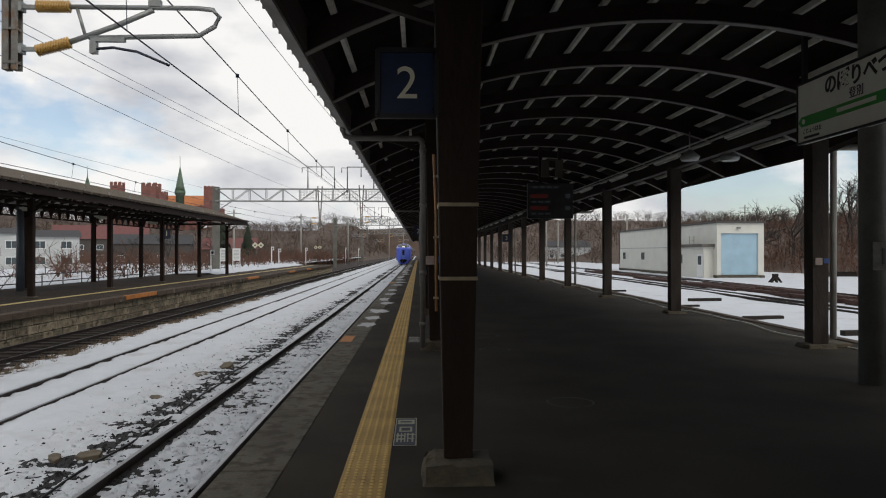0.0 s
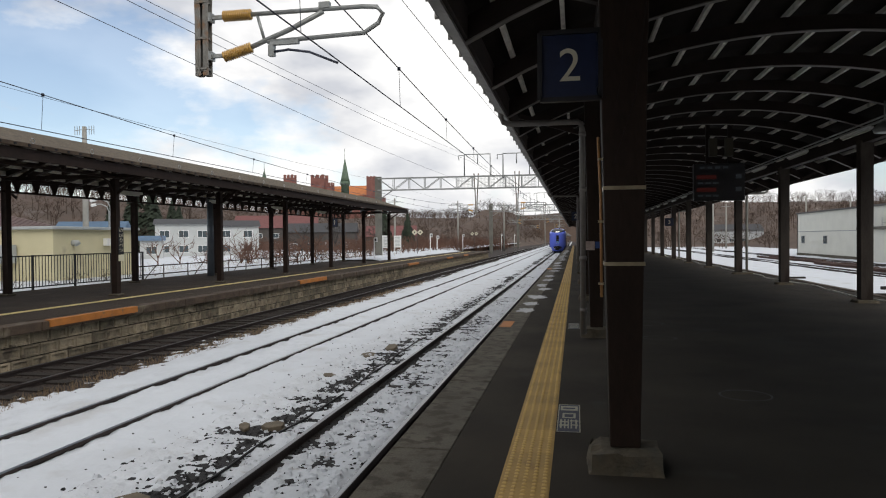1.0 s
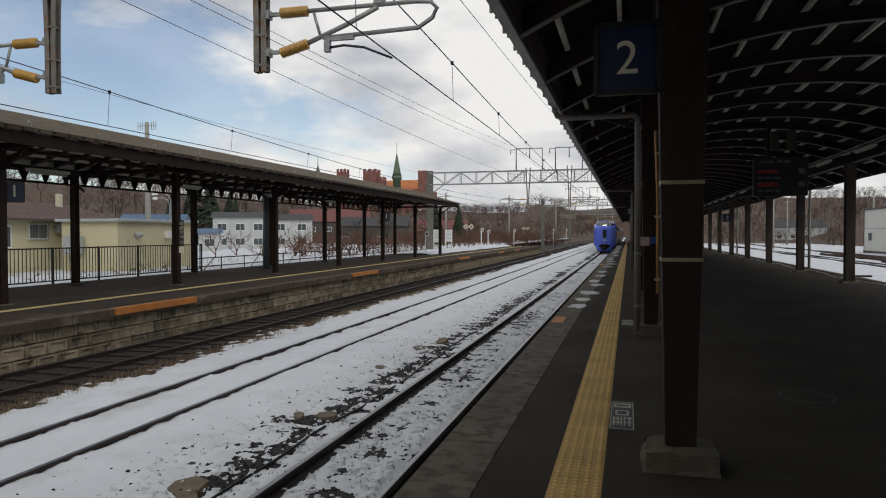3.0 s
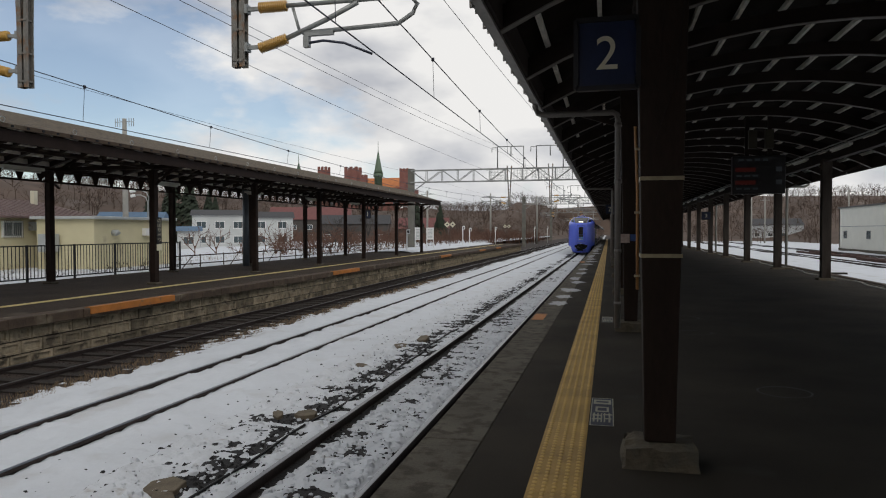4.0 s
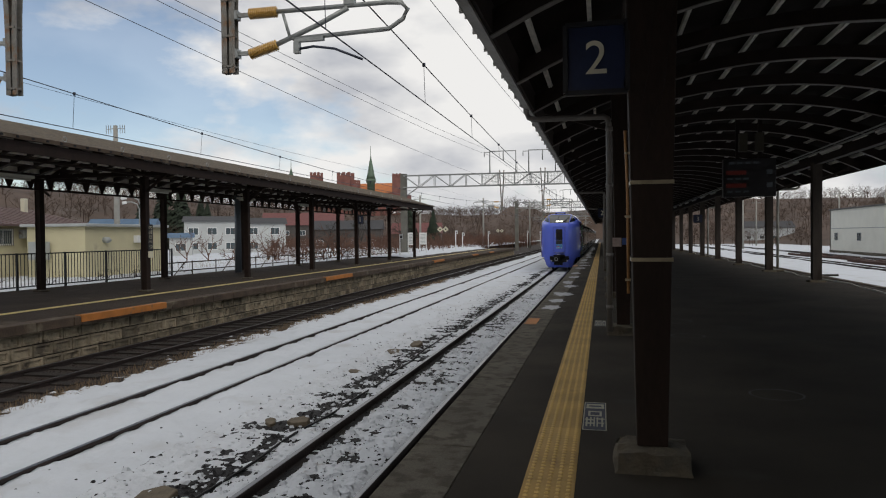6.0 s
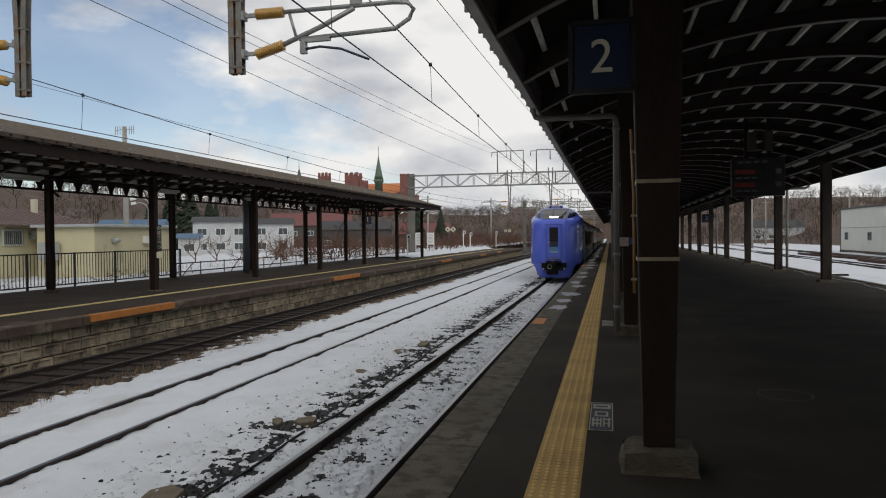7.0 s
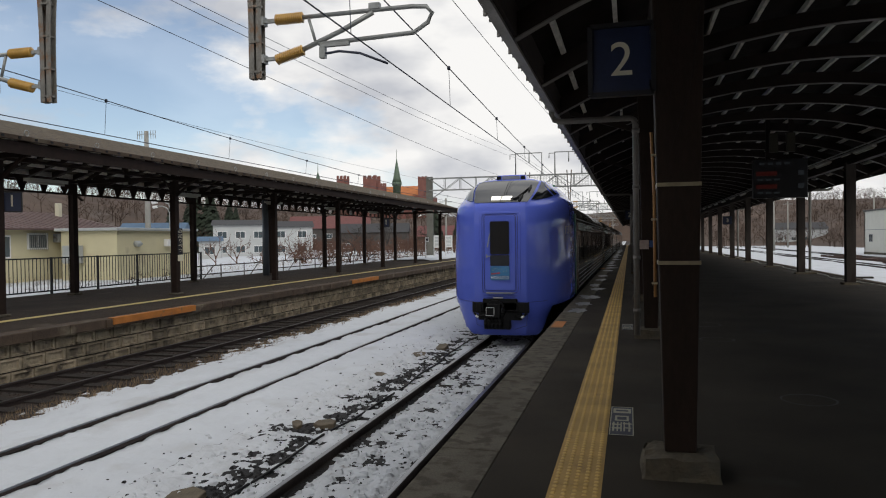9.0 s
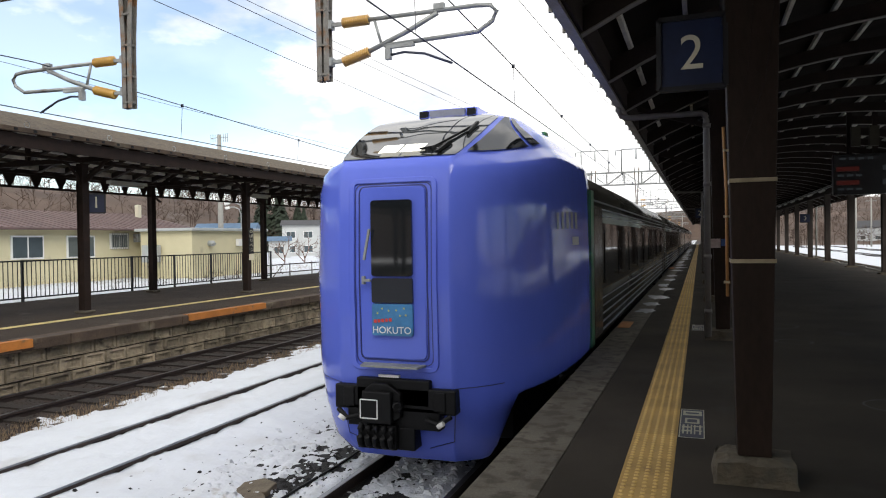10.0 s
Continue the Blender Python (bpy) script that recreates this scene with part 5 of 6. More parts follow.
dp = thing("departure_display", pose(3.79, 20.0, 2.46), "black hanging departure display with dim red and white rows", "display")
bm = B()
box(bm, -0.65, 0.65, -0.12, 0.12, 0, 1.0)
part("case", bm, M_SIGNBLACK, dp, "", 0.015)
M_LEDRED, M_LEDWHITE = glow("led_red", (0.05, 0.006, 0.004), 0.2), glow("led_white", (0.03, 0.035, 0.04), 0.2)
for z in (0.58, 0.24):
    bm = B()
    box(bm, -0.58, -0.08, -0.126, -0.121, z, z + 0.11)
    part("lit_line", bm, M_LEDRED, dp, "dim red lit row")
    bm = B()
    box(bm, 0.42, 0.56, -0.126, -0.121, z, z + 0.12)
    part("text_bar", bm, M_LEDWHITE, dp, "dim white lit text bar")
    for k in range(3):
        bm = B()
        box(bm, -0.55 + k * 0.2, -0.42 + k * 0.2, -0.126, -0.121, z - 0.13, z - 0.08)
        part("text_bar", bm, M_LEDWHITE, dp, "dim white lit text bar")
bm = B()
for k in range(4):
    box(bm, -0.5 + k * 0.2, -0.38 + k * 0.2, -0.126, -0.121, 0.86, 0.92)
part("heading_bars", bm, M_LEDWHITE, dp)
for x in (-0.28, 0.28):
    bm = B()
    beam(bm, (x, 0, 1.0), (x, 0, 2.18), 0.10)
    part("hanger", bm, M_RIB, dp)
for x in (-0.2, 0.2):
    bm = B()
    box(bm, 3.79 + x - 0.10, 3.79 + x + 0.10, 19.6, 19.75, 3.62, 4.1)
    solid("speaker_box", bm, mat("dull_ochre", (0.045, 0.038, 0.024), 0.7, var=0.2), "dull hanging loudspeaker box under the roof", "loudspeaker", "", "hanging loudspeakers")

bm = B()
tube(bm, [(6.0, -20, 3.78), (6.0, 110, 3.78)], 0.025, 6)
tube(bm, [(5.85, -20, 3.80), (5.85, 110, 3.80)], 0.018, 6)
solid("cable_tray", bm, M_GREY, "grey conduit along the roof beam", "conduit", "structure")
for k in range(-4, 24):
    y = 4.4 + k * 4.1
    l = thing("tube_lamp", pose(6.0, y, 3.68), "unlit white fluorescent tube lamp under the roof", "lamp", "tube lamps under the roof")
    bm = B()
    box(bm, -0.05, 0.05, -0.8, 0.8, 0.02, 0.07)
    part("batten", bm, M_WHITEP, l)
    bm = B()
    tube(bm, [(0, -0.75, 0), (0, 0.75, 0)], 0.02, 8)
    part("tube", bm, M_TUBE, l)
for x in (5.7, 6.55):
    l = thing("pendant_lamp", pose(x, 14.5, 3.42), "round enamel pendant lamp under the roof", "lamp", "pendant lamps")
    bm = B()
    tube(bm, [(0, 0, 0.0), (0, 0, 0.08), (0, 0, 0.16), (0, 0, 0.22)], [0.17, 0.21, 0.12, 0.05], 16)
    part("shade", bm, M_GREY, l)
    bm = B()
    tube(bm, [(0, 0, 0.2), (0, 0, 0.6)], 0.015, 6)
    part("stem", bm, M_GREY, l)
bm = B()
pts = [(6.82 + 0.13 * math.sin(y * 0.9) + 0.05 * math.sin(y * 2.3), y, 0.012) for y in np.arange(6, 60, 0.4)]
tube(bm, pts, 0.016, 6)
solid("white_rope", bm, mat("rope", (0.68, 0.65, 0.58), 0.9, var=0.15), "pale rope lying along the platform edge", "rope")
# raking struts out to the yard-side eaves
for k in range(-3, 18):
    y = COL_Y0 + BAY * k
    for x0, x1 in ((6.38, 7.2), (0.2, -0.85)):
        bm = B()
        beam(bm, (x0, y, 3.05), (x1, y, arch(x1) - 0.02), 0.07)
        solid("eaves_strut", bm, M_RIB, "dark raking strut under the eaves", "strut", "structure", "eaves struts")
bm = B()
prism(bm, [(7.46, 3.46), (7.58, 3.50), (7.58, 3.60), (7.46, 3.66)], ROOF_Y0, ROOF_Y1)
solid("gutter", bm, M_GUTTER, "weathered grey gutter on the yard side", "gutter", "structure")
bm = B()
y = 2.0
while y < 60:
    box(bm, -1.155, -1.125, y, y + 0.03, 3.33, 3.48)
    box(bm, -1.165, -1.13, y + 0.3, y + 0.32, 3.37, 3.41)
    y += 0.62
solid("gutter_bracket", bm, M_GUTTER, "small brackets along the gutter", "bracket", "stuff")
for x0, x1, z0 in ((-1.018, -0.98, 3.34), (7.40, 7.456, 3.30)):
    bm = B()
    box(bm, x0, x1, ROOF_Y0, ROOF_Y1, z0, 3.62)
    solid("eaves_board", bm, M_RIB, "dark eaves board behind the gutter", "fascia", "structure")
# scuffed rings on the asphalt
M_SCUFF = mat("scuff", (0.05, 0.048, 0.045), 0.8, var=0.4, scale=9)
for cx, cy, r in ((1.55, 7.0, 0.22), (1.2, 10.8, 0.22), (1.15, 12.6, 0.3)):
    bm, loop = B(), []
    n = 40
    for k in range(n):
        a = k * math.tau / n
        w = 0.010 + 0.022 * max(0.0, 0.4 + noise.noise((cx * 3 + 1.6 * math.cos(a), cy + 1.6 * math.sin(a), 2.0)))
        loop.append([bm.verts.new((cx + q * math.cos(a), cy + q * math.sin(a), 0.0025)) for q in (r, r + w)])
    for (a0, b0), (a1, b1) in zip(loop, loop[1:] + loop[:1]):
        bm.faces.new((a0, a1, b1, b0))
    solid("manhole_ring", bm, M_SCUFF, "faint worn ring of a cover in the asphalt", "cover")

# ---------------------------------------------------------------- things on the track bed
M_FLAG = mat("flat_stone", (0.125, 0.10, 0.068), 0.9, var=0.3, scale=5, bump=0.5)
for i, (x, y, w, l, a) in enumerate(((-4.42, 8.75, 0.16, 0.36, 30), (-4.02, 8.80, 0.34, 0.30, 12), (-4.26, 6.0, 0.4, 0.45, 20), (-4.05, 5.7, 0.25, 0.3, 50), (-4.45, 14.6, 0.4, 0.5, 15), (-4.2, 15.6, 0.3, 0.8, 5), (-4.5, 12.3, 0.2, 0.3, 60))):
    bm = B()
    out = [(w * 0.6 * math.cos(k * math.tau / 6 + 0.3) * (0.85 + 0.3 * random.random()), l * 0.6 * math.sin(k * math.tau / 6 + 0.3) * (0.85 + 0.3 * random.random())) for k in range(6)]
    prism(bm, [(x_ * 0.8, y_ * 0.8) for x_, y_ in out], -0.10, 0.035, "z")
    ob = solid("flat_stone", bm, M_FLAG, "flat brown stone slab lying in the snow", "stone", "", "slabs by the track", 0.012)
    ob.matrix_basis = pose(x, y, -1.02 + 0.02 * (i % 2), 3, -4, a)
bm = B()
tube(bm, [(-3.78 + 0.05 * math.sin(y * 0.7) + 0.02 * math.sin(y * 2.9), y, -1.0 + 0.01 * math.sin(y * 1.7)) for y in np.arange(3, 40, 0.35)], 0.016, 6)
solid("track_cable", bm, M_BLACK, "black cable lying in the snow beside the rail", "cable")
sl_v, sl_f = [], []


def add_box(vs, fs, x0, x1, y0, y1, z0, z1):
    n = len(vs)
    vs += [(x0, y0, z0), (x1, y0, z0), (x1, y1, z0), (x0, y1, z0), (x0, y0, z1), (x1, y0, z1), (x1, y1, z1), (x0, y1, z1)]
    fs += [tuple(n + i for i in f) for f in ((3, 2, 1, 0), (4, 5, 6, 7), (0, 1, 5, 4), (1, 2, 6, 5), (2, 3, 7, 6), (3, 0, 4, 7))]


def stuff(name, vs, fs, material, label, category, parent=None):
    me = bpy.data.meshes.new(name)
    me.from_pydata(vs, [], fs)
    me.materials.append(material)
    ob = new(name, me)
    if parent is not None:
        ob.parent = parent
        ob["kind"] = "stuff"
        return ob
    return tagged(ob, label, category, "", "stuff")


for tx, zz in ((-2.815, -1.045), (-6.535, -1.06), (-9.93, -1.01)):
    for k in range(260):
        y = 1 + k * 0.62
        j = 0.03 * random.random()
        add_box(sl_v, sl_f, tx - 1.0 - j, tx + 1.0 + j, y, y + 0.22, zz - 0.1, zz + j * 0.5)
stuff("sleepers", sl_v, sl_f, M_SLEEPER, "dark weathered wooden sleepers under the rails", "sleepers")
# loose ballast stones, thick by the far track and sparse in the snow
brown_v, brown_f, black_v, black_f = [], [], [], []
rnd = random.Random(5)
for k in range(16000):
    y = 4 + 46 * rnd.random() ** 1.6
    u = rnd.random()
    if u < 0.62:
        x = -8.6 - 2.0 * rnd.random()
        base = BED_Z
    elif u < 0.86:
        x = rnd.gauss(-3.95, 0.28)
        base = BED_Z + 0.004
    else:
        x = rnd.gauss(-2.8, 0.35)
        base = BED_Z
    r = 0.010 + 0.024 * rnd.random() ** 2
    st_v, st_f = (brown_v, brown_f) if u < 0.62 else (black_v, black_f)
    n = len(st_v)
    for dx, dy, dz in ((-1, -.6, -.4), (1, -.7, -.4), (.8, .9, -.4), (-.9, .8, -.4), (0.1 * rnd.random(), 0, 0.9)):
        st_v.append((x + r * dx * (0.7 + 0.6 * rnd.random()), y + r * dy * (0.7 + 0.6 * rnd.random()), base + r * dz))
    st_f += [(n, n + 1, n + 4), (n + 1, n + 2, n + 4), (n + 2, n + 3, n + 4), (n + 3, n, n + 4)]
stuff("ballast_stones", brown_v, brown_f, M_BALLAST, "brown ballast stones along the far track", "stones")
stuff("wet_stones", black_v, black_f, M_WETBED, "scattered black wet ballast stones in the snow", "stones")
# crumbs of snow and dark grit lying on the snow
for nm, cnt, m_, lab in (("snow_crumbs", 3600, M_TRACKSNOW, "loose crumbs of trodden snow beside the rails"), ("grit", 1100, M_WETBED, "dark grit scattered over the snow")):
    cv, cf = [], []
    for k in range(cnt):
        y = 3.5 + 26 * rnd.random() ** 1.7
        x = (rnd.gauss(-3.95, 0.45) if rnd.random() < 0.45 else rnd.uniform(-3.25, -2.35)) if nm == "snow_crumbs" else (rnd.gauss(-4.5, 0.6) if rnd.random() < 0.7 else rnd.uniform(-3.3, -2.3))
        if min(abs(x + 3.38), abs(x + 2.25)) < 0.09 or x > -1.6:
            continue
        z = max(track_snow(x, y), BED_Z)
        r = (0.014 + 0.035 * rnd.random() ** 2.2) if nm == "snow_crumbs" else (0.006 + 0.018 * rnd.random() ** 2)
        n = len(cv)
        for dx, dy, dz in ((-1, -.6, -.3), (1, -.7, -.3), (.8, .9, -.3), (-.9, .8, -.3), (-.5, -.3, .6), (.5, -.4, .7), (.4, .5, .6), (-.5, .4, .5)):
            cv.append((x + r * dx * (0.7 + 0.6 * rnd.random()), y + r * dy * (0.7 + 0.6 * rnd.random()), z + r * dz))
        cf += [tuple(n + i for i in f) for f in ((0, 1, 5, 4), (1, 2, 6, 5), (2, 3, 7, 6), (3, 0, 4, 7), (4, 5, 6, 7))]
    stuff(nm, cv, cf, m_, lab, "snow" if nm == "snow_crumbs" else "stones")
# dry grass tufts on the shoulder of the far track and in the fields
gr_v, gr_f = [], []
for k in range(9000):
    u = rnd.random()
    if u < 0.5:
        x, y, z = -8.35 - 0.6 * rnd.random(), 6 + 34 * rnd.random() ** 1.4, BED_Z
        h = 0.04 + 0.09 * rnd.random()
    else:
        c = int(u * 40)
        x, y, z = -19.5 - 9 * ((c * 0.37) % 1) + rnd.gauss(0, 0.9), 14 + 90 * ((c * 0.618) % 1) + rnd.gauss(0, 1.8), -0.6
        h = 0.25 + 0.8 * rnd.random()
    n = len(gr_v)
    a, b, w = rnd.gauss(0, 0.25) * h, rnd.gauss(0, 0.25) * h, 0.004 + 0.004 * h
    gr_v += [(x - w, y, z), (x + w, y, z), (x, y + w, z), (x + a, y + b, z + h)]
    gr_f += [(n, n + 1, n + 3), (n + 1, n + 2, n + 3), (n + 2, n, n + 3)]
stuff("dry_grass", gr_v, gr_f, mat("dry_grass", (0.24, 0.17, 0.10), 0.9, var=0.3), "dry brown winter grass tufts", "grass")

# ---------------------------------------------------------------- freight yard
for tx in (18.5, 24.5):
    t = rails("yard_track", tx, 8, 160, z=-0.93, label="rusty disused yard track in the snow")
    for ch in t.children_recursive:
        ch.data.materials.clear()
        ch.data.materials.append(M_RAILSIDE)
M_RUST = mat("rusty_steel", (0.062, 0.030, 0.022), 0.9, var=0.35, scale=2, bump=0.3)
rnd = random.Random(9)
for k in range(34):
    x, y = 20.4 + 3.0 * rnd.random(), 24 + 62 * rnd.random()
    ln = 4 + 6 * rnd.random()
    stack = thing("rail_stack", pose(x, y, -1.02, 0, 0, rnd.gauss(0, 4)), "stack of rusty old rails lying in the snow", "rails", "rail stacks in the yard")
    for j in range(1 + k % 3):
        for x0, x1, y0, y1, z0, z1 in ((-0.07, 0.07, -ln / 2, ln / 2, 0, 0.12), (-0.10, 0.04, -ln / 2 + 0.2, ln / 2 - 0.3, 0.124, 0.22)):
            bm = B()
            box(bm, x0 + j * 0.22, x1 + j * 0.22, y0, y1, z0, z1)
            part("old_rail", bm, M_RUST, stack)
for x, y, ln in ((13.0, 26, 1.6), (13.9, 21.2, 1.8), (12.2, 31.5, 1.2), (14.9, 36, 1.8), (12.6, 44, 1.1)):
    bm = B()
    box(bm, -ln / 2, ln / 2, -0.11, 0.11, -0.1, 0.10)
    ob = solid("old_sleeper", bm, M_SLEEPER, "dark old sleeper end showing through the snow", "sleeper", "", "old sleepers", 0.015)
    ob.matrix_basis = pose(x, y, -1.0, 0, 0, 8)
bm = B()
for k in range(7):
    a = k * 0.9
    beam(bm, (0.5 * math.cos(a), 0.5 * math.sin(a), 0.02), (0.2 * math.cos(a + 2), 0.2 * math.sin(a + 2), 0.7), 0.13)
ob = solid("scrap_heap", bm, M_SLEEPER, "small heap of dark scrap timber in the snow", "scrap heap")
ob.matrix_basis = pose(29.5, 57, -1.05)
for k in range(5):
    bm = B()
    for j in range(3):
        box(bm, -3, 3, -0.3 + j * 0.3, -0.1 + j * 0.3, 0, 0.25)
        box(bm, -2.6, 2.8, -0.25 + j * 0.28, -0.05 + j * 0.28, 0.26, 0.48)
    ob = solid("timber_stack", bm, M_SLEEPER, "stack of dark timbers below the bank", "timber", "", "timber stacks")
    ob.matrix_basis = pose(44 + k * 3.4, 70 + (k % 2) * 2, -1.0, 0, 0, 20 * (k % 3))

shed = thing("shed", pose(28.5, 66, -1.05), "white engine shed with a pale blue roller shutter", "shed")
bm = B()
box(bm, 0, 0.3, 0.3, 32.6, 0, 5.30)
box(bm, 4.25, 4.55, 0.3, 32.6, 0, 5.30)
box(bm, 0, 4.55, 32.3, 32.6, 0, 5.30)
box(bm, 0, 0.38, 0, 0.3, 0, 5.30)
box(bm, 4.0, 4.55, 0, 0.3, 0, 5.30)
box(bm, 0.38, 4.0, 0, 0.3, 4.32, 5.30)
part("wall", bm, M_SHED, shed)
bm = B()
box(bm, -0.15, 4.70, -0.18, 32.75, 5.30, 5.48)
part("roof", bm, mat("shed_roof", (0.09, 0.085, 0.08), 0.8, var=0.2), shed, "dark flat roof edge")
for k in range(24):
    bm = B()
    box(bm, 0.38, 4.0, 0.16 - 0.012 * (k % 2), 0.2, 0.35 + k * 0.165, 0.35 + (k + 1) * 0.165)
    part("shutter_slat", bm, M_SHUTTER, shed, "pale blue roller shutter slat")
bm = B()
box(bm, -0.06, 4.6, -0.06, 0.0, 0.0, 0.32)
box(bm, -0.06, 0.0, 0.0, 32.6, 0.0, 0.30)
part("plinth", bm, M_CONC, shed)
M_WINDOW = mat("window_pane", (0.075, 0.095, 0.105), 0.1, var=0.1, spec=0.8)
for y0, z0, w, h in ((6.2, 1.35, 1.6, 0.95), (21.5, 1.55, 1.2, 0.95), (29.5, 1.55, 1.2, 0.95)):
    bm = B()
    xo = -0.98 if y0 < 9 else 0.0
    box(bm, xo - 0.05, xo - 0.002, y0, y0 + w, z0, z0 + h)
    wn = part("window_frame", bm, M_GREY, shed)
    for j in (0, 1):
        bm = B()
        box(bm, xo - 0.06, xo - 0.052, y0 + 0.06 + j * w / 2, y0 + w / 2 - 0.02 + j * w / 2, z0 + 0.06, z0 + h - 0.06)
        part("pane", bm, M_WINDOW, wn)
bm = B()
box(bm, -0.98, -0.004, 0.75, 9.4, 0.0, 3.05)
part("lean_to", bm, M_SHED, shed, "low white lean-to along the side")
bm = B()
box(bm, -1.04, -0.982, 0.95, 2.3, 0.1, 2.35)
dd = part("door", bm, M_WHITEP, shed, "white side door")
bm = B()
box(bm, -1.05, -1.042, 1.2, 2.05, 1.3, 2.15)
part("pane", bm, M_WINDOW, dd)
bm = B()
box(bm, -1.25, 0.0, 0.5, 9.6, 3.055, 3.32)
part("porch_roof", bm, mat("porch_dark", (0.12, 0.11, 0.09), 0.8, var=0.3), shed, "dark flat porch roof")
bm = B()
for yy in (5.0, 6.2):
    tube(bm, [(-0.25, yy, 1.9), (-0.25, yy, 4.2)], 0.03, 6)
for k in range(5):
    tube(bm, [(-0.25, 5.0, 2.1 + k * 0.4), (-0.25, 6.2, 2.1 + k * 0.4)], 0.025, 6)
part("ladder", bm, M_GREY, shed)
bm = B()
box(bm, 1.9, 2.2, -0.25, 0.0, 4.75, 4.95)
part("wall_lamp", bm, M_GREY, shed)
bm = B()
box(bm, 0.002, -0.02, 0.5, 32.3, 3.0, 3.06)
part("wall_joint", bm, M_SEAT, shed)

# ---------------------------------------------------------------- buildings behind the far platform
M_SIDING_D = mat("dark_siding", (0.075, 0.065, 0.058), 0.8, var=0.2)


def window(parent, face, y0, y1, z0, z1, axis="x", bars=0):
    bm = B()
    if axis == "x":
        box(bm, face, face + 0.07, y0, y1, z0, z1)
    else:
        box(bm, y0, y1, face - 0.07, face, z0, z1)
    w = part("window", bm, M_WHITEP, parent)
    for j in (0, 1):
        a, b = y0 + 0.07 + j * (y1 - y0 - 0.07) / 2, y0 + (y1 - y0 - 0.07) / 2 + j * (y1 - y0 - 0.07) / 2
        bm = B()
        if axis == "x":
            box(bm, face + 0.06, face + 0.078, a, b, z0 + 0.07, z1 - 0.07)
        else:
            box(bm, a, b, face - 0.078, face - 0.06, z0 + 0.07, z1 - 0.07)
        part("pane", bm, M_WINDOW, w)
    if bars:
        for k in range(bars):
            bm = B()
            yy = y0 + (k + 0.5) * (y1 - y0) / bars
            beam(bm, (face + 0.13, yy, z0 - 0.03), (face + 0.13, yy, z1 + 0.03), 0.022)
            part("window_bar", bm, M_GREY, w)
    return w


st = thing("station_house", pose(0, 0, 0), "low cream rendered building with a brown metal roof", "building")
bm = B()
box(bm, -34, -26, -6, 31, -0.9, 2.22)
part("wall", bm, M_PLASTER, st)
bm = B()
prism(bm, [(-25.5, 2.20), (-30, 3.15), (-34.5, 2.20), (-34.5, 2.12), (-25.5, 2.12)], -6.5, 31.5)
rf = part("roof", bm, M_BROWNROOF, st, "brown standing-seam metal roof")
bm = B()
for k in range(84):
    y = -6.3 + k * 0.45
    beam(bm, (-25.5, y, 2.215), (-30, y, 3.165), 0.035, 0.03)
part("roof_seam", bm, M_BROWNROOF, rf)
for y0, y1, z0, z1, bars in ((20.45, 21.95, 0.90, 1.88, 0), (23.1, 24.6, 0.88, 1.88, 0), (25.5, 26.6, 1.25, 1.98, 10), (16.5, 18.0, 0.9, 1.88, 0), (12.5, 14.0, 0.9, 1.88, 0)):
    window(st, -26, y0, y1, z0, z1, "x", bars)
for y in (22.0, 30.4, 15.0):
    bm = B()
    box(bm, -29.05, -28.8, y - 0.12, y + 0.12, 2.5, 3.6)
    part("chimney", bm, M_CREAM, st, "cream roof ventilator", 0.02)
bm = B()
box(bm, -25.98, -25.7, 26.95, 27.6, 1.55, 1.95)
part("fan_box", bm, M_GREY, st, "", 0.02)
an = thing("annex", pose(0, 0, 0), "cream flat-roofed annex with stained walls", "building")
bm = B()
box(bm, -25.0, -22.0, 26.4, 32.0, -0.9, 2.05)
part("wall", bm, M_PLASTER, an)
bm = B()
box(bm, -25.2, -21.8, 26.2, 32.2, 2.05, 2.18)
part("roof_slab", bm, M_PALEGREY, an, "pale concrete roof slab", 0.02)
bm = B()
box(bm, -21.98, -21.75, 29.6, 30.0, 1.3, 1.65)
part("vent_box", bm, M_WHITEP, an, "", 0.02)
bm = B()
tube(bm, [(-22.0, 27.6, 1.45), (-21.8, 27.6, 1.45), (-21.75, 27.6, 1.38)], 0.14, 10)
part("vent_hood", bm, M_PALEGREY, an)
bm = B()
box(bm, -24.5, -23.7, 25.9, 26.3, 0.6, 1.4)
part("air_unit", bm, M_PALEGREY, an, "grey air conditioning unit", 0.03)


def house(name, x, y, w, d, h, roof_h, wall_m, roof_m, label, turn=0, wins=4, storeys=2):
    t = thing(name, pose(x, y, -0.6, 0, 0, turn), label, "house")
    bm = B()
    box(bm, -w / 2, w / 2, -d / 2, d / 2, 0, h)
    part("wall", bm, wall_m, t)
    bm = B()
    prism(bm, [(-d / 2 - 0.3, h - 0.05), (0, h + roof_h), (d / 2 + 0.3, h - 0.05)], -w / 2 - 0.25, w / 2 + 0.25, "x")
    part("roof", bm, roof_m, t)
    for s_ in range(storeys):
        for k in range(wins):
            xx = -w / 2 + (k + 0.5) * w / wins
            z0 = 0.6 + s_ * 1.85
            if z0 + 0.95 < h:
                bm = B()
                box(bm, xx - 0.6, xx + 0.6, -d / 2 - 0.05, -d / 2, z0, z0 + 0.95)
                wd = part("window", bm, M_WHITEP, t)
                for j in (0, 1):
                    bm = B()
                    box(bm, xx - 0.53 + j * 0.55, xx - 0.02 + j * 0.55, -d / 2 - 0.06, -d / 2 - 0.052, z0 + 0.08, z0 + 0.87)
                    part("pane", bm, M_WINDOW, wd)
    return t


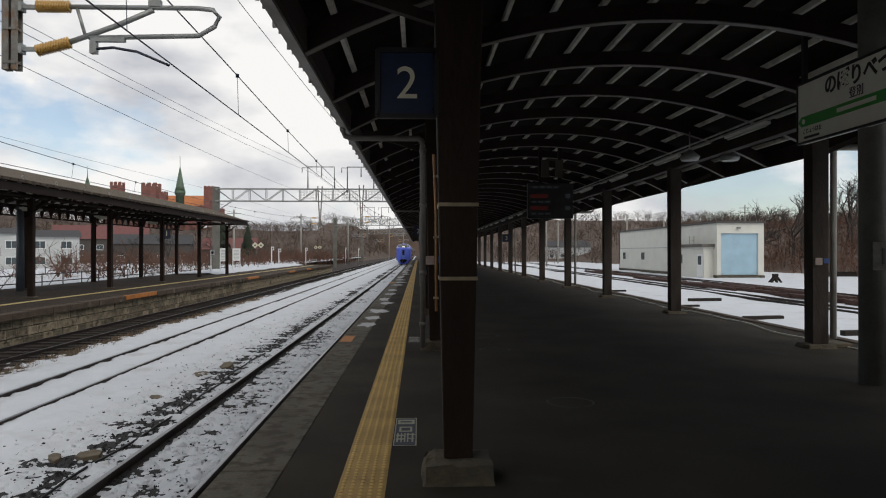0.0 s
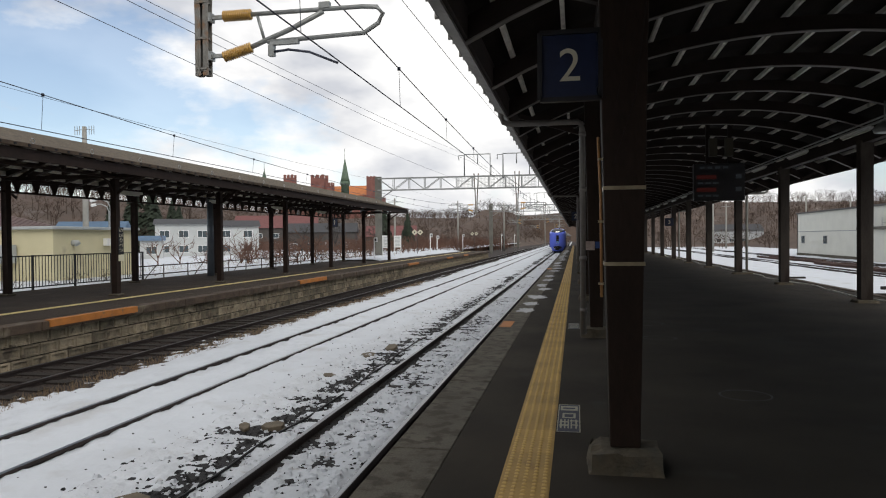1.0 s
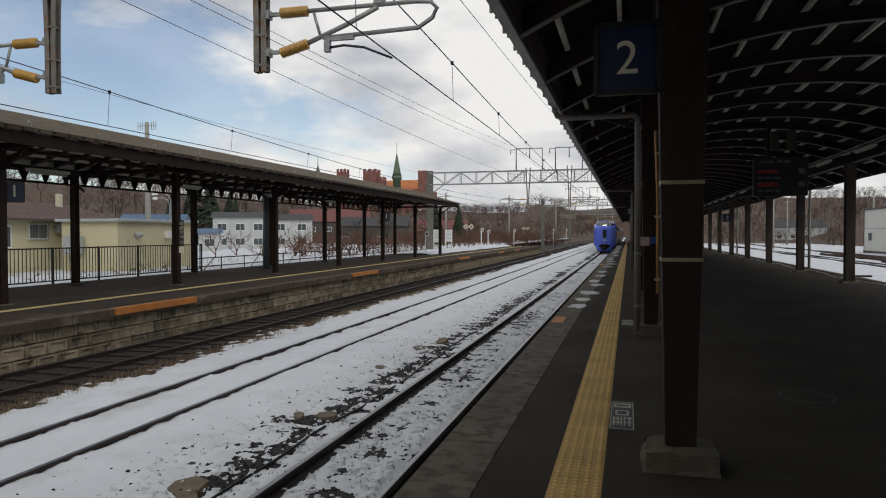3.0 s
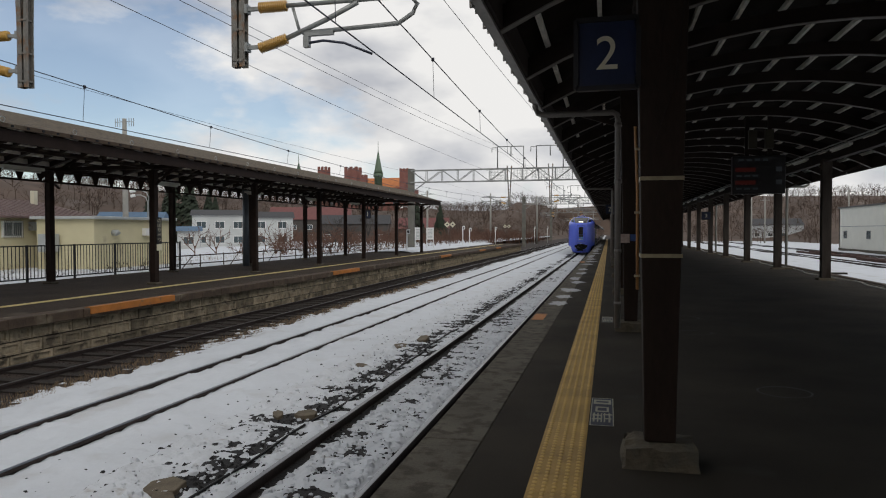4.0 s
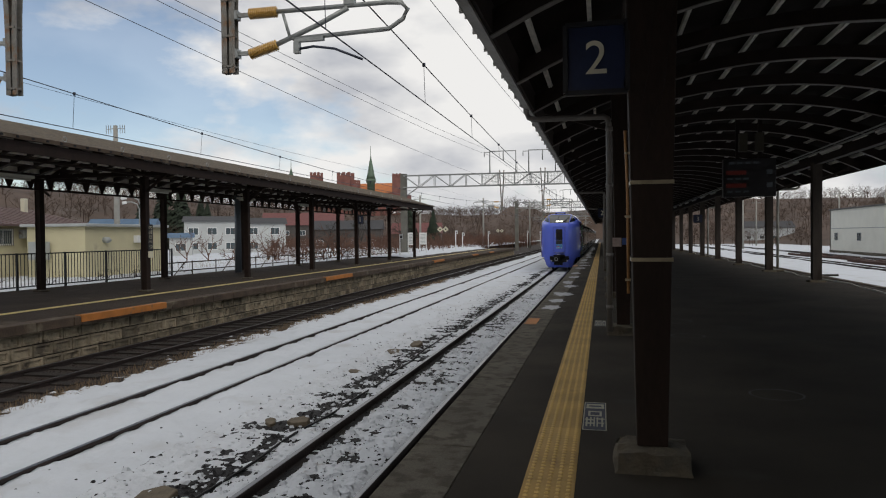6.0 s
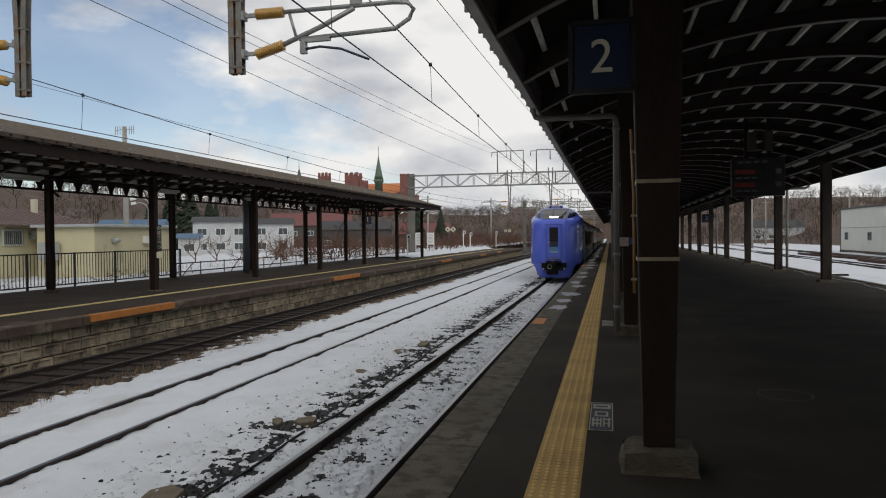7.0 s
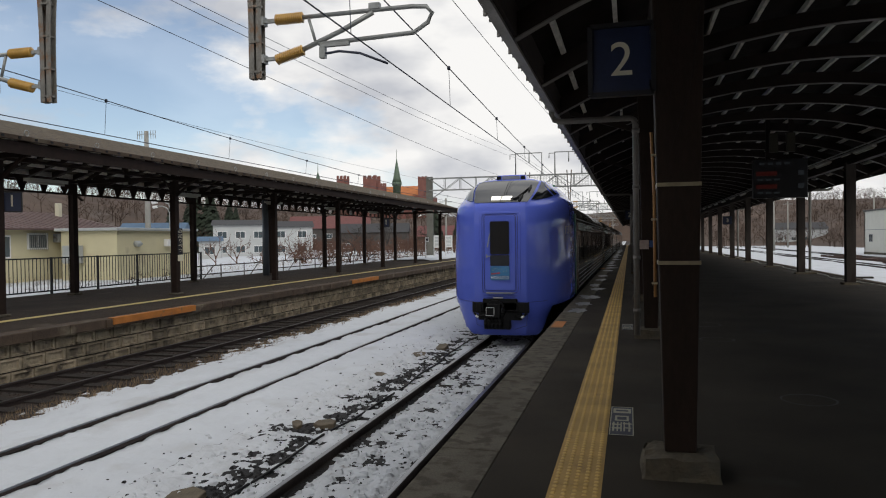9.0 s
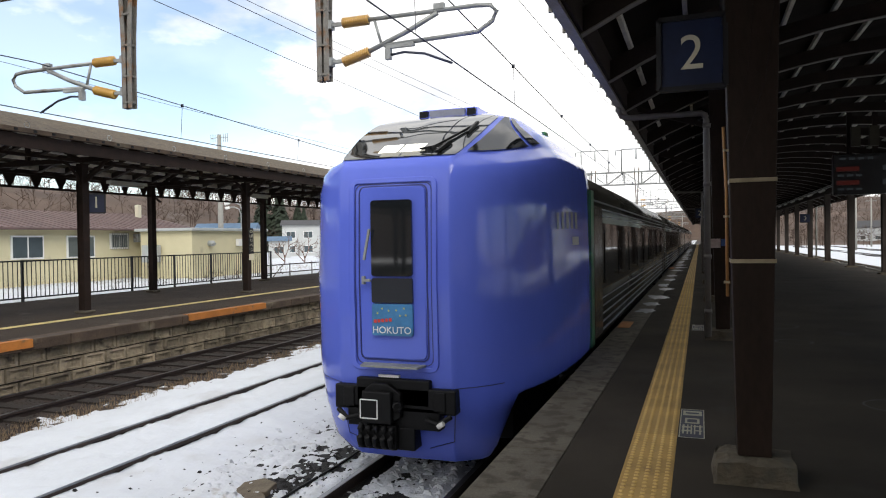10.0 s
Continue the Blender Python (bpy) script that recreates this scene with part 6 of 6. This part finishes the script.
M_DARKROOF = mat("dark_roof", (0.035, 0.035, 0.038), 0.7, var=0.2)
M_BLUEROOF = mat("blue_roof", (0.07, 0.13, 0.21), 0.6, var=0.15)
M_REDROOF = mat("red_roof", (0.15, 0.05, 0.045), 0.7, var=0.2)
M_GREYWALL = mat("grey_siding", (0.45, 0.47, 0.48), 0.8, var=0.1)
house("white_house", -49.2, 82, 6.6, 6, 4.2, 0.7, M_WHITEWALL, M_DARKROOF, "white two-storey house with a dark roof", 30, 3)
house("white_house", -43.6, 85, 5.4, 5, 3.9, 0.8, M_WHITEWALL, M_DARKROOF, "white two-storey house with a gabled dark roof", 30, 2)
house("white_house", -47.2, 72, 2.4, 2.2, 2.2, 0.5, M_WHITEWALL, M_BLUEROOF, "small white porch with a blue roof", 30, 1, 1)
house("blue_roof_house", -47.0, 62, 6, 5, 2.7, 1.4, M_PLASTER, M_BLUEROOF, "low house with a faded blue roof", 20, 4, 1)
house("red_roof_house", -60, 135, 16, 10, 4.5, 2.6, M_SIDING_D, M_REDROOF, "house with a dull red roof below the wood", 20, 5)
house("red_roof_house", -34, 128, 9, 7, 2.6, 2.0, M_SIDING_D, M_REDROOF, "small house with a dull red roof", 10, 3, 1)
house("dark_house", -44, 118, 12, 8, 3.4, 1.6, M_SIDING_D, M_DARKROOF, "dark timber house among bare trees", 15, 4, 1)
house("grey_house", 40, 190, 12, 8, 3.5, 1.6, M_GREYWALL, M_DARKROOF, "distant grey house below the hill", 0, 4, 1)

# brick castle-like building on the rise
M_ORANGEROOF = mat("orange_roof", (0.50, 0.17, 0.05), 0.8, var=0.15, scale=0.5)
M_COPPER = mat("green_copper", (0.10, 0.15, 0.10), 0.6, var=0.15, scale=0.5)
cs = thing("castle", pose(0, 330, 0), "red brick castle-like building with a green spire", "building")
bm = B()
box(bm, -146, -97, 0, 24, 0, 23)
part("wall", bm, M_RED, cs, "red brick walls")
bm = B()
prism(bm, [(0, 22.9), (12, 28.6), (24, 22.9)], -134, -99, "x")
part("roof", bm, M_ORANGEROOF, cs, "bright orange tiled roof")


def tower(x0, x1, z1, y0=-2.0, merl=3):
    bm = B()
    box(bm, x0, x1, y0, y0 + (x1 - x0), 0, z1 - 1.6)
    w = (x1 - x0) / (2 * merl - 1)
    for k in range(merl):
        for yy in (y0, y0 + (x1 - x0) - w):
            box(bm, x0 + 2 * k * w, x0 + (2 * k + 1) * w, yy, yy + w, z1 - 1.6, z1)
    return part("tower", bm, M_RED, cs, "crenellated brick tower")


tower(-128.1, -121.3, 33.5)
tower(-142.3, -137.4, 33.9)
tower(-99.2, -94.8, 32.0, -3)
tower(-119.5, -116.5, 29.4, -3)
bm = B()
tube(bm, [(-110, -3, 20), (-110, -3, 27.6), (-110, -3, 28.2), (-110, -3, 29.6)], [2.0, 2.0, 2.5, 2.5], 8)
tube(bm, [(-110, -3, 29.6), (-110, -3, 31.5), (-110, -3, 41.0)], [2.4, 1.9, 0.12], 8)
tube(bm, [(-110, -3, 41.0), (-110, -3, 45.5)], 0.12, 5)
part("spire", bm, M_COPPER, cs, "green copper spire")
bm = B()
tube(bm, [(-152, -3, 20), (-152, -3, 31), (-152, -3, 36), (-152, -3, 41)], [1.6, 1.6, 0.2, 0.05], 8)
part("small_spire", bm, M_COPPER, cs)
for r in range(2):
    for k in range(7):
        bm = B()
        box(bm, -143 + k * 6.6, -140.6 + k * 6.6, -0.15, 0.0, 8 + r * 6, 11 + r * 6)
        part("window", bm, M_WINDOW, cs)

# poles and lamps
M_CONCPOLE = mat("concrete_pole", (0.30, 0.29, 0.26), 0.9, var=0.15)


def pole(x, y, h, label, arms=1, r=0.16, z=-1.0):
    t = thing("utility_pole", pose(x, y, z), label, "pole", "utility poles")
    bm = B()
    tube(bm, [(0, 0, 0), (0, 0, h)], [r, r * 0.65], 8)
    part("shaft", bm, M_CONCPOLE, t)
    for k in range(arms):
        bm = B()
        beam(bm, (-0.9, 0, h - 0.5 - k * 0.8), (0.9, 0, h - 0.5 - k * 0.8), 0.09)
        part("crossarm", bm, M_GREY, t)
    return t


pole(-44.8, 58, 13.2, "thick weathered concrete mast", 0, 0.3)
for x, y, h, arms in ((-20.0, 120, 9, 1), (-24.0, 92, 8, 1), (-13.0, 130, 9, 2), (36, 120, 9, 1), (22, 120, 9, 1), (30, 150, 9, 1), (46, 130, 9, 1), (17, 160, 9, 2), (-8.6, 205, 9, 2), (-5, 230, 9, 2), (52, 110, 10, 1)):
    pole(x, y, h, "weathered concrete utility pole", arms)
am = thing("antenna", pose(-44.8, 58, 11.75), "antenna cluster on a concrete mast", "antenna")
for sx in (-1, 1):
    bm = B()
    beam(bm, (0, 0, 0.2), (sx * 1.0, 0, 0.1), 0.05)
    for k in range(3):
        beam(bm, (sx * (0.5 + k * 0.25), 0, -0.3), (sx * (0.5 + k * 0.25), 0, 0.5), 0.04)
    part("aerial", bm, M_GREY, am)
for x, y in ((-33.5, 46.0), (-38, 52), (-24.5, 86)):
    t = thing("street_lamp", pose(x, y, -0.6), "slender street lamp with a curved arm", "street lamp", "street lamps")
    bm = B()
    tube(bm, [(0, 0, 0), (0, 0, 4.6), (-0.2, 0, 5.0), (-0.7, 0, 5.2), (-1.3, 0, 5.2)], 0.05, 6)
    part("mast", bm, M_GREY, t)
    bm = B()
    tube(bm, [(-1.2, 0, 5.17), (-1.6, 0, 5.12)], [0.11, 0.13], 8)
    part("lantern", bm, M_WHITEP, t)

# ---------------------------------------------------------------- hill and woods
def hill_h(x, y):
    rise = min(1.0, max(0.0, (y - 165) / 150))
    lift = 13.5 + 4.5 * height_noise(x, y, 0.007, 4) + (3.0 if x > -40 else 0.0)
    base = lift * (rise * rise * (3 - 2 * rise)) + 1.4 * height_noise(x, y, 0.03, 9) * rise
    bank = 0.0
    if x > 42:
        u = min(1.0, (x - 42 + max(0, y - 120) * 0.15) / 34) if y < 260 else 0
        bank = 7.5 * u * u * (3 - 2 * u) * min(1, max(0, (y - 45) / 30))
    if x < -62:
        u = min(1.0, (-62 - x) / 60)
        bank = 13.5 * u * u * (3 - 2 * u) * min(1, max(0, (y - 20) / 40))
    # cutting along the railway, as far as the tunnel
    if y < 430:
        c = min(1.0, max(0.0, (abs(x + 6) - 8) / 22, (y - 392) / 36))
        base *= c * c * (3 - 2 * c)
    return -1.25 + max(base, bank)


nx, ny = 190, 130
xs, ys = np.linspace(-420, 420, nx), np.linspace(30, 560, ny)
me = bpy.data.meshes.new("hill")
me.from_pydata([(x, y, hill_h(x, y)) for y in ys for x in xs], [], [(j * nx + i, j * nx + i + 1, (j + 1) * nx + i + 1, (j + 1) * nx + i) for j in range(ny - 1) for i in range(nx - 1)])
me.materials.append(M_HILL)
tagged(new("hill", me), "brown wooded hillside with thin snow", "hill", "", "structure")


portal = thing("tunnel_portal", pose(-4.6, 410, -1.2), "grey concrete tunnel portal at the foot of the hill", "tunnel")
bm = B()
arc = [(3.1 * math.cos(a), 3.0 + 3.1 * math.sin(a)) for a in [j * math.pi / 14 for j in range(15)]]
inner = [(3.1, 0.0)] + arc + [(-3.1, 0.0)]
outer = [(4.6, 0.0)] + [(max(-4.6, min(4.6, x * 1.6)), 7.4 if z > 3.2 else z + 0.5) for x, z in arc] + [(-4.6, 0.0)]
for d in (0.0, 1.5):
    vi, vo = [bm.verts.new((x, d, z)) for x, z in inner], [bm.verts.new((x, d, z)) for x, z in outer]
    for k in range(len(vi) - 1):
        bm.faces.new((vi[k], vi[k + 1], vo[k + 1], vo[k]))
part("headwall", bm, M_CONC, portal)
bm = B()
vi, vo = [bm.verts.new((x, 0, z)) for x, z in inner], [bm.verts.new((x, 40, z)) for x, z in inner]
for k in range(len(vi) - 1):
    bm.faces.new((vi[k], vi[k + 1], vo[k + 1], vo[k]))
bm.faces.new(vo)
part("lining", bm, M_BLACK, portal, "black tunnel lining closed at its far end")


def grow(seed, depth, length, r, spread, vs, fs, sides=4, forks=3):
    """A bare tree of tapered limbs, appended to vertex and face lists."""
    rg = random.Random(seed)

    def limb(p, d, ln, rad, lev):
        q = p + d * ln
        s = d.cross(Vector((0.3, 0.9, 0.1))).normalized()
        u = s.cross(d)
        n = len(vs)
        for c, rr in ((p, rad), (q, rad * 0.62)):
            for k in range(sides):
                vs.append(tuple(c + (s * math.cos(k * math.tau / sides) + u * math.sin(k * math.tau / sides)) * rr))
        for k in range(sides):
            fs.append((n + k, n + (k + 1) % sides, n + sides + (k + 1) % sides, n + sides + k))
        if lev == 0:
            return
        for _ in range(forks if lev > 1 else forks + 1):
            v = Vector((rg.gauss(0, 1), rg.gauss(0, 1), rg.gauss(0.25, 0.6))).normalized()
            nd = (d * (1.0 - spread * 0.5) + v * spread).normalized()
            f = 0.55 + 0.45 * rg.random()
            limb(p + d * ln * f, nd, ln * (0.55 + 0.25 * rg.random()), rad * 0.58, lev - 1)
    limb(Vector((0, 0, -0.3)), Vector((rg.gauss(0, 0.05), rg.gauss(0, 0.05), 1)).normalized(), length, r, depth)


def scatter(name, places, templates, material, label, category):
    allv, allf = [], []
    off = 0
    rg = random.Random(77)
    tv = [np.array(v) for v, f in templates]
    for x, y, z, s in places:
        i = rg.randrange(len(templates))
        a = rg.random() * math.tau
        c, sn = math.cos(a), math.sin(a)
        v = tv[i] * s
        w = np.stack([v[:, 0] * c - v[:, 1] * sn + x, v[:, 0] * sn + v[:, 1] * c + y, v[:, 2] + z], 1)
        allv.append(w)
        allf += [tuple(off + k for k in f) for f in templates[i][1]]
        off += len(w)
    return stuff(name, np.concatenate(allv).tolist(), allf, material, label, category)


def template(seed, depth, length, r, spread, sides=3, forks=3):
    vs, fs = [], []
    grow(seed, depth, length, r, spread, vs, fs, sides, forks)
    return vs, fs


far_t = [template(30 + k, 3, 2.3, 0.075, 0.72, 3, 3) for k in range(6)]
rnd = random.Random(21)
places = []
while len(places) < 4300:
    x, y = rnd.uniform(-260, 190), 150 + 270 * rnd.random() ** 1.15
    if -17 < x < 5 and y < 414:
        continue
    places.append((x, y, hill_h(x, y) - 0.2, 0.75 + 0.55 * rnd.random()))
scatter("far_woods", places, far_t, M_TWIG, "bare brown winter woods on the hill", "woods")
brush_t = [template(60 + k, 3, 1.1, 0.05, 0.8, 3, 3) for k in range(5)]
places = []
while len(places) < 2400:
    u = rnd.random()
    if u < 0.42:
        x, y = rnd.uniform(-60, -16), rnd.uniform(92, 185)
    elif u < 0.52:
        x, y = rnd.uniform(-30, -19), rnd.uniform(44, 95)
    else:
        x, y = 44 + 60 * rnd.random() ** 1.3, rnd.uniform(62, 140)
    if u >= 0.42 and u < 0.52 and rnd.random() < 0.6:
        continue
    places.append((x, y, (hill_h(x, y) if x > 30 or y > 165 else -0.7), 0.7 + 0.9 * rnd.random()))
scatter("brushwood", places, brush_t, mat("brush_twigs", (0.120, 0.062, 0.042), 0.95, var=0.35, scale=0.2, bump=0.0), "reddish brown leafless brushwood", "brush")
places = [(-21.3 + 1.2 * rnd.random(), y + 0.5 * rnd.random(), -0.45, 0.28 + 0.2 * rnd.random()) for y in (20.5, 22.0, 24.6, 25.2, 26.3, 26.9, 27.4, 27.9, 29.0, 29.8, 31.0)]
scatter("shrubs", places, brush_t, M_TWIG, "small leafless brown shrubs behind the railing", "shrubs")
places = []
while len(places) < 520:
    x, y = rnd.uniform(-170, -66), rnd.uniform(45, 170)
    places.append((x, y, hill_h(x, y), 0.8 + 0.5 * rnd.random()))
while len(places) < 690:
    x, y = rnd.uniform(46, 130), rnd.uniform(70, 200)
    places.append((x, y, hill_h(x, y), 0.8 + 0.5 * rnd.random()))
scatter("bank_woods", places, far_t, M_TWIG, "bare brown trees on the bank", "woods")
# unseen rising ground, added behind the platform to darken the cab glass reflections
snow_sheet("hill_behind", -220, 220, -260, -80, 10, 10, lambda x, y: -1.2 + 34 * min(1.0, (-80 - y) / 90) * (0.8 + 0.35 * height_noise(x, y, 0.02, 4)), "unseen brown slope added behind the platform to darken glass reflections", M_HILL)
M_BARK = mat("bark_dark", (0.05, 0.042, 0.036), 0.95, var=0.3, scale=3)
big = []
for k in range(3):
    bm_v, bm_f = [], []
    grow(200 + k, 5, 2.9, 0.17, 0.55, bm_v, bm_f, 4, 3)
    me = bpy.data.meshes.new("bare_tree")
    me.from_pydata(bm_v, [], bm_f)
    me.materials.append(M_BARK)
    big.append(me)
for k, (x, y, s_) in enumerate(((41, 97, 1.3), (45, 93, 1.4), (47.5, 96, 1.5), (50, 92, 1.55), (53, 95, 1.65), (57, 90, 1.6), (60, 96, 1.6), (64, 92, 1.5), (68, 97, 1.4), (-30, 74, 0.6), (-25, 64, 0.5), (-34, 96, 0.8), (-28, 100, 0.8))):
    ob = tagged(new("bare_tree", big[k % 3]), "bare dark branching winter tree", "tree", "bare trees")
    ob.matrix_basis = Matrix.Translation((x, y, hill_h(x, y) if x > 0 else -0.7)) @ Matrix.Rotation(k * 1.9, 4, "Z") @ Matrix.Scale(s_, 4)
# conifers: tapered trunk with tiers of drooping needle clumps
M_NEEDLE = mat("conifer_needles", (0.022, 0.032, 0.018), 0.9, var=0.4, scale=1.0, bump=0.0)


def conifer(x, y, h):
    t = thing("conifer", pose(x, y, -0.6), "dark green conifer behind the houses", "tree", "conifers")
    bm = B()
    tube(bm, [(0, 0, 0), (0, 0, h)], [0.18, 0.03], 6)
    part("trunk", bm, M_BARK, t)
    rg = random.Random(int(x * 10 + y))
    bm = B()
    for k in range(260):
        f = rg.random() ** 0.8
        z = h * (0.12 + 0.86 * f)
        r = h * 0.27 * (1.05 - f) * (0.75 + 0.5 * rg.random())
        a = rg.random() * math.tau
        c, s_ = math.cos(a), math.sin(a)
        w = 0.18 + 0.22 * r
        pts = [(0.1 * c, 0.1 * s_, z + 0.15), (r * 0.7 * c - w * s_, r * 0.7 * s_ + w * c, z - 0.1 * r), (r * c, r * s_, z - 0.32 * r), (r * 0.7 * c + w * s_, r * 0.7 * s_ - w * c, z - 0.1 * r), (r * 0.6 * c, r * 0.6 * s_, z + 0.22)]
        v = [bm.verts.new(p) for p in pts]
        for q in ((0, 1, 4), (1, 2, 4), (2, 3, 4), (3, 0, 4), (0, 3, 2, 1)):
            bm.faces.new([v[i] for i in q])
    part("needles", bm, M_NEEDLE, t)
    return t


for x, y, h in ((-77, 106, 6.4), (-74.6, 108, 7.6), (-72.3, 106, 8.4), (-70.2, 107, 7.9), (-68.2, 105, 6.9), (-66.3, 107, 6.3), (-64.5, 106, 5.6), (-31, 112, 5.0), (-28, 116, 4.6)):
    conifer(x, y, h * 1.45)

# ---------------------------------------------------------------- small pieces: wall blocks and tactile tiles
BL, BH = 0.52, 0.255


def block_mesh():
    bm = B()
    x0 = 0.0
    ring0 = [bm.verts.new((x0, y, z)) for y, z in ((0.008, 0.008), (BL - 0.008, 0.008), (BL - 0.008, BH - 0.008), (0.008, BH - 0.008))]
    ring1 = [bm.verts.new((x0 + 0.055, y, z)) for y, z in ((0.020, 0.017), (BL - 0.020, 0.017), (BL - 0.020, BH - 0.017), (0.020, BH - 0.017))]
    ring2 = [bm.verts.new((x0 + 0.058, y, z)) for y, z in ((0.075, 0.05), (BL - 0.075, 0.05), (BL - 0.075, BH - 0.05), (0.075, BH - 0.05))]
    ring3 = [bm.verts.new((x0 + 0.026, y, z)) for y, z in ((0.09, 0.062), (BL - 0.09, 0.062), (BL - 0.09, BH - 0.062), (0.09, BH - 0.062))]
    for a, b in ((ring0, ring1), (ring1, ring2), (ring2, ring3)):
        for k in range(4):
            bm.faces.new((a[k], a[(k + 1) % 4], b[(k + 1) % 4], b[k]))
    bm.faces.new(ring3)
    return mesh_of("brick", bm, M_STONE)


brick_me = block_mesh()
rest_v, rest_f = [], []
bv = [tuple(v.co) for v in brick_me.vertices]
bf = [tuple(p.vertices) for p in brick_me.polygons]
rnd = random.Random(3)
for r in range(4):
    for k in range(175):
        y = 0.0 + k * BL + (BL / 2 if r % 2 else 0)
        z = -1.31 + r * BH
        if y + BL > 87.8:
            continue
        jx = 0.022 * rnd.random() - 0.006
        if 5.0 <= y < 43.0:
            ob = new("brick", brick_me)
            ob.parent = far_wall
            ob.location = (-10.80 + jx, y, z)
        else:
            n = len(rest_v)
            rest_v += [(-10.80 + jx + a, y + b, z + c) for a, b, c in bv]
            rest_f += [tuple(n + i for i in f) for f in bf]
stuff("bricks", rest_v, rest_f, M_STONE, "", "", far_wall)

bm = B()
box(bm, -0.49, -0.18, -20, 128, -0.004, 0.0008)
tact = solid("tactile_paving", bm, M_TACTILE, "ochre yellow tactile paving strip with raised dots", "tactile paving", "structure")


def tile_mesh(dots):
    bm = B()
    box(bm, 0.002, 0.298, 0.002, 0.298, 0, 0.004)
    for i in range(5):
        if dots:
            for j in range(5):
                cx, cy = 0.03 + i * 0.06, 0.03 + j * 0.06
                r0 = [bm.verts.new((cx + 0.017 * math.cos(a), cy + 0.017 * math.sin(a), 0.004)) for a in (0, 1.257, 2.513, 3.77, 5.027)]
                r1 = [bm.verts.new((cx + 0.011 * math.cos(a), cy + 0.011 * math.sin(a), 0.010)) for a in (0, 1.257, 2.513, 3.77, 5.027)]
                for k in range(5):
                    bm.faces.new((r0[k], r0[(k + 1) % 5], r1[(k + 1) % 5], r1[k])).material_index = 1
                bm.faces.new(r1).material_index = 1
        else:
            cx = 0.03 + i * 0.06
            box(bm, cx - 0.01, cx + 0.01, 0.01, 0.29, 0.004, 0.008, 1)
    me = mesh_of("tile", bm, M_TACTILE)
    me.materials.append(M_DOT)
    return me


near_tile, far_tile = tile_mesh(True), tile_mesh(False)
for k in range(290):
    ob = new("tile", near_tile if k < 75 else far_tile)
    ob.parent = tact
    ob.location = (-0.485, 1.0 + k * 0.3, 0.001)


# ---------------------------------------------------------------- what moves
def motions():
    rows = []
    for k in range(21):
        t = k * 0.5
        s = 10 - t
        rows.append((t, pose(-2.82, NOSE_Y + 8.92 * s + 0.39 * s * s - 0.005 * s ** 3, RAIL_Z)))
    walk(train_ob, rows)


motions()
